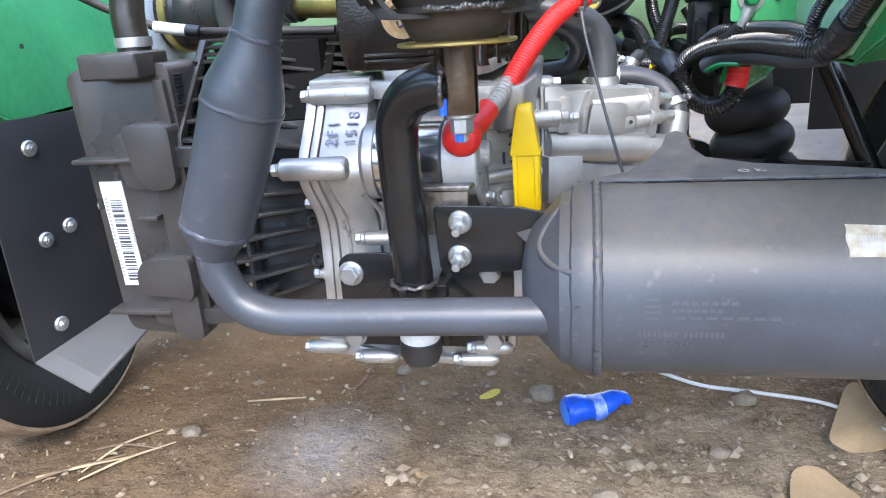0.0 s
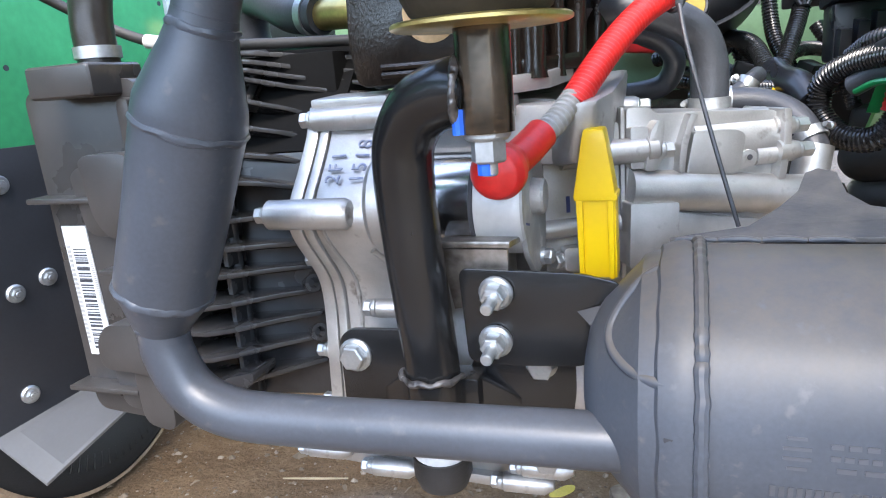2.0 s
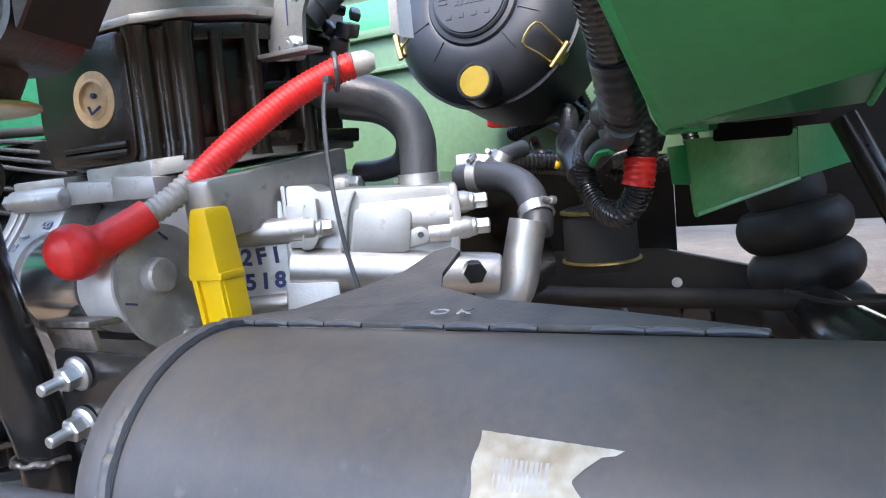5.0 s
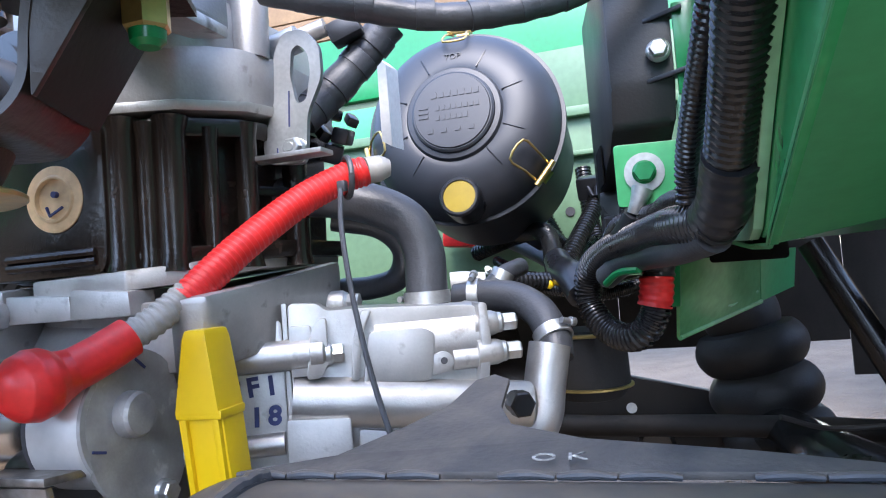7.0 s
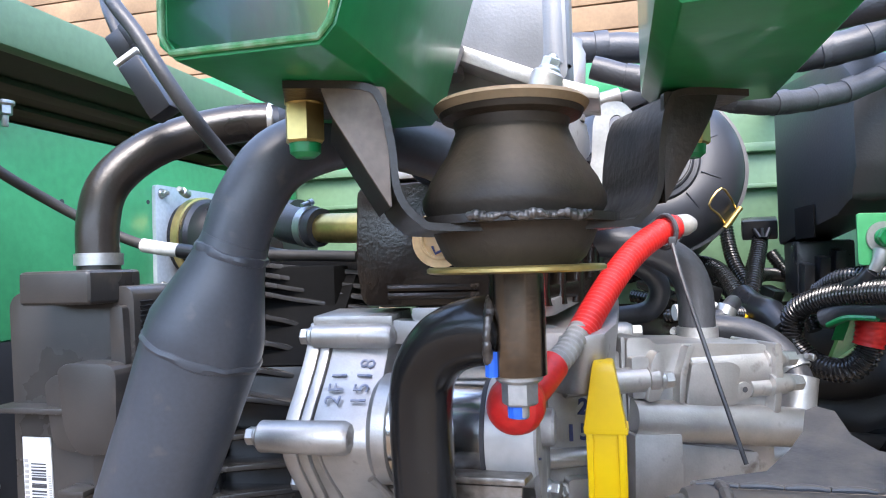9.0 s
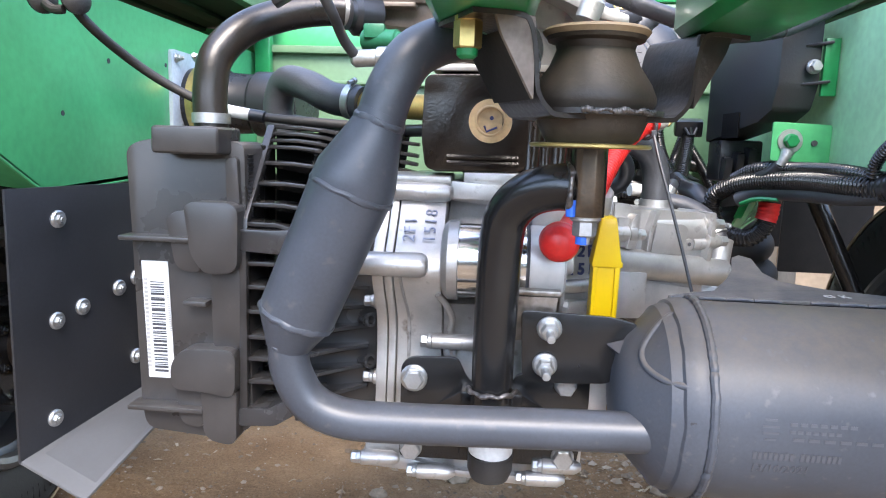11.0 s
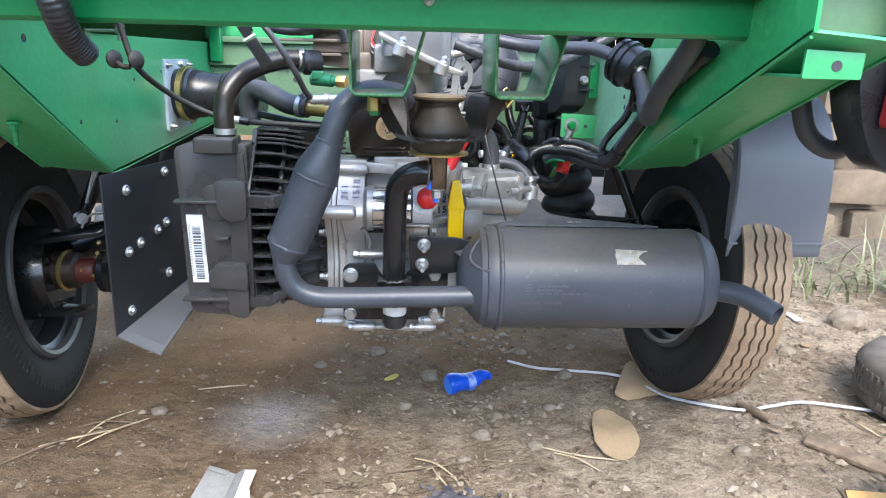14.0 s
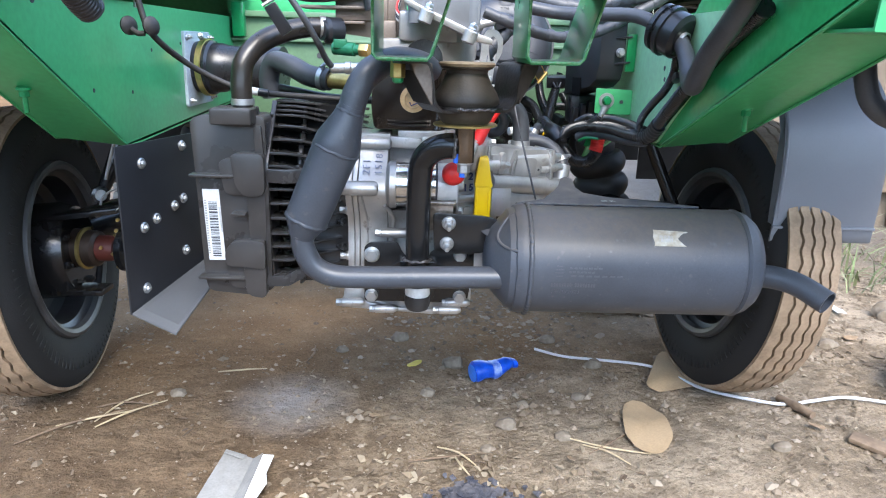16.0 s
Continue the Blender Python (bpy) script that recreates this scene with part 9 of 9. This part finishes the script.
# rubble wall behind the yard
wall = tagged(new("wall_east"), "old plastered rubble wall with brown stone blocks", "wall", kind="structure")
wall.location = (2.0, 2.35, 0)
WALLM = mat("weathered_plaster", (0.25, 0.195, 0.14), 0.9, scale=4, col2=(0.12, 0.095, 0.068), bump=0.8, bscale=60)
BLOCK = mat("brown_wall_block", (0.225, 0.168, 0.112), 0.9, scale=5, col2=(0.12, 0.09, 0.062), bump=0.7, bscale=50)
bm = B()
box(bm, (3.6, 2.5, 0.75), (5.2, 0.16, 1.6))
part("wall_core", bm, WALLM, wall)
rng = random.Random(21)
shapes = []
for k in range(5):
    bm = B()
    box(bm, (0, 0, 0), (0.40, 0.10, 0.16), bev=0.015)
    for v in bm.verts:
        v.co += Vector((1, 1, 1)) * 0.012 * noise.noise(v.co * 9 + Vector((k * 5, 0, 0)))
    shapes.append(mesh_of(bm, "block", BLOCK, 40))
for row in range(8):
    for col in range(12):
        ob = new("stone_block", shapes[rng.randrange(5)])
        ob.parent = wall
        ob.location = Vector((1.2 + 0.43 * col + 0.2 * (row % 2), 2.40 + rng.uniform(-0.015, 0.01), 0.07 + row * 0.185)) - wall.location
        ob.rotation_euler = (0, rng.uniform(-0.03, 0.03), rng.uniform(-0.03, 0.03))
        ob.scale = (rng.uniform(0.72, 1.05), 1, rng.uniform(0.85, 1.12))
# timber wall seen through the hatch
tim = tagged(new("wall_timber"), "wall of weathered horizontal timber planks", "wall", kind="structure")
tim.location = (-1.8, 3.6, 0)
PLANK = mat("tan_timber", (0.26, 0.165, 0.09), 0.8, scale=3, col2=(0.15, 0.09, 0.048), bump=0.3, bscale=60)
for k in range(20):
    bm = B()
    x1 = 1.5 if k > 7 else -0.7
    box(bm, ((x1 - 4.1) / 2, 3.6, 0.1 + k * 0.125), (x1 + 4.1, 0.03, 0.118), bev=0.004)
    part("plank", bm, PLANK, tim)
for x in (-4.05, -0.72, 1.45):
    bm = B()
    box(bm, (x, 3.66, 1.26), (0.09, 0.09, 2.56), bev=0.006)
    part("support_post", bm, PLANK, tim)
# plain unseen walls added round the yard to darken reflections and low sky
SKY_BLOCK = mat("sky_block_plaster", (0.17, 0.15, 0.12), 0.9, scale=2, col2=(0.09, 0.085, 0.065), bump=0.5, bscale=40)
for name, c, sz, lab in (("sky_block_south", (0, -6.0, 0.8), (12, 0.2, 1.6), "unseen wall added to block low sky behind the vehicle"), ("sky_block_west", (-6.0, -1, 1.2), (0.2, 10, 2.4), "unseen wall added to block low sky beside the vehicle"), ("sky_block_side", (6.3, -1, 1.2), (0.2, 10, 2.4), "unseen wall added to block low sky beside the lane")):
    bm = B()
    box(bm, c, sz, bev=0.02)
    single(name, bm, SKY_BLOCK, lab, "wall", kind="structure")
